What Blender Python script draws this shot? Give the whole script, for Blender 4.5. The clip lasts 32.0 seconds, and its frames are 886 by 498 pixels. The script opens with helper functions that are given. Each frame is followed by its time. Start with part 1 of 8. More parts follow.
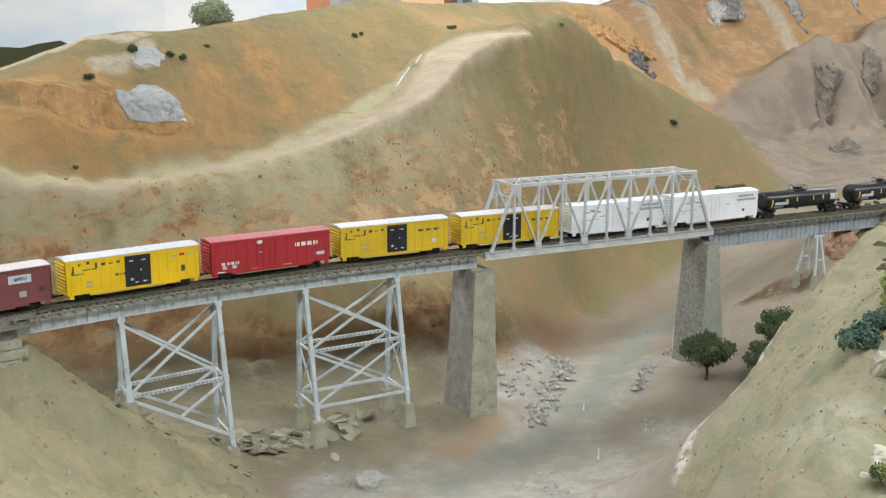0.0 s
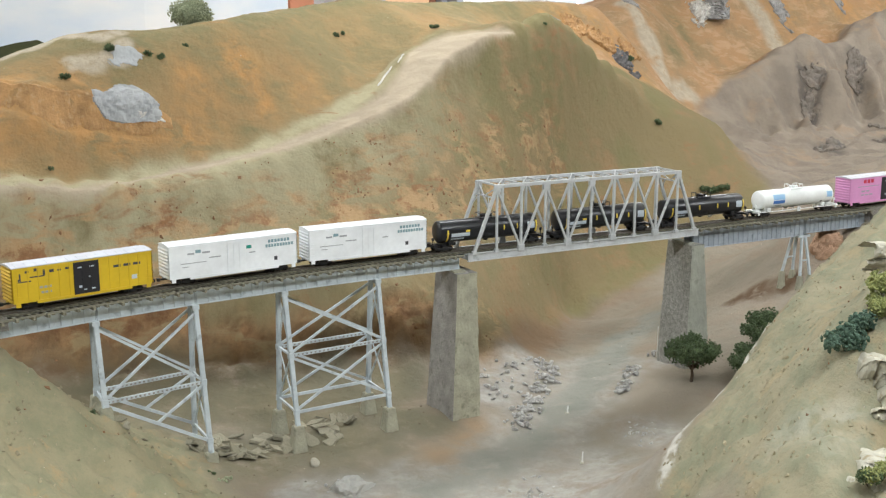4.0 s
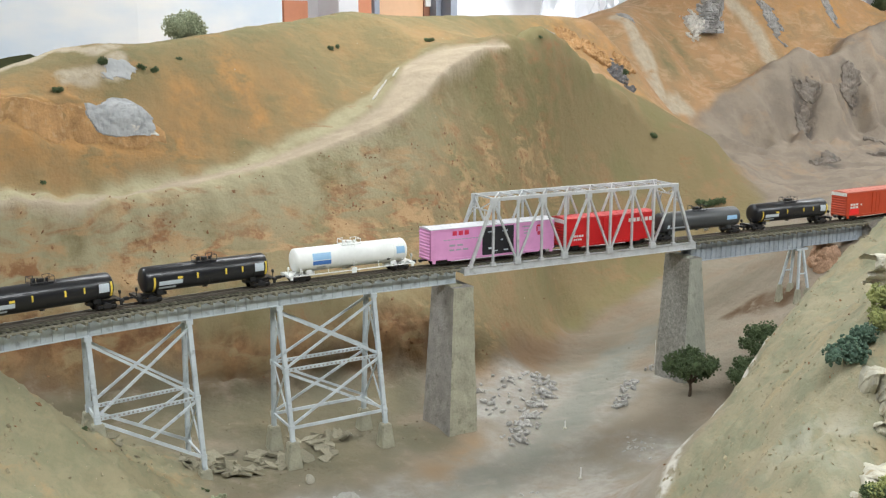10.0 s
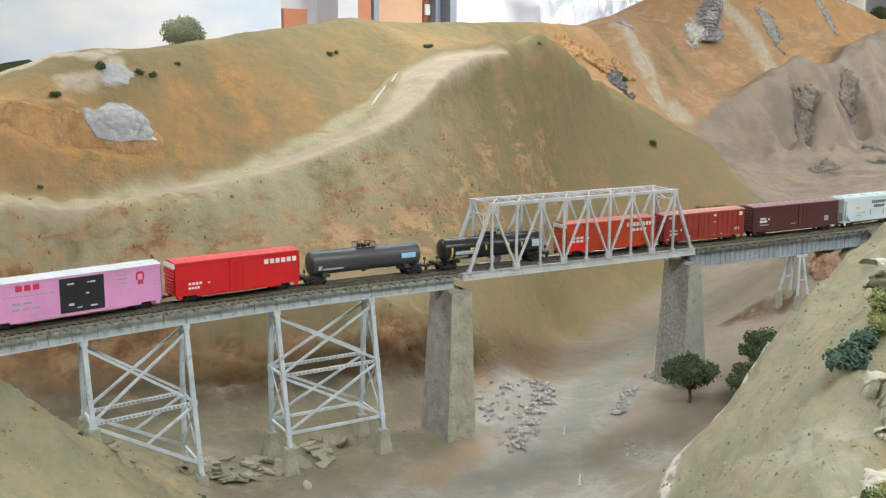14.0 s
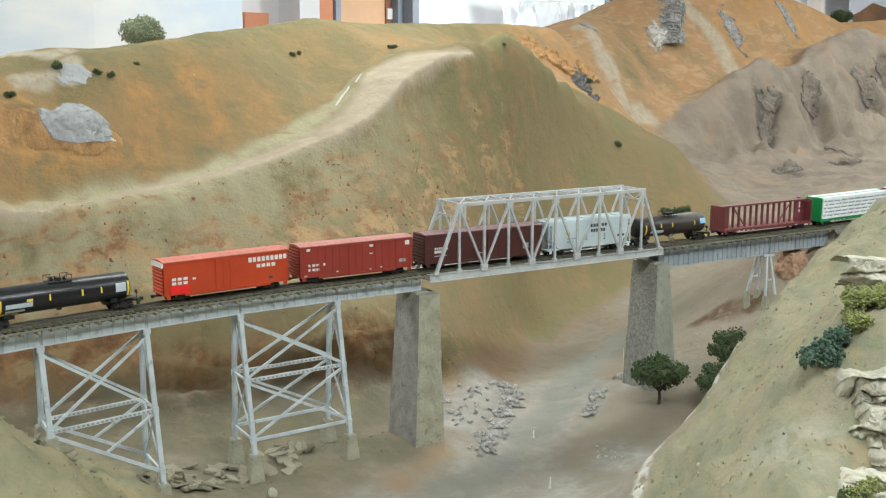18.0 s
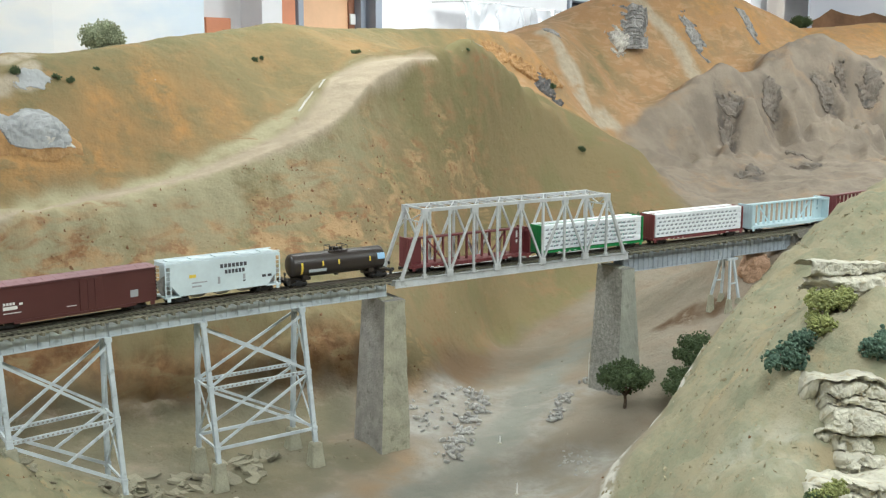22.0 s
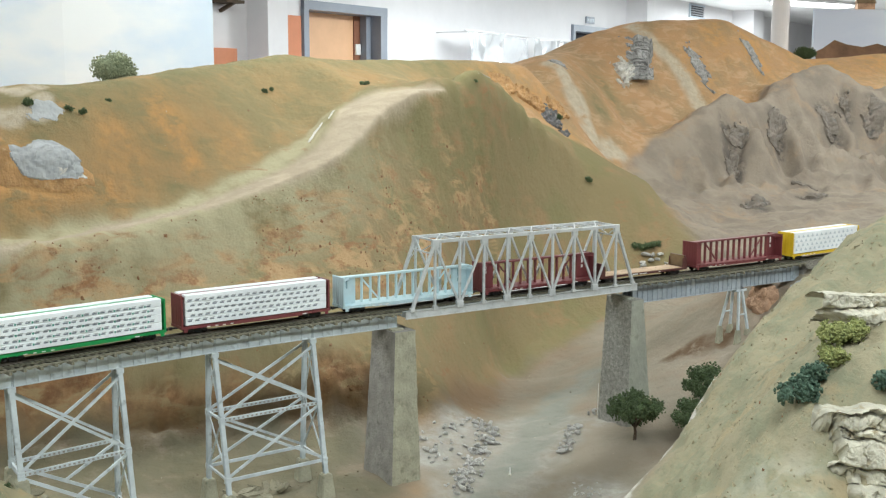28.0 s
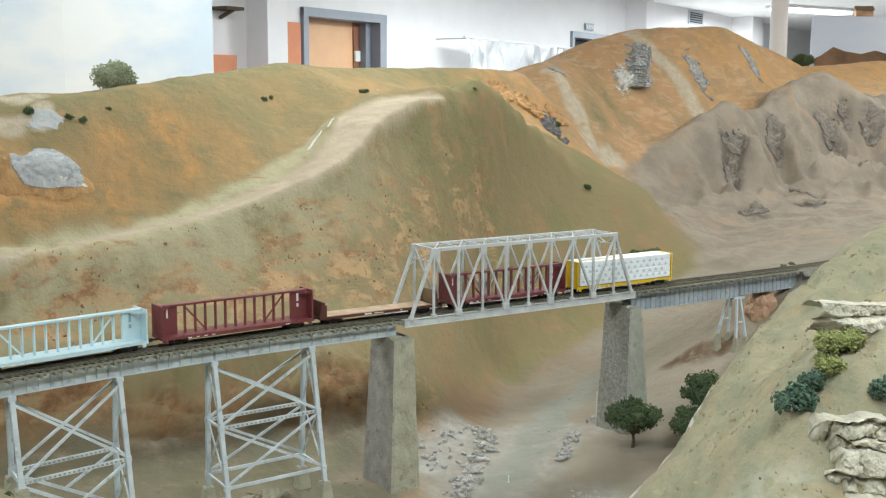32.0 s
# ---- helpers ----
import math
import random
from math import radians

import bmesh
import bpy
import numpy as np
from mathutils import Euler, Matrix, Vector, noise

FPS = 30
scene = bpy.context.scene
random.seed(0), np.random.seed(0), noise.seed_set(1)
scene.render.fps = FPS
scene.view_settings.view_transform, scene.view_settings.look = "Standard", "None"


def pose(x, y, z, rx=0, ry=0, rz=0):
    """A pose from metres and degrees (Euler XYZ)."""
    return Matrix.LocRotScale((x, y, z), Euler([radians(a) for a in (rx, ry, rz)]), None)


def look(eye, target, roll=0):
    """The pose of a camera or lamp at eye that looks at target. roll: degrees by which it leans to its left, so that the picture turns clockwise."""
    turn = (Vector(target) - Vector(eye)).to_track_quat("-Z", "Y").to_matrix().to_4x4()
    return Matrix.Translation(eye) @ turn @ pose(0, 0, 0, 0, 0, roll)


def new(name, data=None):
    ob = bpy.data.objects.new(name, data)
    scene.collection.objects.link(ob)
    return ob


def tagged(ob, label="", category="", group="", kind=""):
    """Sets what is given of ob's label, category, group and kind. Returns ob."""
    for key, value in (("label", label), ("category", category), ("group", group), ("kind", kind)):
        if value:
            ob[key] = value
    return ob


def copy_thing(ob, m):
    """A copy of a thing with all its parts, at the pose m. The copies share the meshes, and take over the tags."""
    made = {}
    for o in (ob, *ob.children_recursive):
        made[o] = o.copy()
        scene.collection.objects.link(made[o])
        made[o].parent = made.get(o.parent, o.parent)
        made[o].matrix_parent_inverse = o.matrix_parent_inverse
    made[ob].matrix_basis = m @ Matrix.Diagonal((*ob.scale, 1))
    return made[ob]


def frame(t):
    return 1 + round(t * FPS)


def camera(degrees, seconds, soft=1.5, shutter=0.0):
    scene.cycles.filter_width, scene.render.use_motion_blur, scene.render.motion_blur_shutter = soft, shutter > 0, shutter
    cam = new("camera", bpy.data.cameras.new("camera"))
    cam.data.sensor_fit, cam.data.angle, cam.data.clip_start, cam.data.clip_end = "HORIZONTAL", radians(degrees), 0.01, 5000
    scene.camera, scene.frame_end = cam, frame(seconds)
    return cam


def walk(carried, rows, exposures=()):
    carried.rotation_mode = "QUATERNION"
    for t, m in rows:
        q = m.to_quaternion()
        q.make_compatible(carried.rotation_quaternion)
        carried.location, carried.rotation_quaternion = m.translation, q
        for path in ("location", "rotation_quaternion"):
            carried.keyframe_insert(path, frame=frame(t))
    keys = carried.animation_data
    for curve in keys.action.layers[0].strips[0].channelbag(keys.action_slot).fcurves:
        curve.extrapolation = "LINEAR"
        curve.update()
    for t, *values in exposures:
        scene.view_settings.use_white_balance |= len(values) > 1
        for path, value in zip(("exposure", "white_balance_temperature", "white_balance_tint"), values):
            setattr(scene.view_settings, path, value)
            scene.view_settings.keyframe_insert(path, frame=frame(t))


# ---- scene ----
# Lengths in metres; z is counted from the underside of the truss, the room floor lies at FLOOR.
FLOOR = -1.15
cam = camera(43.79, 32.0, soft=1.25)
PATH = [
    (0, look((-0.8664, -1.5129, 0.3750), (0.0476, 0.2187, -0.0322), 0.18)),
    (0.5, look((-0.8624, -1.5049, 0.3705), (0.0523, 0.2263, -0.0370), 0.20)),
    (1, look((-0.8610, -1.5050, 0.3728), (0.0571, 0.2242, -0.0361), 0.16)),
    (1.5, look((-0.8602, -1.5038, 0.3728), (0.0622, 0.2231, -0.0358), 0.14)),
    (2, look((-0.8595, -1.5011, 0.3723), (0.0666, 0.2239, -0.0359), 0.13)),
    (2.5, look((-0.8574, -1.5036, 0.3736), (0.0714, 0.2200, -0.0342), 0.08)),
    (3, look((-0.8550, -1.5061, 0.3764), (0.0763, 0.2162, -0.0312), 0.08)),
    (3.5, look((-0.8519, -1.4982, 0.3730), (0.0826, 0.2229, -0.0327), 0.14)),
    (5.5, look((-0.8482, -1.4945, 0.3715), (0.0944, 0.2204, -0.0411), 0.17)),
    (6, look((-0.8492, -1.4963, 0.3730), (0.0986, 0.2162, -0.0379), 0.18)),
    (6.5, look((-0.8476, -1.4978, 0.3757), (0.1017, 0.2145, -0.0330), 0.13)),
    (7, look((-0.8454, -1.4910, 0.3746), (0.1057, 0.2208, -0.0314), 0.18)),
    (7.5, look((-0.8465, -1.4841, 0.3710), (0.1036, 0.2286, -0.0338), 0.21)),
    (8, look((-0.8466, -1.4840, 0.3697), (0.1025, 0.2292, -0.0353), 0.19)),
    (8.5, look((-0.8451, -1.4864, 0.3715), (0.1052, 0.2269, -0.0308), 0.17)),
    (9, look((-0.8454, -1.4888, 0.3719), (0.1076, 0.2253, -0.0199), 0.17)),
    (9.5, look((-0.8444, -1.4884, 0.3693), (0.1100, 0.2263, -0.0167), 0.11)),
    (10, look((-0.8456, -1.4824, 0.3672), (0.1024, 0.2372, -0.0125), 0.09)),
    (10.5, look((-0.8437, -1.4804, 0.3644), (0.0988, 0.2431, -0.0112), 0.11)),
    (11, look((-0.8415, -1.4826, 0.3626), (0.1004, 0.2422, -0.0092), 0.08)),
    (11.5, look((-0.8398, -1.4828, 0.3610), (0.1050, 0.2411, -0.0070), 0.12)),
    (12, look((-0.8399, -1.4805, 0.3597), (0.1056, 0.2435, -0.0062), 0.14)),
    (12.5, look((-0.8405, -1.4792, 0.3599), (0.1057, 0.2447, -0.0048), 0.13)),
    (13, look((-0.8410, -1.4824, 0.3627), (0.1065, 0.2406, -0.0028), 0.11)),
    (13.5, look((-0.8397, -1.4810, 0.3618), (0.1092, 0.2417, -0.0015), 0.12)),
    (14, look((-0.8418, -1.4782, 0.3599), (0.1088, 0.2435, -0.0035), 0.17)),
    (14.5, look((-0.8429, -1.4787, 0.3609), (0.1083, 0.2421, -0.0053), 0.13)),
    (16.5, look((-0.8368, -1.4810, 0.3625), (0.1363, 0.2298, 0.0076), 0.05)),
    (17, look((-0.8342, -1.4714, 0.3591), (0.1542, 0.2317, 0.0093), 0.14)),
    (17.5, look((-0.8327, -1.4616, 0.3513), (0.1622, 0.2380, 0.0026), 0.14)),
    (18, look((-0.8340, -1.4528, 0.3480), (0.1754, 0.2374, -0.0051), 0.13)),
    (18.5, look((-0.8345, -1.4473, 0.3479), (0.1881, 0.2346, -0.0066), 0.14)),
    (19, look((-0.8346, -1.4421, 0.3453), (0.1947, 0.2365, -0.0050), 0.10)),
    (19.5, look((-0.8338, -1.4415, 0.3450), (0.2010, 0.2331, -0.0085), 0.07)),
    (20, look((-0.8321, -1.4447, 0.3456), (0.2073, 0.2276, -0.0056), 0.06)),
    (20.5, look((-0.8323, -1.4428, 0.3453), (0.2139, 0.2252, -0.0056), 0.07)),
    (21, look((-0.8326, -1.4434, 0.3447), (0.2176, 0.2224, -0.0046), 0.08)),
    (21.5, look((-0.8324, -1.4444, 0.3462), (0.2238, 0.2179, -0.0018), 0.13)),
    (22, look((-0.8316, -1.4457, 0.3469), (0.2340, 0.2116, 0.0036), 0.15)),
    (22.5, look((-0.8330, -1.4442, 0.3479), (0.2445, 0.2074, 0.0145), 0.13)),
    (23, look((-0.8332, -1.4435, 0.3472), (0.2493, 0.2062, 0.0199), 0.12)),
    (23.5, look((-0.8335, -1.4441, 0.3481), (0.2451, 0.2095, 0.0283), 0.07)),
    (24, look((-0.8340, -1.4429, 0.3484), (0.2350, 0.2184, 0.0366), 0.02)),
    (24.5, look((-0.8344, -1.4429, 0.3474), (0.2329, 0.2205, 0.0406), 0.07)),
    (25, look((-0.8372, -1.4430, 0.3465), (0.2292, 0.2214, 0.0422), 0.13)),
    (25.5, look((-0.8404, -1.4412, 0.3483), (0.2270, 0.2225, 0.0433), 0.14)),
    (27.5, look((-0.8417, -1.4453, 0.3513), (0.2231, 0.2220, 0.0577), 0.20)),
    (28, look((-0.8431, -1.4432, 0.3514), (0.2219, 0.2243, 0.0594), 0.20)),
    (28.5, look((-0.8429, -1.4444, 0.3523), (0.2221, 0.2237, 0.0635), 0.18)),
    (29, look((-0.8438, -1.4437, 0.3521), (0.2228, 0.2236, 0.0650), 0.21)),
    (29.5, look((-0.8430, -1.4436, 0.3522), (0.2236, 0.2240, 0.0665), 0.19)),
    (30, look((-0.8434, -1.4474, 0.3540), (0.2234, 0.2203, 0.0697), 0.17)),
    (30.5, look((-0.8419, -1.4475, 0.3539), (0.2246, 0.2206, 0.0710), 0.19)),
    (31, look((-0.8434, -1.4495, 0.3543), (0.2229, 0.2189, 0.0727), 0.20)),
    (31.5, look((-0.8452, -1.4480, 0.3549), (0.2210, 0.2205, 0.0731), 0.20)),
    (32, look((-0.8453, -1.4489, 0.3564), (0.2212, 0.2195, 0.0748), 0.20)),
]
walk(cam, PATH, [(0, -0.1, 6340, 10), (14.5, -0.1, 6340, 10), (16.5, -0.1, 6310, 5), (32, -0.1, 6270, 4.5)])

# ---- world and lamps ----
world = bpy.data.worlds.new("world")
scene.world = world
world.use_nodes = True
world.node_tree.nodes["Background"].inputs[0].default_value = (0.9, 0.95, 1.0, 1)
world.node_tree.nodes["Background"].inputs[1].default_value = 0.06
scene.view_settings.exposure = 0.0
CEILING = 1.42


def tube_lamp(x, y, watts, sx=1.25, sy=0.28, turn=0.0):
    data = bpy.data.lights.new("tube_lamp", "AREA")
    data.shape, data.size, data.size_y, data.energy, data.color = "RECTANGLE", sx, sy, watts, (0.965, 0.99, 1.0)
    ob = new("tube_lamp", data)
    ob.matrix_world = pose(x, y, CEILING - 0.075, 0, 0, turn)
    return ob


# (x, y, watts) of the fluorescent fixtures over the layout and in the room behind it.
LAMPS = [(-2.2, -1.35, 27), (-0.2, -1.35, 27), (1.8, -1.35, 27), (3.9, -1.35, 24), (-1.6, 0.75, 17), (0.6, 0.75, 17), (2.8, 0.75, 17), (4.9, 0.9, 34), (1.6, 3.4, 31), (4.6, 4.3, 145), (8.0, 5.0, 280), (7.5, 2.2, 110), (10.55, 7.88, 260)]
for lx, ly, watts in LAMPS:
    tube_lamp(lx, ly, watts)

# ---- materials ----
def material(name, base, rough=0.6, metal=0.0, var=0.15, scale=60.0, bump=0.0, bump_scale=200.0, spot=None, spot_amount=0.0, emit=0.0, by_object=0.0):
    """A surface with two scales of tone, a bump and, where given, stains of a second colour."""
    m = bpy.data.materials.new(name)
    m.use_nodes = True
    nt = m.node_tree
    b = nt.nodes["Principled BSDF"]
    b.inputs["Roughness"].default_value, b.inputs["Metallic"].default_value = rough, metal
    co = nt.nodes.new("ShaderNodeTexCoord").outputs["Object"]

    def tex(s, detail=4.0):
        n = nt.nodes.new("ShaderNodeTexNoise")
        n.inputs["Scale"].default_value, n.inputs["Detail"].default_value = s, detail
        nt.links.new(co, n.inputs["Vector"])
        return n.outputs["Fac"]

    def mix(kind, f, a, c):
        n = nt.nodes.new("ShaderNodeMix")
        n.data_type, n.blend_type = "RGBA", kind
        for sock, v in ((n.inputs["Factor"], f), (n.inputs["A"], a), (n.inputs["B"], c)):
            if isinstance(v, (int, float)):
                sock.default_value = v
            elif isinstance(v, tuple):
                sock.default_value = (*v, 1)
            else:
                nt.links.new(v, sock)
        return n.outputs["Result"]

    def ramp(f, lo, hi):
        n = nt.nodes.new("ShaderNodeMapRange")
        n.inputs["From Min"].default_value, n.inputs["From Max"].default_value = lo, hi
        nt.links.new(f, n.inputs["Value"])
        return n.outputs["Result"]

    dark = tuple(c * (1 - var) for c in base)
    light = tuple(min(1, c * (1 + var)) for c in base)
    col = mix("MIX", ramp(tex(scale), 0.3, 0.7), dark, light)
    col = mix("MIX", ramp(tex(scale * 7, 2.0), 0.35, 0.65), col, mix("MULTIPLY", 1.0, col, (1 - var / 2, 1 - var / 2, 1 - var / 2)))
    if spot:
        col = mix("MIX", ramp(tex(scale * 2.3), 0.62 - spot_amount * 0.25, 0.72), col, spot)
    if by_object:
        info = nt.nodes.new("ShaderNodeObjectInfo")
        hsv = nt.nodes.new("ShaderNodeHueSaturation")
        n = nt.nodes.new("ShaderNodeMapRange")
        n.inputs["To Min"].default_value, n.inputs["To Max"].default_value = 1 - by_object, 1 + by_object
        nt.links.new(info.outputs["Random"], n.inputs["Value"])
        nt.links.new(n.outputs["Result"], hsv.inputs["Value"])
        nt.links.new(col, hsv.inputs["Color"])
        col = hsv.outputs["Color"]
    nt.links.new(col, b.inputs["Base Color"])
    if bump:
        n = nt.nodes.new("ShaderNodeBump")
        n.inputs["Strength"].default_value, n.inputs["Distance"].default_value = bump, 0.002
        nt.links.new(tex(bump_scale, 6.0), n.inputs["Height"])
        nt.links.new(n.outputs["Normal"], b.inputs["Normal"])
    if emit:
        b.inputs["Emission Color"].default_value, b.inputs["Emission Strength"].default_value = (*base, 1), emit
    return m


STEEL = material("bridge_grey_paint", (0.54, 0.60, 0.63), 0.45, 0, 0.14, 40, 0.05, 600, (0.33, 0.37, 0.39), 0.12)
STEEL_DULL = material("dull_blue_grey_paint", (0.36, 0.405, 0.445), 0.55, 0, 0.14, 40, 0.05, 600, (0.26, 0.30, 0.32), 0.15)
TRUSS = material("truss_grey_paint", (0.52, 0.54, 0.545), 0.5, 0, 0.12, 40, 0.05, 600, (0.36, 0.38, 0.37), 0.15)
TIE = material("brown_plastic_ties", (0.145, 0.138, 0.096), 0.85, 0, 0.3, 90, 0.3, 900, by_object=0.3)
TIMBER = material("grey_olive_timber", (0.225, 0.215, 0.16), 0.85, 0, 0.2, 90, 0.3, 900)
RAIL = material("weathered_rail", (0.15, 0.13, 0.105), 0.5, 0.3, 0.25, 60)
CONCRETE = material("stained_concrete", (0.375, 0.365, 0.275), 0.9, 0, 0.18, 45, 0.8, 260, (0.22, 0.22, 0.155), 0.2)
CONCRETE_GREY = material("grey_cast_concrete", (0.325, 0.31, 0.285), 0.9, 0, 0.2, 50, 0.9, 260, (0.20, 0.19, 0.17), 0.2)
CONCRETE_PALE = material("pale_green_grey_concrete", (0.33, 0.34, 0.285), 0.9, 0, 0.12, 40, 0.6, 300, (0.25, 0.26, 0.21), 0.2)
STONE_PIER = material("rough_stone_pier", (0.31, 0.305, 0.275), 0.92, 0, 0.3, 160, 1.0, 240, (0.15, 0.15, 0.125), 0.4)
STONE = material("grey_plaster_rock", (0.50, 0.49, 0.46), 0.9, 0, 0.3, 40, 0.7, 200, (0.26, 0.25, 0.23), 0.25, by_object=0.2)
CREAM_ROCK = material("cream_plaster_rock", (0.56, 0.535, 0.435), 0.9, 0, 0.2, 40, 0.8, 170, (0.36, 0.30, 0.19), 0.22)
BLACK = material("black_plastic", (0.018, 0.018, 0.02), 0.5, 0, 0.3, 80)
WHEEL = material("dark_wheel_metal", (0.03, 0.026, 0.022), 0.45, 0.5, 0.3, 120)
WHITE_MARK = material("white_lettering", (0.75, 0.75, 0.72), 0.6, 0, 0.05, 100)
DARK_MARK = material("dark_lettering", (0.06, 0.06, 0.07), 0.6, 0, 0.1, 100)

# ---- the track's line ----
def track_y(x):
    """The bridge is straight; the line bends towards the aisle west of it and away from it to the east."""
    if x < -0.8:
        return -0.098 + 0.28 * (x + 0.8)
    if x < -0.1:
        return -0.2 * (x + 0.1) ** 2
    if x > 1.15:
        return 0.0225 + 0.15 * (x - 1.15)
    return 0.25 * (x - 0.85) ** 2 if x > 0.85 else 0.0


XS = np.linspace(-6.6, 6.6, 6601)
YS = np.array([track_y(x) for x in XS])
ARC = np.concatenate([[0], np.cumsum(np.hypot(np.diff(XS), np.diff(YS)))])
ARC -= np.interp(0.0, XS, ARC)


def on_track(s):
    """The place on the track's line s metres along it from the truss's west end."""
    x = float(np.interp(s, ARC, XS))
    return x, track_y(x)


# ---- ground ----
def lattice_noise(x, y, seed):
    """Smooth noise from -1 to 1 on a unit lattice."""
    xi, yi = np.floor(x).astype(np.int64), np.floor(y).astype(np.int64)
    fx, fy = x - xi, y - yi
    fx, fy = fx * fx * (3 - 2 * fx), fy * fy * (3 - 2 * fy)

    def corner(i, j):
        h = (i * 374761393 + j * 668265263 + seed * 1442695041) & 0x7FFFFFFF
        h = ((h ^ (h >> 13)) * 1274126177) & 0x7FFFFFFF
        return ((h ^ (h >> 16)) & 0xFFFF) / 32767.5 - 1

    a = corner(xi, yi) * (1 - fx) + corner(xi + 1, yi) * fx
    b = corner(xi, yi + 1) * (1 - fx) + corner(xi + 1, yi + 1) * fx
    return a * (1 - fy) + b * fy


def fbm(x, y, scale, octaves, seed, gain=0.5):
    total, amp = 0, 1.0
    for k in range(octaves):
        total = total + amp * lattice_noise(x * scale + 17.3 * k, y * scale - 9.1 * k, seed + k)
        amp, scale = amp * gain, scale * 2.03
    return total


# Crest lines, benches, stream bed and toes of the slopes: (x, y, z) along each.
ROAD_EDGE = [(-0.95, 0.27, 0.15), (-0.684, 0.30, 0.125), (-0.60, 0.31, 0.112), (-0.509, 0.33, 0.10), (-0.411, 0.35, 0.091), (-0.282, 0.38, 0.101),
             (-0.111, 0.43, 0.13), (0.065, 0.48, 0.169), (0.217, 0.527, 0.226), (0.30, 0.60, 0.275), (0.359, 0.66, 0.314)]
ROAD_BACK = [(-0.95, 0.31, 0.16), (-0.70, 0.33, 0.13), (-0.53, 0.365, 0.108), (-0.43, 0.39, 0.10), (-0.31, 0.425, 0.112), (-0.15, 0.48, 0.143),
             (0.01, 0.535, 0.185), (0.13, 0.60, 0.24), (0.21, 0.675, 0.285), (0.30, 0.72, 0.318)]
DOME = [(0.40, 0.69, 0.333), (0.47, 0.70, 0.342), (0.595, 0.75, 0.341), (0.72, 0.80, 0.333), (0.815, 0.85, 0.313), (0.90, 0.89, 0.29), (0.978, 0.92, 0.258), (1.066, 0.93, 0.187),
        (1.139, 0.93, 0.114), (1.24, 0.92, 0.10), (1.325, 0.93, 0.087), (1.41, 0.95, 0.066), (1.433, 0.90, 0.012)]
FACE_FOOT = [(-0.95, 0.24, -0.02), (-0.72, 0.262, -0.045), (-0.64, 0.272, -0.05), (-0.55, 0.278, -0.05), (-0.45, 0.285, -0.05), (-0.33, 0.28, -0.055), (-0.18, 0.268, -0.07), (-0.04, 0.252, -0.10), (0.10, 0.235, -0.16), (0.18, 0.25, -0.19), (0.25, 0.275, -0.21)]
DOME_TOE = [(0.30, 0.30, -0.225), (0.36, 0.34, -0.235), (0.48, 0.44, -0.235), (0.575, 0.551, -0.235), (0.70, 0.60, -0.225), (0.79, 0.63, -0.215), (0.88, 0.65, -0.205), (1.0, 0.68, -0.18), (1.10, 0.70, -0.15)]


def between(crest, foot):
    """A slightly hollow face hung between a crest and its foot."""
    out = []
    for (ax, ay, az), (bx, by, bz) in zip(crest, foot):
        for t in (0.15, 0.4, 0.65, 0.88):
            out.append((ax + (bx - ax) * t, ay + (by - ay) * t + 0.025 * 4 * t * (1 - t) * min(1, (az - bz) / 0.25), az + (bz - az) * t))
    return out


def pairs(crest, foot, n=3):
    a, b = [], []
    for (c0, c1), (f0, f1) in zip(zip(crest, crest[1:]), zip(foot, foot[1:])):
        for k in range(n):
            a.append(tuple(u + (v - u) * k / n for u, v in zip(c0, c1)))
            b.append(tuple(u + (v - u) * k / n for u, v in zip(f0, f1)))
    return a, b


DOME_FACE = between(*pairs(ROAD_EDGE, FACE_FOOT)) + between(*pairs(DOME[:9], DOME_TOE))
SKYLINE = [(-1.0, 0.56, 0.27), (-0.80, 0.57, 0.27), (-0.642, 0.573, 0.288), (-0.585, 0.567, 0.308), (-0.49, 0.604, 0.341), (-0.431, 0.592, 0.348), (-0.363, 0.577, 0.341),
           (-0.30, 0.613, 0.341), (-0.193, 0.655, 0.358), (-0.058, 0.747, 0.383), (0.035, 0.839, 0.396), (0.231, 0.919, 0.422), (0.416, 0.997, 0.413), (0.638, 1.10, 0.418), (0.847, 1.15, 0.41), (1.194, 1.275, 0.404)]
BEHIND_SKYLINE = [(-1.0, 0.85, 0.16), (-0.6, 0.85, 0.18), (-0.3, 0.9, 0.2), (0.0, 1.1, 0.24), (0.5, 1.35, 0.26), (1.0, 1.6, 0.25)]
BACK_SLOPE = [(-0.355, 0.462, 0.189), (-0.572, 0.41, 0.226), (-0.50, 0.479, 0.27), (-0.413, 0.542, 0.322), (0.183, 0.692, 0.262), (-0.15, 0.56, 0.235), (0.05, 0.68, 0.30), (0.30, 0.80, 0.37), (-0.75, 0.42, 0.20), (-0.35, 0.43, 0.135), (-0.55, 0.39, 0.15), (-0.2, 0.5, 0.17),
              (0.62, 0.95, 0.355), (0.85, 1.02, 0.305), (0.85, 0.93, 0.283), (0.93, 0.965, 0.255), (0.80, 0.95, 0.305), (0.72, 0.90, 0.316), (0.90, 1.06, 0.30), (0.78, 1.06, 0.345), (1.0, 0.98, 0.225), (1.0, 1.10, 0.30), (0.42, 0.80, 0.350), (0.47, 0.77, 0.344), (0.47, 0.84, 0.357), (0.60, 0.83, 0.343), (0.52, 0.90, 0.372), (0.38, 0.88, 0.382), (0.34, 0.76, 0.338), (0.25, 0.76, 0.325), (1.0, 1.03, 0.245), (0.70, 1.02, 0.362)]
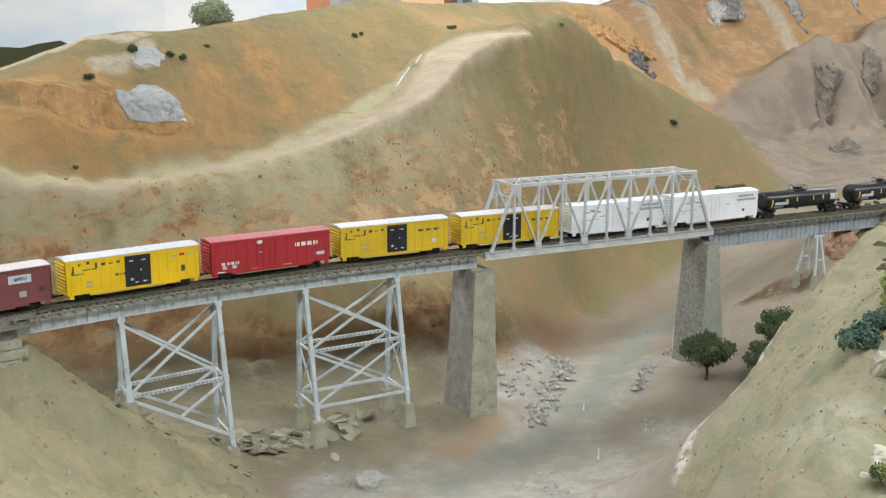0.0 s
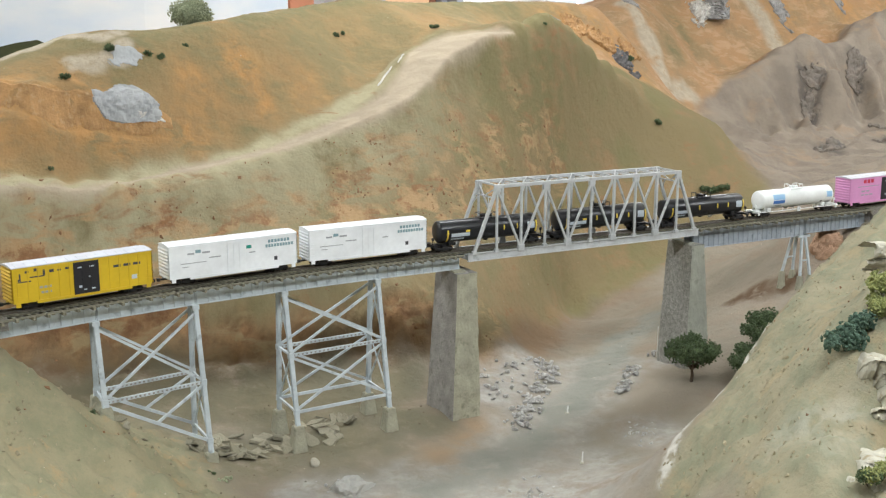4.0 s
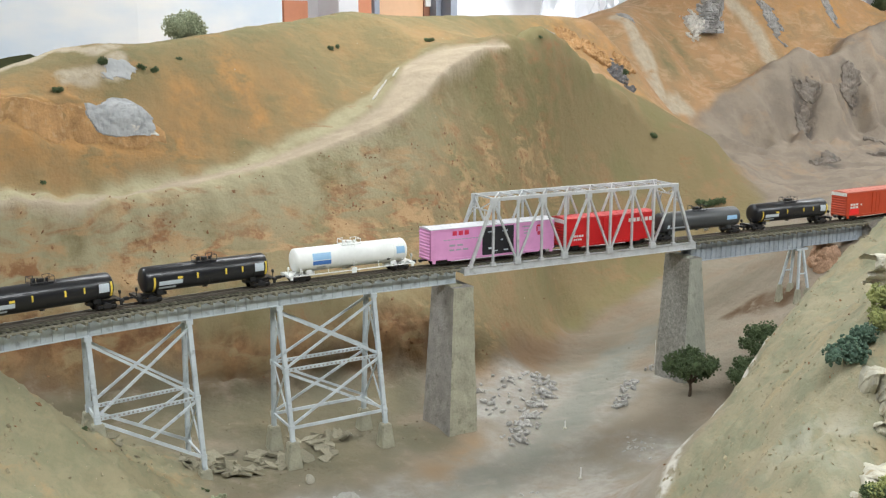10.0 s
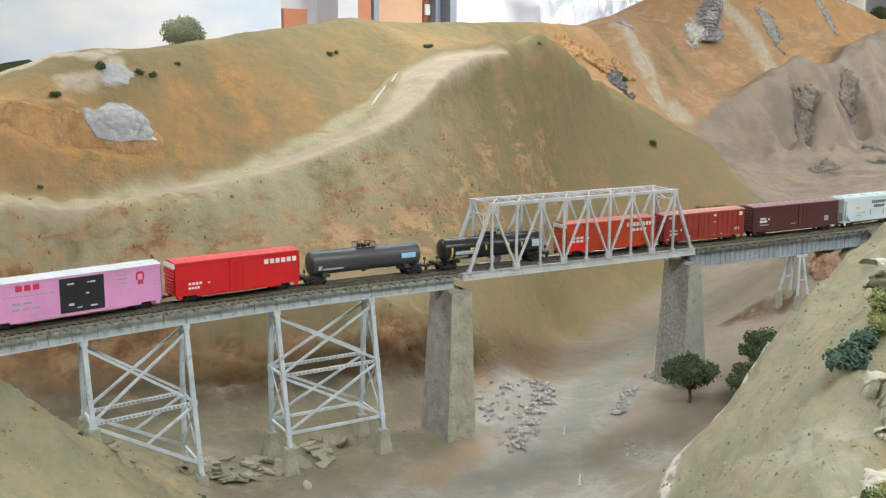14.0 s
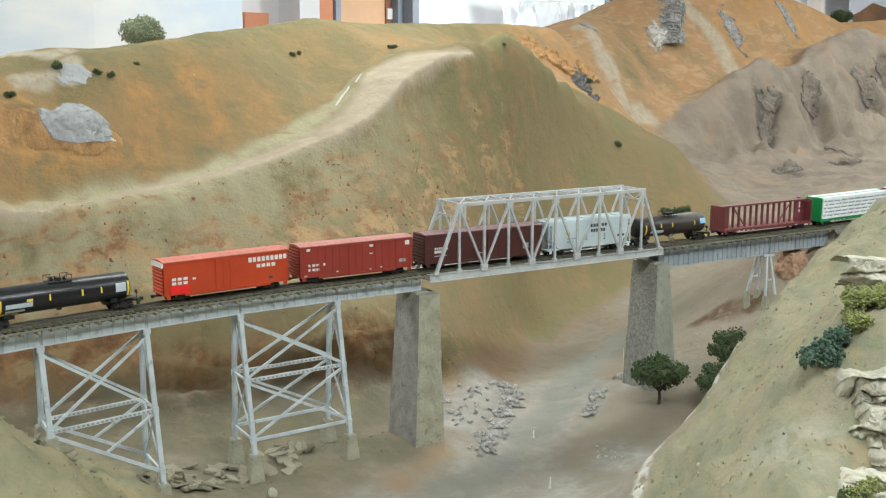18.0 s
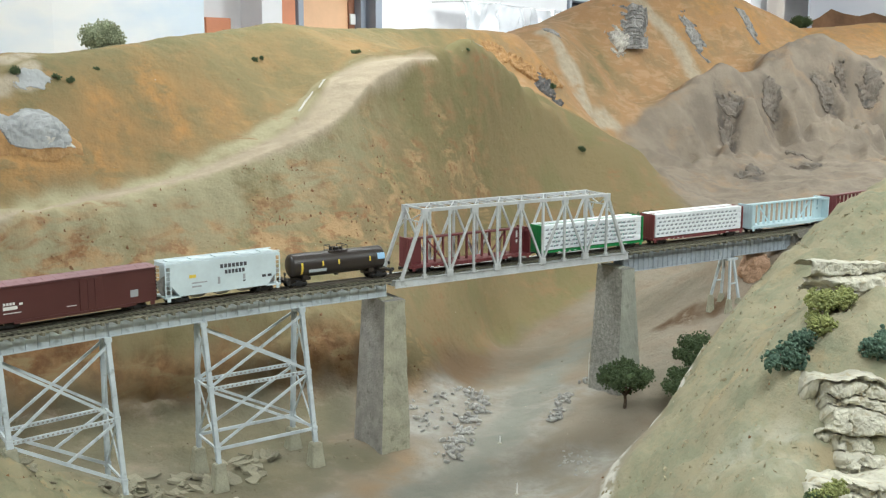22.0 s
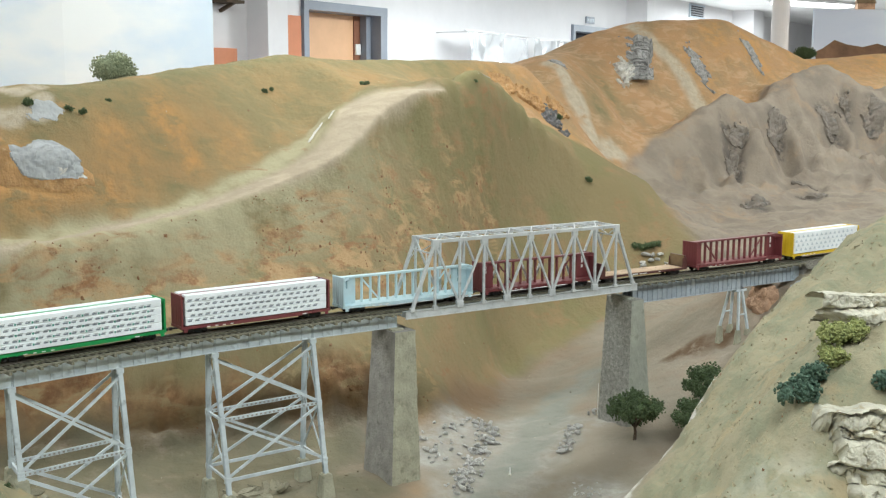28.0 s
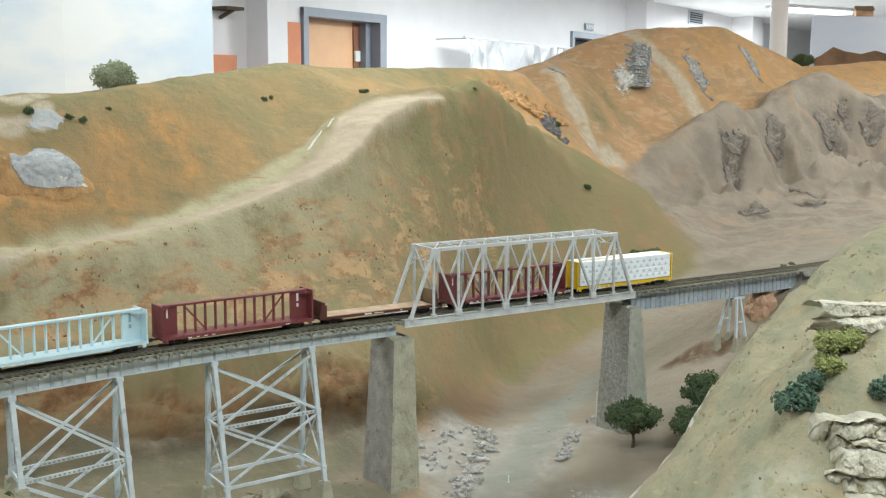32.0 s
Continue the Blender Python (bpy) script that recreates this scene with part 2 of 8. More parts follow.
CLIFF_TOP = [(-0.95, 0.24, -0.02), (-0.75, 0.262, -0.045), (-0.60, 0.275, -0.05), (-0.45, 0.285, -0.05), (-0.30, 0.28, -0.055), (-0.15, 0.265, -0.075), (0.0, 0.25, -0.11), (0.12, 0.235, -0.16)]
CLIFF_FOOT = [(-0.95, 0.20, -0.17), (-0.75, 0.235, -0.19), (-0.60, 0.25, -0.205), (-0.45, 0.258, -0.215), (-0.30, 0.25, -0.22), (-0.15, 0.23, -0.225), (0.018, 0.205, -0.235), (0.15, 0.19, -0.235)]
DOME_FOOT = [(0.22, 0.25, -0.20), (0.30, 0.30, -0.23), (0.45, 0.405, -0.235), (0.575, 0.551, -0.235), (0.731, 0.60, -0.225), (0.913, 0.65, -0.205), (1.12, 0.70, -0.15)]
STREAM = [(-0.343, -0.141, -0.255), (-0.252, -0.21, -0.265), (-0.2, -0.4, -0.27), (-0.2, -0.7, -0.28), (0.0, -0.5, -0.275), (0.05, -0.3, -0.272), (-0.016, -0.088, -0.265), (0.12, 0.02, -0.268), (0.28, 0.159, -0.267), (0.42, 0.28, -0.266), (0.557, 0.393, -0.267),
          (0.75, 0.47, -0.25), (0.95, 0.5, -0.22), (1.2, 0.55, -0.18)]
CANYON = [(-0.6, 0.18, -0.205), (-0.6, 0.215, -0.203), (-0.5, 0.222, -0.212), (-0.4, 0.225, -0.218), (-0.3, 0.215, -0.222), (-0.2, 0.21, -0.226), (-0.1, 0.19, -0.234), (-0.45, 0.12, -0.222), (-0.45, 0.2, -0.216), (-0.38, 0.17, -0.225), (-0.38, 0.08, -0.235), (-0.2, 0.13, -0.24), (-0.2, 0.19, -0.23), (-0.1, 0.12, -0.245), (-0.55, 0.12, -0.212), (-0.05, 0.18, -0.238), (-0.67, 0.17, -0.195), (-0.3, 0.15, -0.235), (-0.15, 0.0, -0.245), (-0.30, 0.02, -0.25), (-0.25, -0.1, -0.25), (0.1, 0.1, -0.25), (0.0, -0.03, -0.25), (0.35, -0.02, -0.245), (0.463, -0.031, -0.24), (0.384, -0.12, -0.235), (0.472, 0.062, -0.24), (0.2, -0.15, -0.262),
          (0.15, -0.28, -0.265), (0.30, -0.23, -0.25), (0.45, -0.22, -0.22), (0.50, -0.12, -0.22)]
EAST_BANK = [(0.60, 0.09, -0.205), (0.72, 0.16, -0.17), (0.74, 0.0, -0.125), (0.62, -0.1, -0.16), (0.80, -0.12, -0.06), (0.84, 0.05, -0.06), (0.90, 0.0, -0.02), (0.93, 0.0, 0.0), (0.95, -0.1, 0.005), (0.95, 0.07, 0.0), (0.85, 0.25, -0.12), (1.05, 0.25, -0.07), (1.05, 0.04, 0.003), (1.1, -0.1, 0.005),
             (1.2, 0.05, 0.003), (1.4, 0.25, -0.02), (1.6, 0.1, 0.003), (1.5, 0.6, -0.06)]
FAR_FLOOR = [(1.55, 0.9, -0.05), (1.75, 0.95, -0.045), (1.9, 0.8, -0.03), (2.1, 0.4, -0.01), (2.4, 0.8, -0.02), (3.0, 0.5, 0.0), (3.4, 0.9, 0.0), (4.0, 0.45, 0.003), (5.0, 0.6, 0.003), (6.5, 0.83, 0.003), (3.0, 0.3, 0.003), (2.1, 0.165, 0.003), (4.0, 0.0, 0.0), (6.0, 0.0, 0.0), (2.5, -0.5, 0.05), (4.0, -0.8, 0.0)]
GREY_RIDGE = [(1.60, 1.25, 0.09), (1.72, 1.32, 0.13), (1.864, 1.354, 0.184), (2.088, 1.419, 0.298), (2.221, 1.425, 0.338), (2.343, 1.439, 0.297), (2.45, 1.47, 0.315), (2.649, 1.547, 0.393), (2.80, 1.56, 0.43), (2.911, 1.542, 0.447), (2.98, 1.455, 0.384), (3.05, 1.33, 0.273), (3.3, 1.25, 0.2)]
GREY_FACE = [(2.10, 1.30, 0.142), (2.35, 1.30, 0.06), (2.75, 1.40, 0.22), (2.6, 1.32, 0.12), (1.9, 1.18, 0.03), (2.2, 1.1, -0.005), (2.6, 1.1, 0.02)]
GREY_BEHIND = [(1.98, 1.46, 0.19), (2.12, 1.51, 0.22), (2.26, 1.52, 0.255), (2.38, 1.53, 0.24), (2.49, 1.56, 0.25), (2.69, 1.63, 0.32), (2.84, 1.65, 0.36), (2.97, 1.63, 0.38)]
FAR_RIDGE = [(1.5, 1.5, 0.42), (1.787, 1.824, 0.482), (2.011, 1.895, 0.564), (2.19, 1.868, 0.597), (2.42, 1.84, 0.60), (2.655, 1.83, 0.61), (2.899, 1.862, 0.552), (3.05, 1.84, 0.50), (3.194, 1.828, 0.448), (3.7, 1.83, 0.506), (4.2, 1.9, 0.5), (5.5, 1.9, 0.4)]
FAR_SLOPE = [(1.998, 1.704, 0.434), (2.08, 1.74, 0.49), (1.412, 1.405, 0.303), (1.352, 1.278, 0.287), (1.022, 1.152, 0.335), (1.174, 1.162, 0.265), (1.497, 1.28, 0.141), (1.30, 1.08, 0.16), (1.823, 1.50, 0.20), (1.70, 1.50, 0.30), (2.2, 1.62, 0.30), (2.6, 1.7, 0.44), (3.0, 1.75, 0.42), (1.42, 1.15, 0.12), (1.08, 1.03, 0.24), (3.6, 1.6, 0.35)]
FAR_BACK = [(1.5, 2.3, 0.2), (2.5, 2.5, 0.2), (4.0, 2.5, 0.2), (5.5, 2.5, 0.2)]
NEAR_HILL_CREST = [(0.04, -0.46, -0.21), (0.106, -0.412, -0.172), (0.201, -0.396, -0.133), (0.27, -0.375, -0.085), (0.347, -0.357, -0.034), (0.485, -0.349, 0.052), (0.609, -0.33, 0.10), (0.737, -0.326, 0.132), (0.95, -0.34, 0.15), (1.4, -0.4, 0.12)]
NEAR_HILL_BACK = [(0.12, -0.345, -0.24), (0.24, -0.325, -0.22), (0.36, -0.285, -0.17), (0.52, -0.26, -0.1), (0.66, -0.24, -0.04), (0.80, -0.22, 0.0)]
NEAR_HILL_FACE = [(0.142, -0.639, 0.005), (0.10, -0.745, -0.10), (0.14, -0.77, -0.11), (0.18, -0.81, -0.10), (0.2, -0.62, 0.045), (0.325, -0.624, 0.09), (0.029, -0.731, -0.065), (0.10, -0.80, -0.11), (0.2, -0.84, -0.09), (0.3, -0.9, -0.06), (0.2, -0.72, 0.035), (0.3, -0.76, 0.05), (0.078, -0.578, -0.105), (0.2, -0.5, -0.06), (0.35, -0.48, 0.02), (0.5, -0.5, 0.09), (-0.04, -0.62, -0.20), (-0.1, -0.85, -0.17), (0.5, -0.9, 0.12), (0.0, -0.55, -0.2), (0.8, -0.6, 0.15)]
WEST_BANK = [(-0.733, -0.035, -0.035), (-0.70, -0.10, -0.055), (-0.66, -0.06, -0.085), (-0.614, -0.054, -0.122), (-0.577, -0.079, -0.14), (-0.54, -0.07, -0.175), (-0.491, -0.068, -0.212), (-0.44, -0.07, -0.235), (-0.455, -0.156, -0.25), (-0.752, -0.161, -0.08), (-0.773, -0.334, -0.11), (-0.634, -0.207, -0.17), (-0.55, -0.3, -0.22),
             (-0.67, 0.04, -0.12), (-0.72, 0.06, -0.10), (-0.60, 0.05, -0.17), (-0.74, 0.13, -0.15), (-0.52, 0.06, -0.215), (-0.80, -0.08, 0.0), (-0.80, -0.16, 0.0), (-0.9, -0.12, 0.003), (-0.65, -0.45, -0.2), (-0.85, -0.5, -0.1), (-0.5, -0.6, -0.26), (-0.95, 0.05, 0.0)]
WEST_YARD = [(-1.2, -0.21, 0.003), (-1.6, -0.32, 0.003), (-2.4, -0.55, 0.003), (-4.0, -1.0, 0.003), (-6.0, -1.55, 0.003), (-2.0, 0.3, 0.02), (-4.0, 0.2, 0.02), (-6.0, 0.0, 0.02), (-1.3, 0.4, 0.15), (-1.5, -0.7, -0.02), (-1.3, 0.1, 0.01), (-3, 0.8, 0.1), (-6, 0.8, 0.05)]
LINES = (ROAD_EDGE, ROAD_BACK, DOME, DOME_FACE, SKYLINE, BEHIND_SKYLINE, BACK_SLOPE, CLIFF_TOP, CLIFF_FOOT, DOME_FOOT, STREAM, CANYON, EAST_BANK, FAR_FLOOR,
         GREY_RIDGE, GREY_FACE, GREY_BEHIND, FAR_RIDGE, FAR_SLOPE, FAR_BACK, NEAR_HILL_CREST, NEAR_HILL_BACK, NEAR_HILL_FACE, WEST_BANK, WEST_YARD)


def resampled(line, step):
    out = [line[0]]
    for a, b in zip(line, line[1:]):
        n = max(1, int(math.dist(a[:2], b[:2]) / step))
        out += [tuple(u + (v - u) * k / n for u, v in zip(a, b)) for k in range(1, n + 1)]
    return out


FINE = (ROAD_EDGE, ROAD_BACK, DOME, SKYLINE, CLIFF_TOP, CLIFF_FOOT, DOME_FOOT, GREY_RIDGE, NEAR_HILL_CREST, FAR_RIDGE)
KNOTS = np.array([p for line in LINES for p in (resampled(line, 0.045) if line in FINE else line)])


def spline_weights(knots):
    d = np.hypot(knots[:, None, 0] - knots[None, :, 0], knots[:, None, 1] - knots[None, :, 1])
    k = np.sqrt(d * d + 0.02 ** 2)
    n = len(knots)
    a = np.zeros((n + 1, n + 1))
    a[:n, :n] = k - 0.0015 * np.eye(n)
    a[:n, n] = a[n, :n] = 1
    return np.linalg.solve(a, np.concatenate([knots[:, 2], [0]]))


WEIGHTS = spline_weights(KNOTS)


def smooth_height(x, y):
    x, y = np.asarray(x, float), np.asarray(y, float)
    flat_x, flat_y, out = x.ravel(), y.ravel(), np.empty(x.size)
    for a in range(0, x.size, 20000):
        d2 = (flat_x[a:a + 20000, None] - KNOTS[:, 0]) ** 2 + (flat_y[a:a + 20000, None] - KNOTS[:, 1]) ** 2
        out[a:a + 20000] = np.sqrt(d2 + 0.02 ** 2) @ WEIGHTS[:-1] + WEIGHTS[-1]
    return out.reshape(x.shape)


def line_distance(x, y, line):
    """The distance in plan from a broken line."""
    best = np.full(np.shape(x), 9.0)
    for (ax, ay, *_), (bx, by, *_) in zip(line, line[1:]):
        t = np.clip(((x - ax) * (bx - ax) + (y - ay) * (by - ay)) / ((bx - ax) ** 2 + (by - ay) ** 2), 0, 1)
        best = np.minimum(best, np.hypot(x - ax - t * (bx - ax), y - ay - t * (by - ay)))
    return best


def ease(v, lo, hi):
    t = np.clip((np.asarray(v, float) - lo) / (hi - lo), 0, 1)
    return t * t * (3 - 2 * t)


def line_y(x, line):
    pts = sorted(line)
    return np.interp(x, [p[0] for p in pts], [p[1] for p in pts])


ROAD_MID = [(-0.95, 0.29), (-0.684, 0.315), (-0.507, 0.338), (-0.417, 0.382), (-0.293, 0.42), (-0.134, 0.449), (-0.03, 0.486), (0.07, 0.511), (0.153, 0.544), (0.214, 0.58), (0.268, 0.622), (0.328, 0.676), (0.40, 0.718), (0.465, 0.718)]
# The dirt road's outline: its outer edge eastwards, then its inner edge back.
ROAD_RING = [(-0.95, 0.285), (-0.684, 0.311), (-0.508, 0.333), (-0.42, 0.371), (-0.272, 0.409), (-0.107, 0.437), (0.02, 0.468), (0.14, 0.494), (0.229, 0.540), (0.287, 0.586), (0.349, 0.634), (0.397, 0.656), (0.465, 0.690), (0.56, 0.738),
             (0.50, 0.748), (0.40, 0.748), (0.337, 0.742), (0.255, 0.695), (0.187, 0.61), (0.14, 0.575), (0.076, 0.545), (-0.001, 0.524), (-0.081, 0.498), (-0.16, 0.462), (-0.314, 0.432), (-0.414, 0.392), (-0.506, 0.344), (-0.684, 0.319), (-0.95, 0.295)]
TRAILS = [([(2.15, 1.87), (2.172, 1.793), (2.206, 1.731), (2.246, 1.661), (2.25, 1.60)], 0.042), ([(1.48, 1.53), (1.494, 1.466), (1.507, 1.42), (1.495, 1.349), (1.46, 1.30), (1.58, 1.30)], 0.036), ([(-0.49, 0.50), (-0.43, 0.53), (-0.40, 0.55)], 0.014), ([(-0.70, 0.572), (-0.58, 0.568), (-0.49, 0.60), (-0.40, 0.585)], 0.020)]
# Patches of ochre earth and of olive turf: (x, y, radius).
OCHRE_PATCHES = [(1.03, 1.17, 0.07), (1.155, 1.20, 0.06), (1.25, 1.21, 0.05), (1.24, 1.12, 0.06), (0.93, 1.12, 0.06), (-0.264, 0.549, 0.05), (-0.152, 0.601, 0.045), (-0.135, 0.559, 0.025), (-0.02, 0.58, 0.04), (-0.407, 0.428, 0.05), (-0.30, 0.47, 0.04), (-0.48, 0.455, 0.045), (-0.60, 0.425, 0.055), (-0.68, 0.43, 0.05), (-0.52, 0.44, 0.035), (1.12, 1.159, 0.06), (1.24, 1.214, 0.06), (0.80, 0.90, 0.05), (0.70, 0.83, 0.03), (1.21, 1.04, 0.04),
                 (2.72, 1.76, 0.10), (2.52, 1.78, 0.08), (3.2, 1.83, 0.30), (3.6, 1.8, 0.3), (2.35, 1.70, 0.08)]
TURF_PATCHES = [(-0.187, 0.508, 0.03), (-0.42, 0.495, 0.03), (-0.46, 0.41, 0.025), (-0.25, 0.52, 0.02), (-0.33, 0.42, 0.02), (1.144, 0.93, 0.05), (1.24, 0.94, 0.07), (1.8, 1.62, 0.06), (1.62, 1.45, 0.05), (-0.62, 0.47, 0.03)]
LEDGE = [(-0.70, 0.46), (-0.654, 0.454), (-0.609, 0.43), (-0.576, 0.418), (-0.54, 0.43), (-0.497, 0.447), (-0.448, 0.455), (-0.378, 0.46), (-0.331, 0.466)]
# Places of clods, pale gravel wash, olive mud and clay: (x, y, radius).
CLOD_PLACES = [(-0.02, 0.403, 0.05), (0.062, 0.445, 0.05), (0.149, 0.468, 0.05), (0.218, 0.453, 0.06), (0.152, 0.402, 0.05), (0.296, 0.496, 0.06), (0.352, 0.494, 0.05), (0.122, 0.391, 0.05), (0.009, 0.401, 0.04), (0.12, 0.225, 0.05), (0.19, 0.245, 0.045), (0.05, 0.225, 0.03), (0.42, 0.58, 0.04), (0.55, 0.64, 0.05), (0.66, 0.70, 0.05),
               (-0.434, 0.335, 0.035), (-0.368, 0.335, 0.04), (-0.318, 0.335, 0.04), (-0.516, 0.312, 0.04), (-0.60, 0.30, 0.04), (-0.176, 0.378, 0.04)]
WASH_PLACES = [(0.09, 0.05, 0.05), (0.15, 0.11, 0.06), (0.22, 0.15, 0.06), (-0.36, -0.185, 0.04), (-0.29, -0.20, 0.06), (-0.19, -0.21, 0.06), (-0.10, -0.28, 0.09), (0.0, -0.30, 0.10), (0.10, -0.25, 0.07), (0.23, -0.205, 0.05), (0.45, 0.04, 0.04)]
MUD_PLACES = [(-0.42, 0.14, 0.14), (-0.28, 0.12, 0.16), (-0.16, 0.10, 0.13), (-0.25, -0.04, 0.13), (-0.38, -0.06, 0.10), (-0.10, 0.0, 0.09), (-0.55, 0.16, 0.12), (-0.05, 0.14, 0.08), (-0.66, 0.16, 0.10)]
CLAY_PLACES = [(-0.06, -0.10, 0.04), (-0.12, -0.13, 0.035), (-0.01, -0.07, 0.03), (0.13, 0.21, 0.04), (0.20, 0.225, 0.03)]
# Hollows of the grey mountain: dented, and also darkened in colour for their shade.
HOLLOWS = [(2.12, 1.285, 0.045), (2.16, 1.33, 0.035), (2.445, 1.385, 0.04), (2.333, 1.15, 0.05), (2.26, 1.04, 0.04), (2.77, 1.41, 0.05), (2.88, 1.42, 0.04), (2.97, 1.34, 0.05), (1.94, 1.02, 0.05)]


ROAD_Z = [0.157, 0.129, 0.100, 0.105, 0.116, 0.137, 0.161, 0.19, 0.22, 0.256, 0.288, 0.313, 0.334, 0.343]


def road_level(x, y):
    """The height of the road's bed at the nearest point of its middle line."""
    best, level = np.full(np.shape(x), 9.0), np.zeros(np.shape(x))
    for (ax, ay), (bx, by), za, zb in zip(ROAD_MID, ROAD_MID[1:], ROAD_Z, ROAD_Z[1:]):
        t = np.clip(((x - ax) * (bx - ax) + (y - ay) * (by - ay)) / ((bx - ax) ** 2 + (by - ay) ** 2), 0, 1)
        d = np.hypot(x - ax - t * (bx - ax), y - ay - t * (by - ay))
        level = np.where(d < best, za + (zb - za) * t, level)
        best = np.minimum(best, d)
    return level


def inside(x, y, ring):
    """The distance in plan from a ring's line, above nought within it."""
    odd = np.zeros(np.shape(x), bool)
    for (ax, ay), (bx, by) in zip(ring, ring[1:] + ring[:1]):
        odd ^= ((ay > y) != (by > y)) & (x < (bx - ax) * (y - ay) / (by - ay if by != ay else 1e-9) + ax)
    d = line_distance(x, y, ring + ring[:1])
    return np.where(odd, d, -d)


def blots(x, y, places, power=2):
    out = np.zeros(np.shape(x))
    for cx, cy, r in places:
        out = np.maximum(out, np.exp(-(((x - cx) ** 2 + (y - cy) ** 2) / r ** 2) ** (power / 2)))
    return out


def zones(x, y, z):
    """How much of each ground cover lies at a place."""
    wob = 0.02 * fbm(x, y, 9, 3, 5)
    foot = line_y(x, CLIFF_FOOT + [(a, b - 0.05 * float(ease(a, 0.35, 0.6)), c) for a, b, c in DOME_FOOT] + [(1.4, 0.66, 0), (1.6, 1.0, 0), (2.0, 1.05, 0), (6, 1.05, 0)])
    hill = ease(y - foot + wob * 0.7, -0.02, 0.02)
    road = ease(inside(x, y, ROAD_RING) + wob * 0.15, -0.002, 0.004)
    back = hill * ease(y - line_y(x, [(p[0], p[1] + 0.01) for p in ROAD_BACK] + [(0.5, 0.86), (0.9, 0.99), (1.1, 1.05), (1.2, 1.07), (1.35, 1.08), (1.5, 1.0), (1.6, 0.95)]) + wob, -0.01, 0.02)
    cliff = hill * (1 - ease(y - line_y(x, CLIFF_TOP) + wob, -0.005, 0.02)) * (1 - ease(x, 0.05, 0.2))
    grey = ease(x - np.interp(y, [0.7, 0.8, 1.0, 1.25, 1.4], [1.33, 1.38, 1.46, 1.59, 1.65]) + 2 * wob, -0.03, 0.05) * (1 - ease(y - line_y(x, [(1.5, 1.2), (1.864, 1.36), (2.22, 1.44), (2.65, 1.56), (2.91, 1.56), (3.3, 1.4), (6, 1.4)]) + 0.5 * wob, 0.02, 0.05)) * ease(y, 0.30, 0.62)
    near = ease(-y - np.interp(x, [-0.1, 0.05, 0.2, 0.5, 0.8, 1.4], [0.62, 0.45, 0.385, 0.33, 0.28, 0.2]) + wob, -0.03, 0.03) * ease(x + 0.3 * (y + 0.5) + 0.9 * np.maximum(0, -y - 0.6), -0.06, 0.02)
    west = (1 - ease(x + 0.25 * y + wob, -0.52, -0.44)) * (1 - ease(y, 0.02, 0.16))
    return hill, road, back, cliff, grey, near, west


def height(x, y):
    z = smooth_height(x, y)
    bed_level = np.interp(x, [-0.9, -0.6, -0.4, -0.2, 0.1], [-0.185, -0.212, -0.228, -0.240, -0.268]) + 1.5 * (1 - ease(y, 0.02, 0.10)) * -0.05
    z = np.where(x < 0.25, 0.5 * (z + bed_level + np.sqrt((z - bed_level) ** 2 + 0.014 ** 2)), z)
    scree = np.maximum(0, line_y(x, CLIFF_FOOT) - np.asarray(y))
    z = z + (0.040 + 0.012 * fbm(x, y, 15, 3, 23)) * np.exp(-(scree / 0.065) ** 2) * (z < -0.12) * ease(-z, 0.12, 0.20) * (1 - ease(x, -0.02, 0.15)) * ease(x, -0.75, -0.6)
    hill, road, back, cliff, grey, near, west = zones(x, y, z)
    bed = np.exp(-((np.asarray(y) - np.interp(x, XS, YS)) / 0.035) ** 2) * np.maximum(ease(x, 0.90, 0.95), 1 - ease(x, -0.80, -0.74))
    rough = 0.0035 * fbm(x, y, 14, 4, 11) + 0.0020 * fbm(x, y, 80, 3, 31, 0.6)
    rough = rough * (0.5 + 0.9 * near + 0.8 * cliff + 1.5 * west) * (1 - 0.8 * road)
    wx, wy = x + 0.05 * fbm(x, y, 5, 2, 41), y + 0.05 * fbm(x, y, 5, 2, 43)
    ribs = 1 - np.abs(fbm(wx * 0.9 + wy * 0.6, wy * 0.6, 3.4, 3, 51, 0.5))
    facets = 1 - np.abs(fbm(wx * 0.7 - wy * 0.7, wx * 0.5 + wy * 0.5, 8.0, 3, 57, 0.5))
    free = 0.12 + 0.88 * ease(line_distance(x, y, GREY_RIDGE), 0.01, 0.15)
    free = free * (0.15 + 0.85 * ease(z, -0.02, 0.10))
    crag = grey * free * (0.15 * (ribs - 0.72) + 0.10 * (facets - 0.70) + 0.014 * fbm(wx, wy, 19, 4, 71, 0.55) - 0.045 * blots(wx, wy, HOLLOWS, 4))
    crag = crag + grey * 0.004 * fbm(wx, wy, 24, 3, 73, 0.6)
    shelf = np.asarray(y) - line_y(x, LEDGE)
    shelf = (0.013 * np.exp(-((shelf - 0.016) / 0.013) ** 2) - 0.013 * np.exp(-((shelf + 0.004) / 0.008) ** 2)) * ease(x, -0.70, -0.64) * (1 - ease(x, -0.40, -0.32)) * (1 + 0.6 * fbm(x, y, 22, 2, 97))
    gully = cliff * (0.016 * fbm(x, y * 0.3, 22, 3, 91) + 0.010 * fbm(x, y * 2.0, 60, 3, 93))
    lumps = np.abs(fbm(x, y, 30, 2, 65, 0.6))
    out = z + rough + crag + gully + shelf + west * (0.008 * fbm(x, y, 15, 2, 63, 0.6) + 0.005 * fbm(x, y, 44, 2, 69, 0.6) + 0.006 * lumps) + near * (0.0050 * fbm(x, y, 38, 3, 61, 0.6) + 0.005 * lumps)
    out = out * (1 - 0.85 * road) + road_level(x, y) * 0.85 * road
    return out * (1 - bed) + 0.0035 * bed


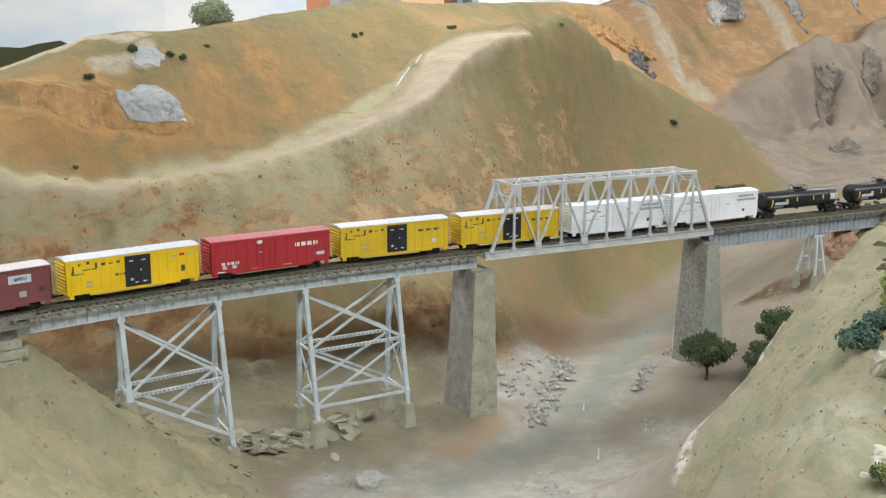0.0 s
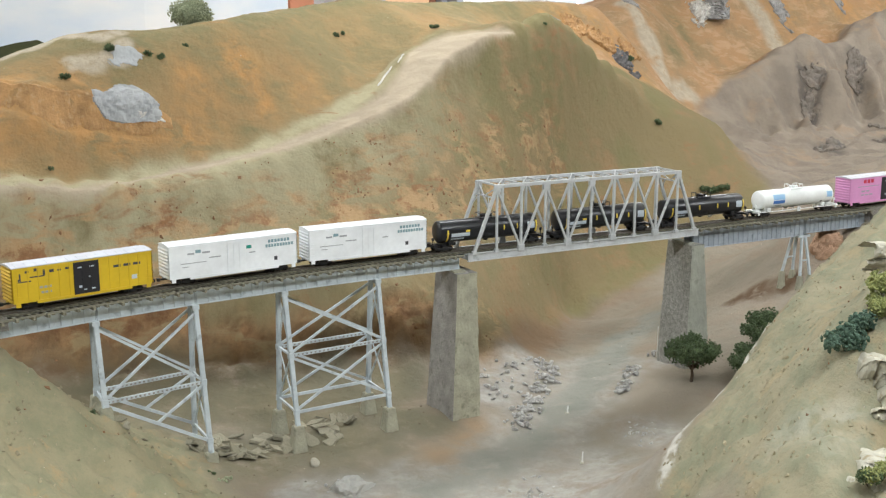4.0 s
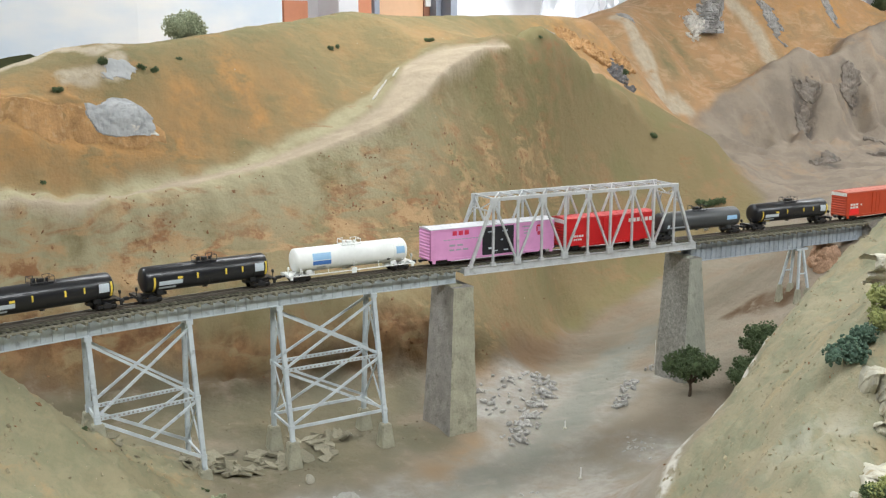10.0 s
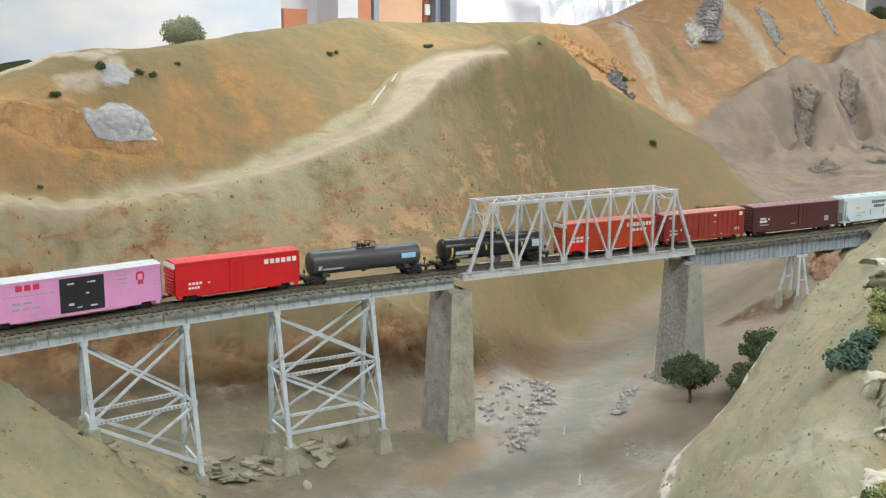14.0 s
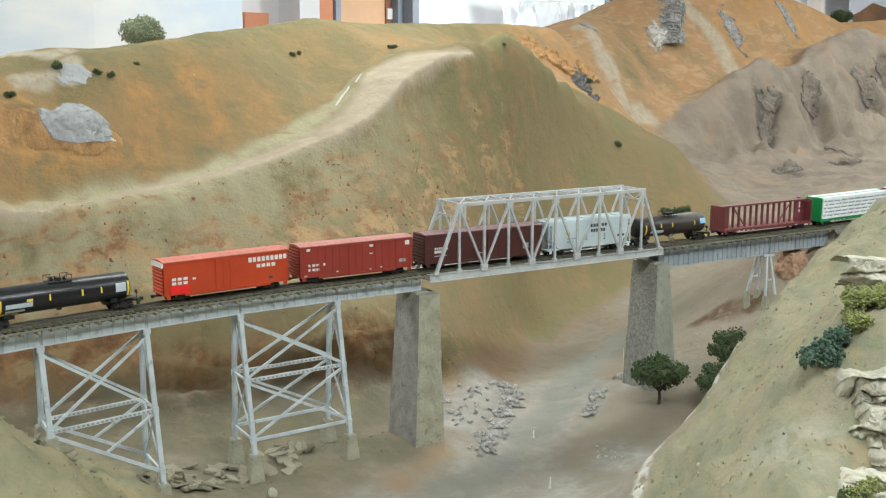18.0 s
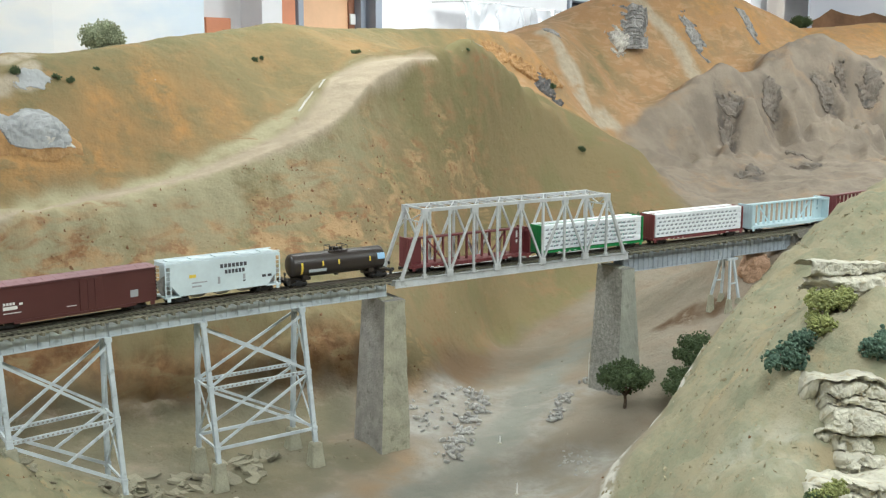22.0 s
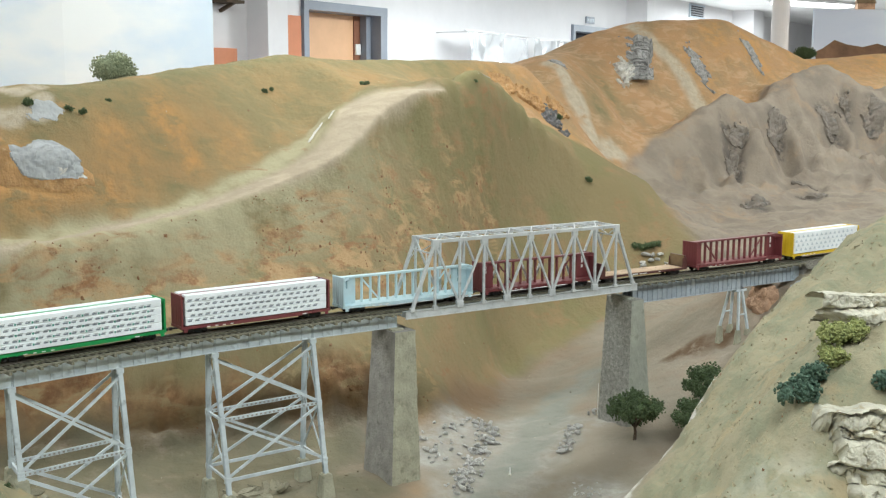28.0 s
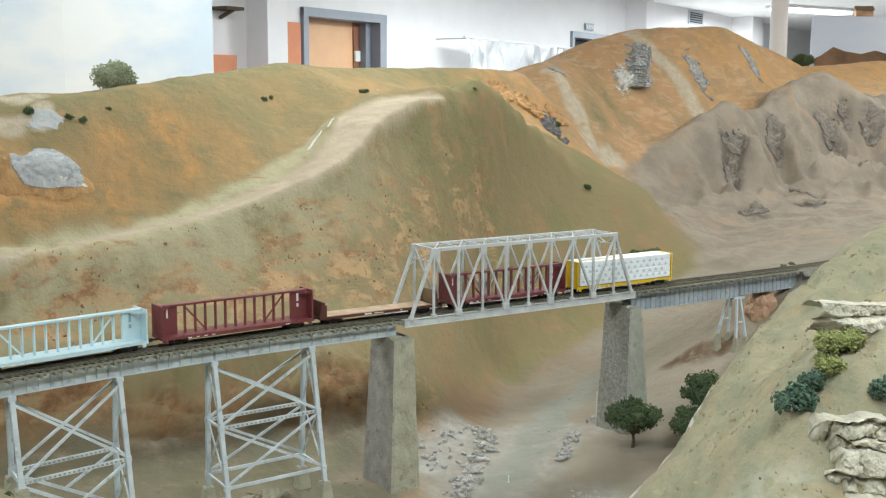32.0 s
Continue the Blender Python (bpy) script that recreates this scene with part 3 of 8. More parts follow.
def spaced(lo, hi, step, out_lo, out_hi, growth):
    mid = list(np.arange(lo, hi, step))
    a, d, left = lo, step, []
    while a > out_lo:
        d *= 1.09
        a -= d
        left.append(a)
    b, d, right = mid[-1], step, []
    while b < out_hi:
        d *= growth
        b += d
        right.append(b)
    return np.array(left[::-1] + mid + right)


def ground_material():
    m = bpy.data.materials.new("scenery_ground")
    m.use_nodes = True
    nt = m.node_tree
    b = nt.nodes["Principled BSDF"]
    b.inputs["Roughness"].default_value = 0.93
    b.inputs["Specular IOR Level"].default_value = 0.2
    co = nt.nodes.new("ShaderNodeTexCoord").outputs["Object"]

    def tex(s, detail=5.0, rough=0.55):
        n = nt.nodes.new("ShaderNodeTexNoise")
        n.inputs["Scale"].default_value, n.inputs["Detail"].default_value, n.inputs["Roughness"].default_value = s, detail, rough
        nt.links.new(co, n.inputs["Vector"])
        return n.outputs["Fac"]

    def ramp(f, lo, hi):
        n = nt.nodes.new("ShaderNodeMapRange")
        n.interpolation_type = "SMOOTHSTEP"
        n.inputs["From Min"].default_value, n.inputs["From Max"].default_value = lo, hi
        nt.links.new(f, n.inputs["Value"])
        return n.outputs["Result"]

    def mul(a, c):
        n = nt.nodes.new("ShaderNodeMath")
        n.operation = "MULTIPLY"
        for sock, v in zip(n.inputs, (a, c)):
            if isinstance(v, float):
                sock.default_value = v
            else:
                nt.links.new(v, sock)
        return n.outputs[0]

    def mix(f, a, c, kind="MIX"):
        n = nt.nodes.new("ShaderNodeMix")
        n.data_type, n.blend_type = "RGBA", kind
        for sock, v in ((n.inputs["Factor"], f), (n.inputs["A"], a), (n.inputs["B"], c)):
            if isinstance(v, (int, float)):
                sock.default_value = v
            elif isinstance(v, tuple):
                sock.default_value = (*v, 1)
            else:
                nt.links.new(v, sock)
        return n.outputs["Result"]

    def zone(name):
        n = nt.nodes.new("ShaderNodeAttribute")
        n.attribute_name = name
        return n.outputs["Fac"]

    def stretched(scale, vec):
        mp = nt.nodes.new("ShaderNodeMapping")
        mp.inputs["Scale"].default_value = vec
        nt.links.new(co, mp.inputs["Vector"])
        n = nt.nodes.new("ShaderNodeTexNoise")
        n.inputs["Scale"].default_value, n.inputs["Detail"].default_value, n.inputs["Roughness"].default_value = scale, 6.0, 0.6
        n.inputs["Distortion"].default_value = 0.6
        nt.links.new(mp.outputs["Vector"], n.inputs["Vector"])
        return n.outputs["Fac"]

    medium, fine, grit = tex(11.0), tex(45.0), tex(260.0, 3.0)
    patch, patch2 = tex(6.5, 7.0, 0.65), tex(22.0, 7.0, 0.7)
    broad = stretched(5.0, (1.0, 0.9, 0.8))
    dab = stretched(26.0, (0.55, 1.0, 1.3))
    sand = mix(ramp(medium, 0.35, 0.65), SAND_A, SAND_B)
    sand = mix(mul(ramp(patch, 0.48, 0.66), 0.7), sand, SAND_C)
    sand = mix(mul(zone("mud"), ramp(patch2, 0.22, 0.5)), sand, mix(ramp(medium, 0.35, 0.65), MUD_A, MUD_B))
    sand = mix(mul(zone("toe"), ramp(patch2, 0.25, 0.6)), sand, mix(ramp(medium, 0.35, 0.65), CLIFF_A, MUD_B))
    sand = mix(mul(zone("brown"), ramp(patch2, 0.15, 0.45)), sand, mix(ramp(patch, 0.4, 0.6), TAUPE_A, TAUPE_B))
    sand = mix(mul(zone("wash"), ramp(patch2, 0.28, 0.56)), sand, mix(ramp(fine, 0.35, 0.65), WASH_A, WASH_B))
    sand = mix(mul(zone("clay"), ramp(dab, 0.36, 0.56)), sand, CLAY)
    sand = mix(mul(zone("stream"), ramp(dab, 0.22, 0.50)), sand, mix(ramp(medium, 0.35, 0.65), STREAM_A, STREAM_B))
    turf = mix(ramp(broad, 0.40, 0.62), TURF, TURF_GREEN)
    turf = mix(mul(ramp(patch, 0.50, 0.64), 0.75), turf, EARTH)
    turf = mix(mul(zone("pale"), ramp(patch, 0.30, 0.52)), turf, TURF_PALE)
    turf = mix(mul(ramp(dab, 0.58, 0.66), mul(ramp(patch, 0.42, 0.6), 0.6)), turf, RED_EARTH)
    slope = mix(ramp(patch, 0.38, 0.60), OCHRE, TURF_BACK)
    slope = mix(mul(ramp(dab, 0.50, 0.62), 0.45), slope, OCHRE_PALE)
    far = mix(ramp(patch, 0.42, 0.60), FAR_A, FAR_B)
    far = mix(mul(ramp(dab, 0.48, 0.64), 0.6), far, FAR_C)
    slope = mix(zone("far"), slope, far)
    col = mix(zone("hill"), sand, turf)
    col = mix(zone("back"), col, slope)
    col = mix(mul(zone("olive"), ramp(dab, 0.28, 0.50)), col, mix(ramp(patch2, 0.4, 0.6), TURF_BACK, TURF_CREST))
    col = mix(mul(zone("orange"), ramp(dab, 0.34, 0.52)), col, mix(ramp(patch2, 0.4, 0.62), ORANGE, OCHRE))
    col = mix(mul(zone("trail"), ramp(patch2, 0.25, 0.5)), col, mix(ramp(fine, 0.3, 0.7), TRAIL_A, TRAIL_B))
    col = mix(mul(zone("red"), ramp(dab, 0.42, 0.60)), col, mix(ramp(patch2, 0.46, 0.60), RUST_EARTH, RED_EARTH))
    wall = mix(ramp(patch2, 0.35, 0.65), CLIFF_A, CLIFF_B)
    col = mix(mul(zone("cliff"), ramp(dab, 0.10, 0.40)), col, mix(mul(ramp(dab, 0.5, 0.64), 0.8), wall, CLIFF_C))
    grey = mix(ramp(medium, 0.35, 0.65), GREY_A, GREY_B)
    grey = mix(mul(ramp(patch, 0.52, 0.66), 0.7), grey, GREY_D)
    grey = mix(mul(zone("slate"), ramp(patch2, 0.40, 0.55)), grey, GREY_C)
    col = mix(zone("grey"), col, grey)
    near = mix(ramp(patch2, 0.38, 0.62), NEAR_A, NEAR_B)
    near = mix(ramp(tex(16.0, 7.0, 0.65), 0.52, 0.66), near, NEAR_C)
    col = mix(mul(zone("dirt"), ramp(patch2, 0.3, 0.48)), col, (0.125, 0.08, 0.046))
    col = mix(zone("near"), col, near)
    col = mix(mul(zone("rim"), ramp(fine, 0.36, 0.54)), col, PLASTER)
    west = mix(ramp(patch2, 0.38, 0.62), WEST_A, WEST_B)
    west = mix(mul(ramp(tex(17.0, 7.0, 0.7), 0.54, 0.66), 0.7), west, WEST_C)
    col = mix(zone("west"), col, west)
    col = mix(zone("road"), col, mix(ramp(dab, 0.35, 0.65), ROAD_A, ROAD_B))
    col = mix(mul(ramp(grit, 0.60, 0.72), 0.14), col, mix(1.0, col, (0.55, 0.52, 0.48), "MULTIPLY"))
    col = mix(mul(ramp(tex(420.0, 2.0), 0.64, 0.74), 0.10), col, mix(0.5, col, (0.62, 0.61, 0.56)))
    nt.links.new(col, b.inputs["Base Color"])
    normal = None
    for height_map, strength, depth in ((patch2, 0.45, 0.014), (tex(64.0, 6.0, 0.65), 0.40, 0.006), (tex(170.0, 6.0, 0.65), 0.14, 0.003)):
        n = nt.nodes.new("ShaderNodeBump")
        n.inputs["Strength"].default_value, n.inputs["Distance"].default_value = strength, depth
        nt.links.new(height_map, n.inputs["Height"])
        if normal:
            nt.links.new(normal, n.inputs["Normal"])
        normal = n.outputs["Normal"]
    nt.links.new(normal, b.inputs["Normal"])
    return m


SAND_A, SAND_B, SAND_C = (0.305, 0.262, 0.205), (0.255, 0.228, 0.178), (0.275, 0.215, 0.16)
MUD_A, MUD_B, CLAY = (0.198, 0.175, 0.112), (0.158, 0.146, 0.096), (0.325, 0.235, 0.15)
WASH_A, WASH_B, STREAM_A, STREAM_B = (0.42, 0.405, 0.365), (0.335, 0.32, 0.285), (0.285, 0.28, 0.24), (0.24, 0.245, 0.212)
TURF, EARTH, RED_EARTH, TURF_GREEN = (0.232, 0.184, 0.096), (0.285, 0.192, 0.102), (0.29, 0.155, 0.078), (0.205, 0.18, 0.088)
OCHRE, TURF_BACK, ORANGE, OCHRE_PALE = (0.345, 0.222, 0.105), (0.245, 0.198, 0.102), (0.47, 0.26, 0.10), (0.36, 0.25, 0.125)
FAR_A, FAR_B, FAR_C = (0.41, 0.25, 0.13), (0.32, 0.225, 0.125), (0.52, 0.355, 0.22)
TAUPE_A, TAUPE_B = (0.225, 0.182, 0.13), (0.25, 0.172, 0.105)
TURF_CREST = (0.195, 0.175, 0.09)
RUST_EARTH = (0.45, 0.305, 0.165)
TURF_PALE = (0.40, 0.362, 0.232)
TRAIL_A, TRAIL_B = (0.48, 0.41, 0.31), (0.39, 0.335, 0.25)
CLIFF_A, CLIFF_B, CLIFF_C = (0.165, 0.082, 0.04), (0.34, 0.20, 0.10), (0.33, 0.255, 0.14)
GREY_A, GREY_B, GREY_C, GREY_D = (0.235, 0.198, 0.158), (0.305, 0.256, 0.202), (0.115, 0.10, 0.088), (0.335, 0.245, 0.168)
NEAR_A, NEAR_B, NEAR_C = (0.335, 0.30, 0.20), (0.26, 0.262, 0.175), (0.365, 0.305, 0.19)
WEST_A, WEST_B, WEST_C = (0.335, 0.298, 0.188), (0.265, 0.258, 0.162), (0.42, 0.305, 0.165)
ROAD_A, ROAD_B = (0.45, 0.375, 0.275), (0.385, 0.32, 0.235)
PLASTER = (0.62, 0.60, 0.54)


def build_ground():
    gx = spaced(-0.95, 1.35, 0.0062, -6.4, 6.4, 1.008)
    gv = spaced(-0.95, 1.05, 0.0062, -1.1, 2.6, 1.010)
    edge = np.interp(gx, [-6.5, -2.0, -1.0, 7], [-1.1, -0.1, 0.0, 0.0])
    x = np.repeat(gx[:, None], len(gv), 1)
    y = gv[None, :] + edge[:, None] * (1 - ease(gv, -1.1, 1.5))[None, :]
    z = height(x, y)
    hill, road, back, cliff, grey, near, west = zones(x, y, z)
    wx, wy = x + 0.02 * fbm(x, y, 14, 3, 81), y + 0.02 * fbm(x, y, 14, 3, 83)
    orange = back * np.maximum(blots(wx, wy, OCHRE_PATCHES), 0.9 * np.exp(-((y - line_y(x, LEDGE) + 0.012) / 0.022) ** 2) * (1 - ease(x, -0.36, -0.28)))
    brow = back * np.exp(-((y - line_y(x, SKYLINE)) / 0.085) ** 2) * (1 - ease(x, 0.9, 1.2))
    olive = np.maximum(brow, back * blots(wx, wy, TURF_PATCHES))
    trail = sum(1 - ease(line_distance(wx, wy, line), r * 0.5, r * 1.2) for line, r in TRAILS) * (1 - 0.7 * grey)
    beneath = np.interp(x, *zip(*[(p[0], p[1]) for p in ROAD_RING[:14]])) - y
    pale = hill * (1 - back) * (1 - ease(x, 0.0, 0.5)) * (1 - 0.75 * ease(beneath, 0.02, 0.10))
    far = back * ease(x + 0.02 * fbm(x, y, 9, 2, 15), 0.78, 1.0)
    rim = (x < 0.3) * (1 - ease(line_distance(x, y, NEAR_HILL_CREST[:4] + [(0.30, -0.372, 0)]) + 0.006 * fbm(x, y, 40, 2, 7), 0.003, 0.010)) + 0.25 * near * blots(wx, wy, [(0.075, -0.66, 0.03), (0.05, -0.72, 0.03), (0.10, -0.69, 0.02)])
    # Shade of the hollows, put into the mountain's colour as a darker grey.
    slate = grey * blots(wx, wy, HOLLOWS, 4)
    # Dark brown dirt; the eastern blots also paint in the shade of an undercut.
    dirt = blots(wx, wy, [(0.712, 0.058, 0.030), (0.738, 0.025, 0.026), (0.69, 0.085, 0.022), (0.12, 0.215, 0.025), (0.06, 0.20, 0.02)], 4)
    red = hill * (1 - back) * (0.9 * blots(wx, wy, CLOD_PLACES) + 0.85 * np.exp(-((z - 0.005) / 0.045) ** 2) * (1 - ease(x, 0.15, 0.55)))
    flow = [(0.62, 0.278), (0.492, 0.209), (0.345, 0.103), (0.175, -0.048), (0.027, -0.154), (-0.082, -0.201), (-0.18, -0.225)]
    stream = (1 - ease(line_distance(x, y, flow) + 0.022 * fbm(x, y, 14, 4, 3), 0.005, 0.05)) * (1 - near)
    wash = (1 - near) * np.maximum(blots(wx, wy, WASH_PLACES, 3), 0.65 * (1 - ease(line_distance(x, y, flow[2:]) + 0.03 * fbm(x, y, 12, 3, 9), 0.05, 0.11)))
    # Brown earth along the cliff foot, its colour darkened to deepen the shadow there.
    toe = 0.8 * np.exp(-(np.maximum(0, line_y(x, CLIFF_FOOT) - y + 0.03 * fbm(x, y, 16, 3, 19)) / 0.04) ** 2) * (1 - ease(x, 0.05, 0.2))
    brown = (1 - ease(x, 0.75, 0.95)) * ease(x, 0.05, 0.2) * np.exp(-(np.maximum(0, line_y(x, DOME_FOOT) - 0.03 - y + 0.03 * fbm(x, y, 13, 3, 27)) / 0.075) ** 2)
    mud, clay = blots(wx, wy, MUD_PLACES, 3), blots(wx, wy, CLAY_PLACES)
    nx, ny = x.shape
    idx = np.arange(nx * ny).reshape(nx, ny)
    quads = np.stack([idx[:-1, :-1], idx[1:, :-1], idx[1:, 1:], idx[:-1, 1:]], -1).reshape(-1, 4)
    me = bpy.data.meshes.new("ground")
    me.from_pydata(np.stack([x, y, z], -1).reshape(-1, 3).tolist(), [], quads.tolist())
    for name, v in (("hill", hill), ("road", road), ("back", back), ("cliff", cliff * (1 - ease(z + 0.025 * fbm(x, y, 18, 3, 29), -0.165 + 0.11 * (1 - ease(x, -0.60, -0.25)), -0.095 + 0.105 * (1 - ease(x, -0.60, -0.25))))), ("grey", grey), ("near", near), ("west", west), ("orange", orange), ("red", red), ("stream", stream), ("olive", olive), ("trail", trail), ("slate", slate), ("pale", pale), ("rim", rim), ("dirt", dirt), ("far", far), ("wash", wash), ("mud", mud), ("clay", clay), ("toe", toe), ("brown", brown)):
        at = me.attributes.new(name, "FLOAT", "POINT")
        at.data.foreach_set("value", np.clip(np.broadcast_to(v, x.shape), 0, 1).astype(np.float32).ravel())
    me.polygons.foreach_set("use_smooth", np.ones(len(quads), bool))
    me.materials.append(ground_material())
    return tagged(new("ground", me), "tan and olive plaster hills of a model railway canyon", "ground", kind="structure")


def ground_z(x, y):
    return float(height(np.array([x], float), np.array([y], float))[0])


build_ground()

# ---- mesh helpers ----
def finish(name, bm, mat, smooth=False):
    me = bpy.data.meshes.new(name)
    bmesh.ops.recalc_face_normals(bm, faces=bm.faces)
    if smooth:
        for f in bm.faces:
            f.smooth = True
    bm.to_mesh(me)
    bm.free()
    me.materials.append(mat)
    return me


def part(name, bm, mat, parent=None, label="", smooth=False):
    """One mesh object made of bm, under a thing or a part."""
    ob = new(name, bm if isinstance(bm, bpy.types.Mesh) else finish(name, bm, mat, smooth))
    ob.parent = parent
    return tagged(ob, label) if label else ob


def thing(name, m, label, category, group=""):
    ob = new(name)
    ob.empty_display_size = 0.02
    ob.matrix_basis = m
    return tagged(ob, label, category, group)


def box(bm, x0, y0, z0, x1, y1, z1, bevel=0.0):
    v = bmesh.ops.create_cube(bm, size=1, matrix=Matrix.LocRotScale(((x0 + x1) / 2, (y0 + y1) / 2, (z0 + z1) / 2), None, (x1 - x0, y1 - y0, z1 - z0)))["verts"]
    if bevel:
        bmesh.ops.bevel(bm, geom=list({e for w in v for e in w.link_edges}), offset=bevel, segments=2, affect="EDGES", profile=0.5)
    return bm


def boxed(*args, bevel=0.0):
    return box(bmesh.new(), *args, bevel=bevel)


def beam(bm, a, b, w, h, up=(0, 0, 1), flange=0.0):
    """A bar of section w by h from a to b; flange gives it the section of a rolled beam."""
    a, b = Vector(a), Vector(b)
    d = b - a
    z = d.normalized()
    side = z.cross(Vector(up))
    side = side.normalized() if side.length > 1e-4 else Vector((1, 0, 0))
    rot = Matrix((side, z.cross(side), z)).transposed().to_4x4()
    m = Matrix.Translation((a + b) / 2) @ rot
    if not flange:
        bmesh.ops.create_cube(bm, size=1, matrix=m @ Matrix.Diagonal((w, h, d.length, 1)))
        return bm
    for cx, cy, sx, sy in ((0, h / 2 - flange / 2, w, flange), (0, flange / 2 - h / 2, w, flange), (0, 0, flange, h - 2 * flange)):
        bmesh.ops.create_cube(bm, size=1, matrix=m @ Matrix.Translation((cx, cy, 0)) @ Matrix.Diagonal((sx, sy, d.length, 1)))
    return bm


def beamed(*args, **kw):
    return beam(bmesh.new(), *args, **kw)


def rod(bm, a, b, r, n=8, r2=None):
    a, b = Vector(a), Vector(b)
    d = b - a
    m = Matrix.Translation((a + b) / 2) @ d.to_track_quat("Z", "Y").to_matrix().to_4x4()
    bmesh.ops.create_cone(bm, cap_ends=True, segments=n, radius1=r, radius2=r if r2 is None else r2, depth=d.length, matrix=m)
    return bm


def rodded(*args, **kw):
    return rod(bmesh.new(), *args, **kw)


RAIL_TOP = 0.016


# ---- truss bridge ----
def build_truss():
    bridge = thing("truss_bridge", pose(0, 0, 0), "pale grey plastic through truss bridge spanning two concrete piers", "bridge")
    p, half, top = 0.0457, 0.029, 0.1165
    node = lambda u: p * (u + 1)
    for side in (-1, 1):
        y = side * half
        part("bottom_chord", beamed((-0.0066, y, 0.0065), (0.4627, y, 0.0065), 0.0045, 0.012, flange=0.001), TRUSS, bridge)
        part("top_chord", beamed((node(0) - 0.002, y, top), (node(8) + 0.002, y, top), 0.0052, 0.005), TRUSS, bridge)
        for u, v in ((-1, 0), (9, 8)):
            part("end_post", beamed((node(u) + (0.004 if u < 0 else -0.004), y, 0.012), (node(v), y, top), 0.0042, 0.0050, up=(0, 1, 0)), TRUSS, bridge)
        for u in range(9):
            part("vertical", beamed((node(u), y, 0.012), (node(u), y, top - 0.002), 0.0036 if u % 2 else 0.0032, 0.0034, up=(0, 1, 0)), TRUSS, bridge)
        for u in range(8):
            lo, hi = (u + 1, u) if u % 2 == 0 else (u, u + 1)
            part("diagonal", beamed((node(lo), y, 0.013), (node(hi), y, top - 0.004), 0.0030, 0.0034, up=(0, 1, 0)), TRUSS, bridge)
        for u in range(0, 9, 2):
            bm = boxed(node(u) - 0.0055, y - 0.0028, top - 0.010, node(u) + 0.0055, y + 0.0028, top + 0.0028, bevel=0.0006)
            part("gusset_plate", bm, TRUSS, bridge)
        for u in range(1, 9, 2):
            part("gusset_plate", boxed(node(u) - 0.006, y - 0.0028, 0.0095, node(u) + 0.006, y + 0.0028, 0.020, bevel=0.0006), TRUSS, bridge)
        for u in (0, 2, 4, 6, 8, -0.9, 8.9):
            part("base_plate", boxed(node(u) - 0.0038, y - 0.0026, 0.0105, node(u) + 0.0038, y + 0.0026, 0.0165, bevel=0.0006), TRUSS, bridge)
    for u in range(9):
        x = node(u)
        part("top_strut", beamed((x, -half, top + 0.001), (x, half, top + 0.001), 0.0022, 0.0028), TRUSS, bridge)
    for u in range(8):
        for a, b in ((-1, 1), (1, -1)):
            part("top_lateral", beamed((node(u), a * half, top + 0.0012), (node(u + 1), b * half, top + 0.0012), 0.0014, 0.0014), TRUSS, bridge)
    for u, s in ((0, 1), (8, -1)):
        x, q = node(u), lambda k: node(u) - s * p * 0.92 * k
        part("portal_strut", beamed((q(0.17), -half, top - 0.018), (q(0.17), half, top - 0.018), 0.0018, 0.0022), TRUSS, bridge)
        for a, b in ((-1, 0), (1, 0)):
            part("portal_brace", beamed((x, a * half, top - 0.002), (q(0.17), b, top - 0.018), 0.0015, 0.0015), TRUSS, bridge)
            part("portal_knee", beamed((q(0.17), a * half * 0.5, top - 0.018), (q(0.36), a * half, top - 0.037), 0.0015, 0.0015), TRUSS, bridge)
    for u in range(-1, 10):
        part("floor_beam", boxed(node(u) - 0.0025 if u < 9 else node(u) - 0.005, -half + 0.003, 0.001, node(u) + 0.0025, half - 0.003, 0.0085), TRUSS, bridge)
    for y in (-0.009, 0.009):
        part("stringer", boxed(-0.004, y - 0.002, 0.003, 0.460, y + 0.002, 0.0098), TRUSS, bridge)
    part("deck_pan", boxed(-0.004, -half + 0.003, 0.0088, 0.460, half - 0.003, 0.0102), TRUSS, bridge)
    return bridge


# ---- plate girder spans ----
def girder_span(x0, x1, bottom, top, ribs, label, paint_=None):
    paint_ = paint_ or STEEL
    (ax, ay), (bx, by) = (x0, track_y(x0)), (x1, track_y(x1))
    n = math.hypot(bx - ax, by - ay)
    span = thing("girder_span", pose(ax, ay, 0, 0, 0, math.degrees(math.atan2(by - ay, bx - ax))), label, "bridge", "girder spans")
    gap = 0.0006
    for s in (-1, 1):
        y = s * 0.0115
        part("web_plate", boxed(gap, y - 0.0006, bottom + 0.001, n - gap, y + 0.0006, top - 0.001), paint_, span)
        part("bottom_flange", boxed(gap, y - 0.0024, bottom, n - gap, y + 0.0024, bottom + 0.0012), paint_, span)
        part("top_flange", boxed(gap, y - 0.0024, top - 0.0012, n - gap, y + 0.0024, top), paint_, span)
        count = max(2, round(n / ribs))
        for i in range(count + 1):
            x = 0.0018 + (n - 0.0036) * i / count
            part("stiffener", boxed(x - 0.0005, y - 0.0021, bottom + 0.0012, x + 0.0005, y + 0.0021, top - 0.0012), paint_, span)
    for i in range(4):
        x = n * (i + 0.5) / 4
        part("cross_frame", boxed(x - 0.0008, -0.0105, bottom + 0.003, x + 0.0008, 0.0105, top - 0.003), paint_, span)
    return span


BENTS = [-0.584, -0.445, -0.309, -0.156]
SPANS = [-0.722, *BENTS, -0.012]


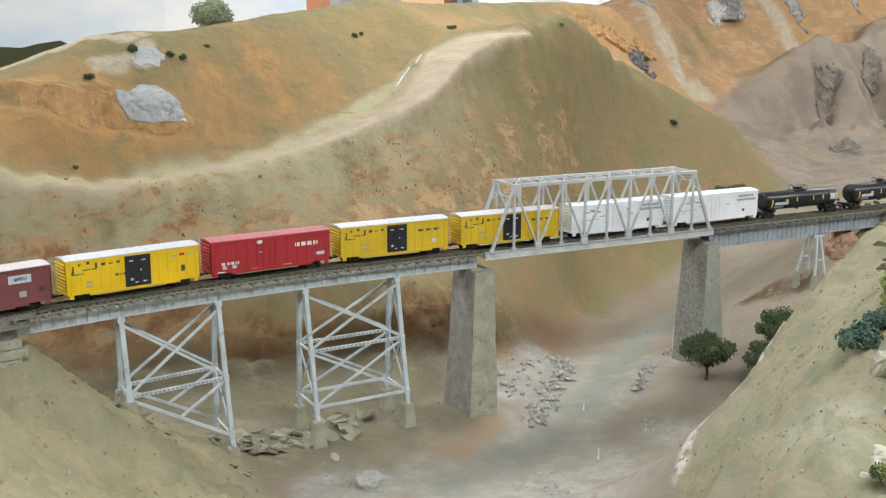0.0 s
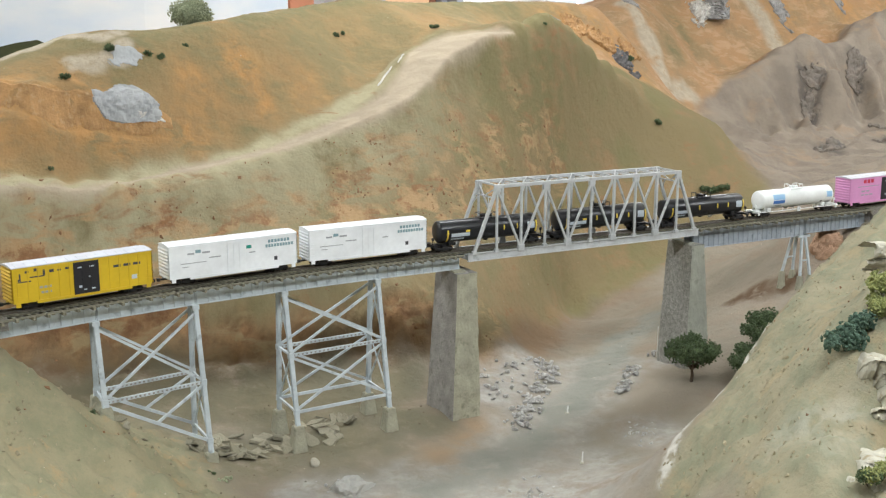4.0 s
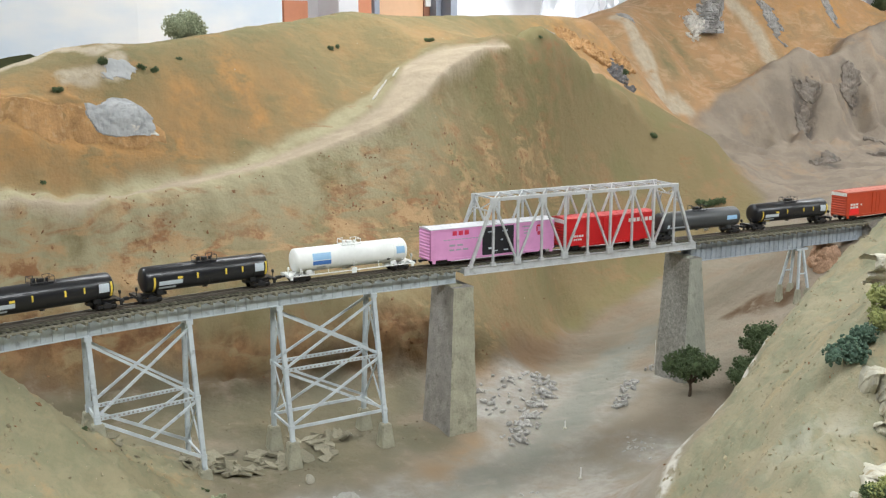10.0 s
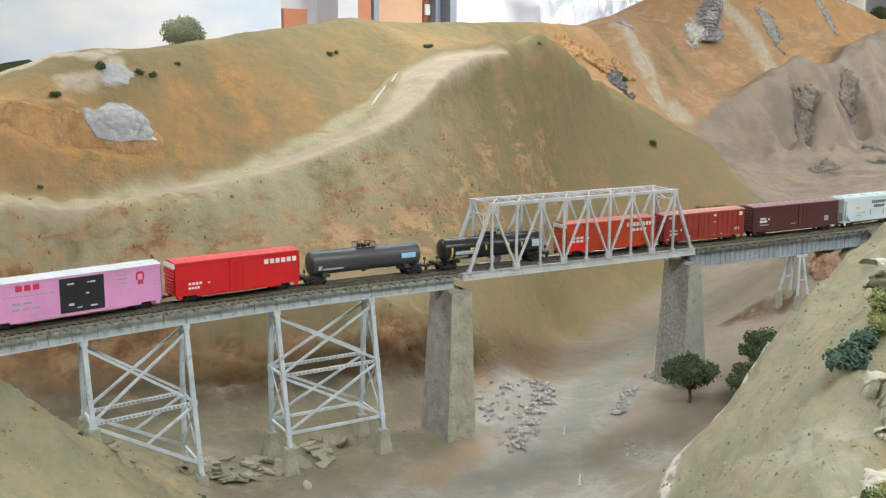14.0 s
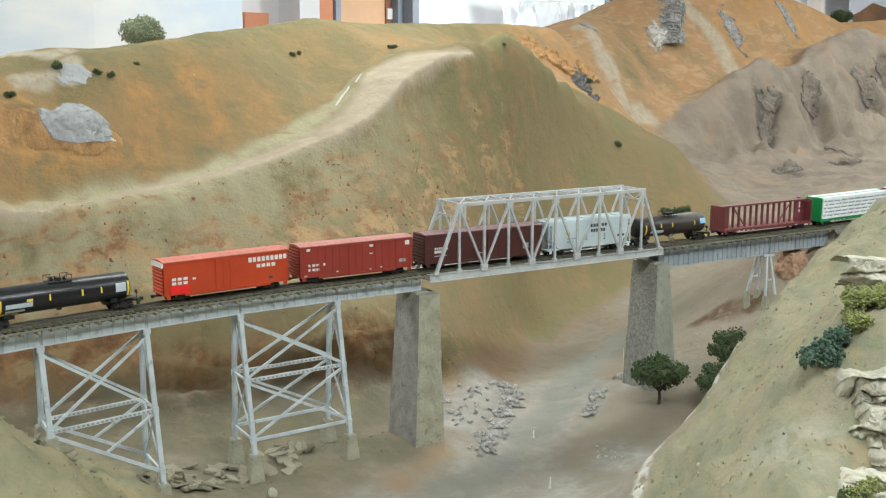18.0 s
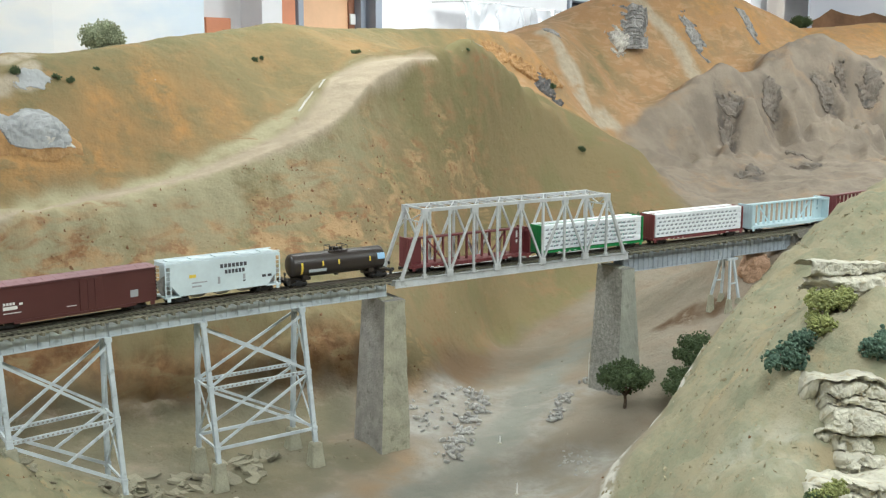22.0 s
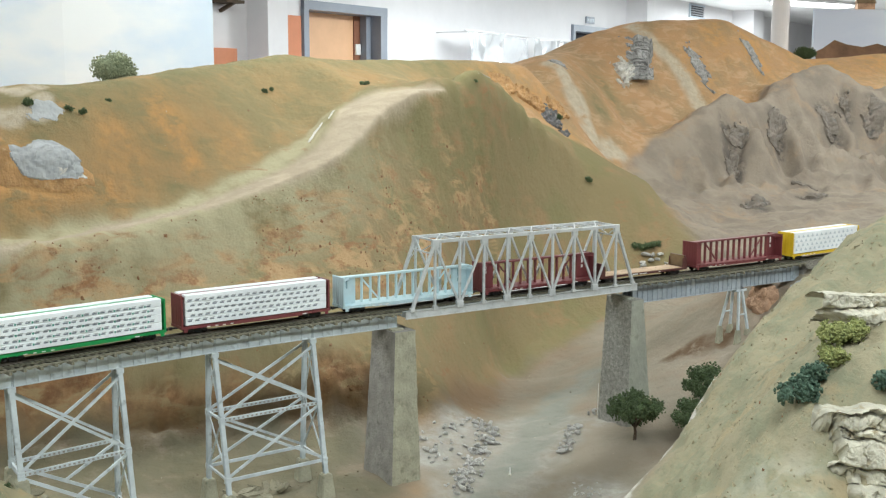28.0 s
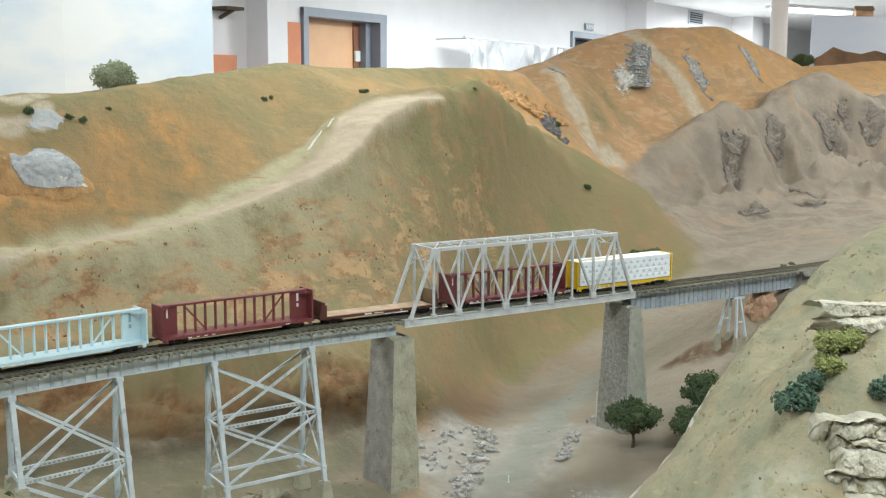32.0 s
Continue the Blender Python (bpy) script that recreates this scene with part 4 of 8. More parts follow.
def pedestal(x, y, z_top, z_bot, w=0.011):
    bm = bmesh.new()
    bmesh.ops.create_cone(bm, cap_ends=True, segments=4, radius1=w * 1.55, radius2=w * 0.95, depth=z_top - z_bot, matrix=Matrix.Rotation(math.pi / 4, 4, "Z"))
    bmesh.ops.bevel(bm, geom=bm.edges[:], offset=0.0012, segments=2, affect="EDGES")
    ob = part("pedestal", bm, CONCRETE)
    ob.matrix_basis = pose(x, y, (z_top + z_bot) / 2)
    return tagged(ob, "tapered weathered concrete pedestal under a tower leg", "pedestal", "tower pedestals")


def tower(xs, feet, mids, lows, label):
    """A four-legged steel tower. xs: its two bents; feet: the height of each bent's leg ends; mids, lows: strut heights at each bent."""
    tw = thing("steel_tower", pose(0, 0, 0), label, "tower", "viaduct towers")
    top, batter = -0.0145, 0.135

    def leg(i, s, z):
        return Vector((xs[i] + 0.03 * (top - z), track_y(xs[i]) + s * (0.0125 + batter * (top - z)), z))

    for i in (0, 1):
        for s in (-1, 1):
            part("leg", beamed(leg(i, s, feet[i]), leg(i, s, top), 0.0062, 0.0066, up=(0, 1, 0), flange=0.0009), STEEL, tw)
            part("cap_plate", boxed(xs[i] - 0.005, leg(i, s, top).y - 0.004, top - 0.006, xs[i] + 0.005, leg(i, s, top).y + 0.004, top + 0.0005, bevel=0.0005), STEEL, tw)
            pedestal(leg(i, s, feet[i]).x, leg(i, s, feet[i]).y, feet[i], feet[i] - 0.045)
        part("bent_cap", beamed(leg(i, -1, top - 0.003), leg(i, 1, top - 0.003), 0.005, 0.006), STEEL, tw)
        for z in (mids[i], lows[i]):
            if z > feet[i] - 0.001:
                part("bent_strut", beamed(leg(i, -1, z), leg(i, 1, z), 0.0026, 0.0032), STEEL, tw)
        zs = [top - 0.006, mids[i], lows[i]]
        for a, b in zip(zs, zs[1:]):
            if a - b > 0.02:
                part("bent_brace", beamed(leg(i, -1, a), leg(i, 1, b), 0.0018, 0.0024), STEEL, tw)
                part("bent_brace", beamed(leg(i, 1, a), leg(i, -1, b), 0.0018, 0.0024), STEEL, tw)
    for s in (-1, 1):
        part("strut", beamed(leg(0, s, mids[0]), leg(1, s, mids[1]), 0.0026, 0.0050), STEEL, tw)
        for k in range(22):
            u = (k + 0.7) / 22.4
            c = leg(0, s, mids[0]).lerp(leg(1, s, mids[1]), u)
            # Grey block added to stand for the dark of a perforation in the strut.
            part("lacing_bar", boxed(c.x - 0.0014, c.y - 0.0017, c.z - 0.0012, c.x + 0.0014, c.y + 0.0017, c.z + 0.0012), CONCRETE_GREY, tw)
        part("strut", beamed(leg(0, s, lows[0]), leg(1, s, lows[1]), 0.0026, 0.0044), STEEL, tw)
        part("brace", beamed(leg(0, s, top - 0.010), leg(1, s, mids[1] + 0.003), 0.0024, 0.0036), STEEL, tw)
        part("brace", beamed(leg(1, s, top - 0.010), leg(0, s, mids[0] + 0.003), 0.0024, 0.0036), STEEL, tw)
        if mids[0] - lows[0] > 0.04:
            part("brace", beamed(leg(0, s, mids[0] - 0.003), leg(1, s, lows[1] + 0.003), 0.0024, 0.0036), STEEL, tw)
            part("brace", beamed(leg(1, s, mids[1] - 0.003), leg(0, s, lows[0] + 0.003), 0.0024, 0.0036), STEEL, tw)
        else:
            half = leg(0, s, lows[0]).lerp(leg(1, s, lows[1]), 0.48)
            part("brace", beamed(leg(1, s, mids[1] - 0.003), half, 0.0024, 0.0036), STEEL, tw)
        for i in (0, 1):
            for z in (mids[i], lows[i]):
                c = leg(i, s, z)
                part("gusset_plate", boxed(c.x - 0.0042, c.y - 0.0033, c.z - 0.0042, c.x + 0.0042, c.y + 0.0033, c.z + 0.0042, bevel=0.0004), STEEL, tw)
    return tw


def pier(top, base, z_top, z_bot, mat, front, label):
    """A battered concrete pier: (x0, x1, half depth) of its plan at the top and at the base."""
    bm = bmesh.new()
    rings = []
    steps, n = 22, 8
    for k in range(steps + 1):
        t = k / steps
        z = z_top + (z_bot - z_top) * t
        x0, x1, d = (u + (v - u) * t for u, v in zip(top, base))
        c, w = (x0 + x1) / 2, (x1 - x0) / 2
        loop = []
        for sx, sy, ex, ey in ((-1, -1, 1, -1), (1, -1, 1, 1), (1, 1, -1, 1), (-1, 1, -1, -1)):
            for j in range(n):
                px, py = (sx + (ex - sx) * j / n) * w, (sy + (ey - sy) * j / n) * d
                if j == 0:
                    px, py = px * 0.955, py * 0.975
                q = 1 + 0.022 * float(lattice_noise(np.array([px * 130 + c * 7 + py * 40]), np.array([z * 110 + py * 60]), 3)[0])
                loop.append(bm.verts.new((c + px * q, py * q, z)))
        rings.append(loop)
    for a, b in zip(rings, rings[1:]):
        for j in range(len(a)):
            bm.faces.new((a[j], a[(j + 1) % len(a)], b[(j + 1) % len(a)], b[j]))
    bm.faces.new(rings[0])
    bm.faces.new(rings[-1][::-1])
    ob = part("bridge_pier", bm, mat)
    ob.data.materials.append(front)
    # Faces towards -y: greener paint, its colour also lightened for the light they catch.
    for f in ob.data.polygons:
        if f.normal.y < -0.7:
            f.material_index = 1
    tagged(ob, label, "pier", "bridge piers")
    x0, x1, d = top
    part("bearing_ledge", boxed(x0 + 0.001, -d * 0.7, z_top - 0.002, x0 + 0.6 * (x1 - x0), d * 0.7, z_top + 0.003, bevel=0.001), front, ob)
    return ob


def sleeper_track():
    """Rails and sleepers; the sleepers of the stretch in view are pieces of their own."""
    track = tagged(new("track"), "weathered grey-brown model railway track on closely laid sleepers", "track", kind="structure")
    for off, name, h, w in ((-0.00825, "rail", 0.0, 0.0011), (0.00825, "rail", 0.0, 0.0011), (-0.0045, "guard_rail", -0.0003, 0.0009), (0.0045, "guard_rail", -0.0003, 0.0009)):
        bm = bmesh.new()
        lo, hi, step = (-6.4, 6.4, 0.04) if name == "rail" else (-0.76, 0.92, 0.03)
        prev = None
        for s in np.arange(lo, hi, step):
            x, y = on_track(s)
            x2, y2 = on_track(s + 0.01)
            t = Vector((x2 - x, y2 - y, 0)).normalized()
            nrm = Vector((-t.y, t.x, 0))
            c = Vector((x, y, RAIL_TOP + h)) + nrm * off
            prof = ((-w / 2, 0), (w / 2, 0), (w / 2, -0.0008), (w / 4, -0.0009), (w / 4, -0.0017), (w, -0.0021), (-w, -0.0021), (-w / 4, -0.0017), (-w / 4, -0.0009), (-w / 2, -0.0008))
            ring = [bm.verts.new(c + nrm * a + Vector((0, 0, b))) for a, b in prof]
            if prev:
                for j in range(len(ring)):
                    bm.faces.new((prev[j], prev[(j + 1) % len(ring)], ring[(j + 1) % len(ring)], ring[j]))
            prev = ring
        part(name, bm, RAIL, track)
    z1 = RAIL_TOP - 0.0021
    short = finish("sleeper", boxed(-0.0021, -0.0152, z1 - 0.0030, 0.0021, 0.0152, z1, bevel=0.0003), TIE)
    deck = [finish("deck_tie", boxed(-0.0019, -h, 0.0066, 0.0019, h, z1 - 0.0031, bevel=0.0004), TIMBER) for h in (0.0225, 0.0315, 0.0350)]
    rng = random.Random(4)
    for s in np.arange(-0.78, 1.14, 0.0064):
        x, y = on_track(s)
        x2, y2 = on_track(s + 0.004)
        ob = part("sleeper", short, TIE, track)
        ob.matrix_basis = pose(x, y + rng.uniform(-0.0004, 0.0004), 0, 0, 0, math.degrees(math.atan2(y2 - y, x2 - x)) + rng.uniform(-0.6, 0.6))
    for lo, hi in ((-0.78, 0.0), (0.0, 0.46), (0.46, 1.14)):
        bm = bmesh.new()
        for s in np.arange(lo, hi - 0.001, 0.02):
            (x, y), (x2, y2) = on_track(s), on_track(min(s + 0.02, hi))
            vs = [bm.verts.new((px, py + o, z)) for px, py in ((x, y), (x2, y2)) for o, z in ((-0.0148, z1 - 0.0028), (-0.0148, z1 - 0.0010), (0.0148, z1 - 0.0010), (0.0148, z1 - 0.0028))]
            for j in range(3):
                bm.faces.new((vs[j], vs[j + 1], vs[j + 5], vs[j + 4]))
        part("tie_strip", bm, TIE, track)
    # open decks of the girder spans: heavy ties under the track, every second one long, and a guard timber along their ends
    for lo, hi in ((-0.735, -0.014), (0.470, 0.905)):
        for k, s in enumerate(np.arange(lo, hi, 0.0098)):
            x, y = on_track(s)
            x2, y2 = on_track(s + 0.004)
            ob = part("deck_tie", deck[0 if k % 2 else 1 + k % 4 // 2], TIE, track)
            ob.matrix_basis = pose(x, y + rng.uniform(-0.0006, 0.0006), 0, 0, 0, math.degrees(math.atan2(y2 - y, x2 - x)) + rng.uniform(-0.8, 0.8))
        for off in (-0.0262, 0.0262):
            bm = bmesh.new()
            prev = None
            for s in np.linspace(lo - 0.003, hi + 0.002, 40):
                x, y = on_track(s)
                x2, y2 = on_track(s + 0.01)
                t = Vector((x2 - x, y2 - y, 0)).normalized()
                nrm = Vector((-t.y, t.x, 0))
                ring = [bm.verts.new(Vector((x, y, b)) + nrm * (off + a)) for a, b in ((-0.0014, 0.0092), (0.0014, 0.0092), (0.0014, 0.0116), (-0.0014, 0.0116))]
                if prev:
                    for j in range(4):
                        bm.faces.new((prev[j], prev[(j + 1) % 4], ring[(j + 1) % 4], ring[j]))
                else:
                    bm.faces.new(ring)
                prev = ring
            bm.faces.new(prev[::-1])
            part("guard_timber", bm, TIMBER, track, "grey-olive guard timber along the tie ends")
    bm = bmesh.new()
    for lo, hi in ((-6.3, -0.785), (1.145, 6.3)):
        for s in np.arange(lo, hi, 0.0125):
            x, y = on_track(s)
            box(bm, x - 0.0015, y - 0.0152, z1 - 0.003, x + 0.0015, y + 0.0152, z1)
    part("far_sleepers", bm, TIE, track, "sleepers of the line beyond the bridge")["kind"] = "stuff"
    bm = bmesh.new()
    for lo, hi in ((-6.3, -0.725), (0.905, 6.3)):
        for s in np.arange(lo, hi, 0.05):
            (x, y), (x2, y2) = on_track(s), on_track(s + 0.05)
            vs = [bm.verts.new((px, py + o, z)) for px, py in ((x, y), (x2, y2)) for o, z in ((-0.034, 0.000), (-0.018, RAIL_TOP - 0.0032), (0.018, RAIL_TOP - 0.0032), (0.034, 0.000))]
            for j in range(3):
                bm.faces.new((vs[j], vs[j + 1], vs[j + 5], vs[j + 4]))
    part("ballast", bm, BALLAST, track, "fine grey ballast")["kind"] = "stuff"
    return track


BALLAST = material("grey_ballast", (0.23, 0.215, 0.18), 0.95, 0, 0.45, 500, 1.0, 1500, (0.32, 0.3, 0.27), 0.4)
build_truss()
for a, b in zip(SPANS, SPANS[1:]):
    girder_span(a, b, -0.0140, 0.0064, 0.0165, "blue-grey plate girder approach span on steel towers")
girder_span(0.466, 0.742, -0.0275, 0.0064, 0.0120, "blue-grey deep plate girder span east of the truss", STEEL_DULL)
girder_span(0.743, 0.905, -0.0240, 0.0064, 0.0120, "blue-grey plate girder span reaching the far bank", STEEL_DULL)
tower(BENTS[:2], (-0.128, -0.222), (-0.122, -0.122), (-0.126, -0.205), "pale grey steel viaduct tower stepping down the west bank")
tower(BENTS[2:], (-0.212, -0.212), (-0.108, -0.108), (-0.192, -0.192), "pale grey steel viaduct tower on concrete pedestals")
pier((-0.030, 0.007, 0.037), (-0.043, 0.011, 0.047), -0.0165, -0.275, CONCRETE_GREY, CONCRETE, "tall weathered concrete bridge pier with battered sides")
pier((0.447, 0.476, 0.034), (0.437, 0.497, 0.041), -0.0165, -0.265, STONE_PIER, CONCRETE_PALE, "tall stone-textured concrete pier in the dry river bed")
sleeper_track()

# ---- rolling stock ----
def paint(name, rgb, rough=0.45, var=0.08):
    return material(name, rgb, rough, 0, var, 25, 0.04, 700)


PAINTS = {
    "mauve": paint("mauve_brown_paint", (0.20, 0.062, 0.065)),
    "yellow": paint("bright_yellow_paint", (0.82, 0.55, 0.012)),
    "ochre": paint("deep_yellow_paint", (0.68, 0.47, 0.022)),
    "red": paint("crimson_paint", (0.40, 0.028, 0.038)),
    "white": paint("white_paint", (0.87, 0.90, 0.92)),
    "pink": paint("pink_paint", (0.72, 0.33, 0.60)),
    "scarlet": paint("scarlet_paint", (0.62, 0.014, 0.018)),
    "orange": paint("orange_red_paint", (0.50, 0.058, 0.016)),
    "oxide": paint("oxide_red_paint", (0.30, 0.040, 0.028)),
    "brown": paint("dark_brown_paint", (0.085, 0.026, 0.024)),
    "maroon": paint("maroon_paint", (0.17, 0.042, 0.046)),
    "green": paint("green_paint", (0.015, 0.26, 0.07)),
    "pale_blue": paint("pale_blue_paint", (0.50, 0.65, 0.70)),
    "hopper": paint("pale_grey_blue_paint", (0.62, 0.72, 0.75)),
    "black_tank": paint("glossy_black_tank", (0.014, 0.015, 0.018), 0.3),
    "grey_tank": paint("dark_grey_tank", (0.060, 0.066, 0.070), 0.4),
    "brown_tank": paint("sooty_brown_tank", (0.034, 0.026, 0.022), 0.4),
    "white_tank": paint("white_tank", (0.87, 0.90, 0.88), 0.35),
    "door": paint("black_door", (0.02, 0.02, 0.025)),
}
ROOF_GREY = paint("pale_grey_roof", (0.62, 0.63, 0.67), 0.6)
ROOF_DUST = {"red": paint("dusty_red_roof", (0.50, 0.17, 0.19), 0.6), "scarlet": paint("dusty_scarlet_roof", (0.66, 0.08, 0.08), 0.6), "orange": paint("dusty_orange_roof", (0.58, 0.18, 0.13), 0.6),
             "oxide": paint("dusty_oxide_roof", (0.50, 0.20, 0.17), 0.6), "brown": paint("dusty_brown_roof", (0.27, 0.15, 0.16), 0.6), "mauve": paint("dusty_white_roof", (0.66, 0.62, 0.63), 0.6)}
MARKS = {"w": WHITE_MARK, "k": DARK_MARK, "g": paint("grey_lettering", (0.36, 0.38, 0.40)), "t": paint("teal_lettering", (0.22, 0.36, 0.40)), "y": paint("yellow_stripe", (0.80, 0.60, 0.08)),
         "b": paint("blue_panel", (0.07, 0.20, 0.55)), "c": paint("pale_blue_panel", (0.35, 0.60, 0.86)), "r": paint("red_lettering", (0.62, 0.03, 0.08)), "d": paint("slate_lettering", (0.19, 0.22, 0.26)), "n": paint("green_lettering", (0.02, 0.26, 0.20)),
         "s": paint("bright_red_patch", (0.85, 0.02, 0.02)), "l": paint("pale_label", (0.55, 0.62, 0.68))}
WRAP = paint("white_lumber_wrap", (0.85, 0.90, 0.93), 0.4)
LINING = material("brown_plank_lining", (0.20, 0.135, 0.07), 0.8, 0, 0.2, 60)
DECK = material("tan_plank_deck", (0.46, 0.33, 0.22), 0.8, 0, 0.2, 60)


def truck_mesh():
    bm = bmesh.new()
    for s in (-1, 1):
        y = s * 0.0118
        box(bm, -0.0135, y - 0.001, 0.0045, 0.0135, y + 0.001, 0.0068, bevel=0.0004)
        box(bm, -0.0055, y - 0.0012, 0.0025, 0.0055, y + 0.0012, 0.0090, bevel=0.0005)
        for x in (-0.0102, 0.0102):
            box(bm, x - 0.002, y - 0.0013, 0.0032, x + 0.002, y + 0.0013, 0.0068, bevel=0.0004)
    box(bm, -0.0025, -0.0118, 0.0055, 0.0025, 0.0118, 0.0098)
    return finish("truck", bm, BLACK)


def wheel_mesh():
    bm = bmesh.new()
    for s in (-1, 1):
        rod(bm, (0, s * 0.0072, 0), (0, s * 0.0094, 0), 0.0046, 16)
        rod(bm, (0, s * 0.0066, 0), (0, s * 0.0072, 0), 0.0052, 16)
    rod(bm, (0, -0.0095, 0), (0, 0.0095, 0), 0.0009, 6)
    return finish("wheelset", bm, WHEEL)


TRUCK, WHEELS = truck_mesh(), wheel_mesh()
COUPLER = finish("coupler", box(boxed(-0.004, -0.0012, 0.0078, 0.0085, 0.0012, 0.0102, bevel=0.0004), 0.0065, -0.0024, 0.0068, 0.0105, 0.0022, 0.0112, bevel=0.0005), BLACK)


def running_gear(car, n, inset=0.026, sill=True, mat=None):
    for s in (-1, 1):
        tr = part("truck", TRUCK, BLACK, car, "black plastic truck")
        tr.matrix_basis = pose(s * (n / 2 - inset), 0, 0)
        for x in (-0.0102, 0.0102):
            part("wheelset", WHEELS, WHEEL, tr).matrix_basis = pose(x, 0, 0.0047)
        part("coupler", COUPLER, BLACK, car).matrix_basis = pose(s * n / 2, 0, 0, 0, 0, 0 if s > 0 else 180)
    if sill:
        part("centre_sill", boxed(-n / 2 + 0.004, -0.0035, 0.0085, n / 2 - 0.004, 0.0035, 0.0115), mat or BLACK, car)


def marks(car, n, lo, hi, y, rows):
    """Lettering and panels on the aisle side: colour key, then left, right, bottom and top as shares of the side."""
    by = {}
    for key, a, b, c, d in rows:
        bm = by.setdefault(key, bmesh.new())
        box(bm, -n / 2 + a * n, y - 0.00022, lo + c * (hi - lo), -n / 2 + b * n, y + 0.0001, lo + d * (hi - lo))
    for key, bm in by.items():
        part("lettering", bm, MARKS[key], car)["kind"] = "stuff"


def text_bars(key, a, b, c, d, count, slant=0.0):
    """A line of unreadable lettering as short bars."""
    w = (b - a) / count
    return [(key, a + w * i + w * 0.1, a + w * (i + 0.82), c + slant * i, d + slant * i) for i in range(count)]


def box_car(n, key, label, door=None, rows=(), roof=None, ribs=0, top=0.0573, end_stripe=False):
    car = thing("box_car", pose(0, 0, RAIL_TOP), label, "train car", "train cars")
    mat, lo, w = PAINTS[key], 0.0103, 0.0182
    part("body", boxed(-n / 2 + 0.001, -w, lo, n / 2 - 0.001, w, top - 0.0012, bevel=0.0005), mat, car)
    bm = bmesh.new()
    prof = ((-w - 0.0006, top - 0.0020), (-w - 0.0006, top - 0.0009), (-0.006, top + 0.0010), (0.006, top + 0.0010), (w + 0.0006, top - 0.0009), (w + 0.0006, top - 0.0020))
    a, b = ([bm.verts.new((x, y, z)) for y, z in prof] for x in (-n / 2, n / 2))
    for j in range(6):
        bm.faces.new((a[j], a[(j + 1) % 6], b[(j + 1) % 6], b[j]))
    bm.faces.new(a), bm.faces.new(b[::-1])
    roof_ob = part("roof", bm, roof or ROOF_DUST.get(key, mat), car)
    bm = bmesh.new()
    for i in range(14):
        x = -n / 2 + n * (i + 0.5) / 14
        beam(bm, (x, -w, top - 0.0006), (x, -0.006, top + 0.0013), 0.0012, 0.0005)
        beam(bm, (x, 0.006, top + 0.0013), (x, w, top - 0.0006), 0.0012, 0.0005)
    part("roof_seams", bm, roof or ROOF_DUST.get(key, mat), roof_ob)
    for s in (-1, 1):
        bm = bmesh.new()
        folds = []
        for k in range(28):
            z = lo + 0.0015 + (top - lo - 0.005) * k / 27
            x = s * (n / 2 + (0.0012, 0.0012, -0.0002)[k % 3])
            folds.append((bm.verts.new((x, -w + 0.0015, z)), bm.verts.new((x, w - 0.0015, z))))
        for u, v in zip(folds, folds[1:]):
            bm.faces.new((u[0], u[1], v[1], v[0]))
        part("corrugated_end", bm, mat, car)
        if end_stripe and s < 0:
            part("end_panel", boxed(-n / 2 - 0.0016, -w + 0.001, top - 0.0085, -n / 2 + 0.001, w - 0.001, top - 0.0025), WHITE_MARK, car, "white end panel")
        for side in (-1, 1):
            lad = bmesh.new()
            x0 = s * (n / 2 - 0.0065)
            for k in range(5):
                rod(lad, (x0 - 0.0042, side * (w + 0.0007), lo + 0.003 + k * 0.0055), (x0 + 0.0042, side * (w + 0.0007), lo + 0.003 + k * 0.0055), 0.00028, 5)
            part("ladder", lad, mat, car)
            part("step_iron", boxed(x0 - 0.0030, side * (w + 0.0002) - 0.0004, lo - 0.0045, x0 + 0.0030, side * (w + 0.0002) + 0.0004, lo + 0.001), mat, car)
    for side in (-1, 1):
        y = side * (w + 0.0003)
        part("side_sill", boxed(-n / 2 + 0.030, y - 0.0005, lo - 0.0022, n / 2 - 0.030, y + 0.0005, lo + 0.0018), mat, car)
        part("eave_rail", boxed(-n / 2 + 0.0015, y - 0.0005, top - 0.0045, n / 2 - 0.0015, y + 0.0005, top - 0.0032), mat, car)
        for i in range(ribs):
            x = -n / 2 + n * (i + 0.5) / ribs
            if not door or not (door[0] - 0.02 < (x / n + 0.5) < door[1] + 0.02):
                part("side_post", boxed(x - 0.0006, y - 0.0004, lo + 0.001, x + 0.0006, y + 0.0006, top - 0.0045), mat, car)
        if door:
            x0, x1 = -n / 2 + door[0] * n, -n / 2 + door[1] * n
            dm = PAINTS["door"] if door[2] else mat
            leaf = part("door", boxed(x0, y - 0.0009, lo + 0.0012, x1, y + 0.0009, top - 0.0042, bevel=0.0003), dm, car, "black sliding door" if door[2] else "")
            if door[2] and side < 0:
                bm = bmesh.new()
                for a0, a1, b0, b1 in ((0.16, 0.32, 0.74, 0.78), (0.62, 0.80, 0.74, 0.78), (0.18, 0.30, 0.20, 0.26), (0.36, 0.48, 0.12, 0.15), (0.58, 0.66, 0.46, 0.50), (0.66, 0.82, 0.12, 0.16)):
                    box(bm, x0 + a0 * (x1 - x0), y - 0.0012, lo + b0 * (top - lo), x0 + a1 * (x1 - x0), y - 0.0008, lo + b1 * (top - lo))
                part("lettering", bm, MARKS["l"], leaf)["kind"] = "stuff"
            for k in range(2):
                xm = x0 + (x1 - x0) * (0.34 + 0.32 * k)
                part("door_post", boxed(xm - 0.0005, y - 0.0015, lo + 0.003, xm + 0.0005, y + 0.0015, top - 0.006), dm, leaf)
            part("door_track", boxed(x0 - 0.024, y - 0.0010, lo - 0.0006, x1 + 0.030, y + 0.0010, lo + 0.0010), mat, car)
    marks(car, n, lo, top, -w - 0.0001, rows)
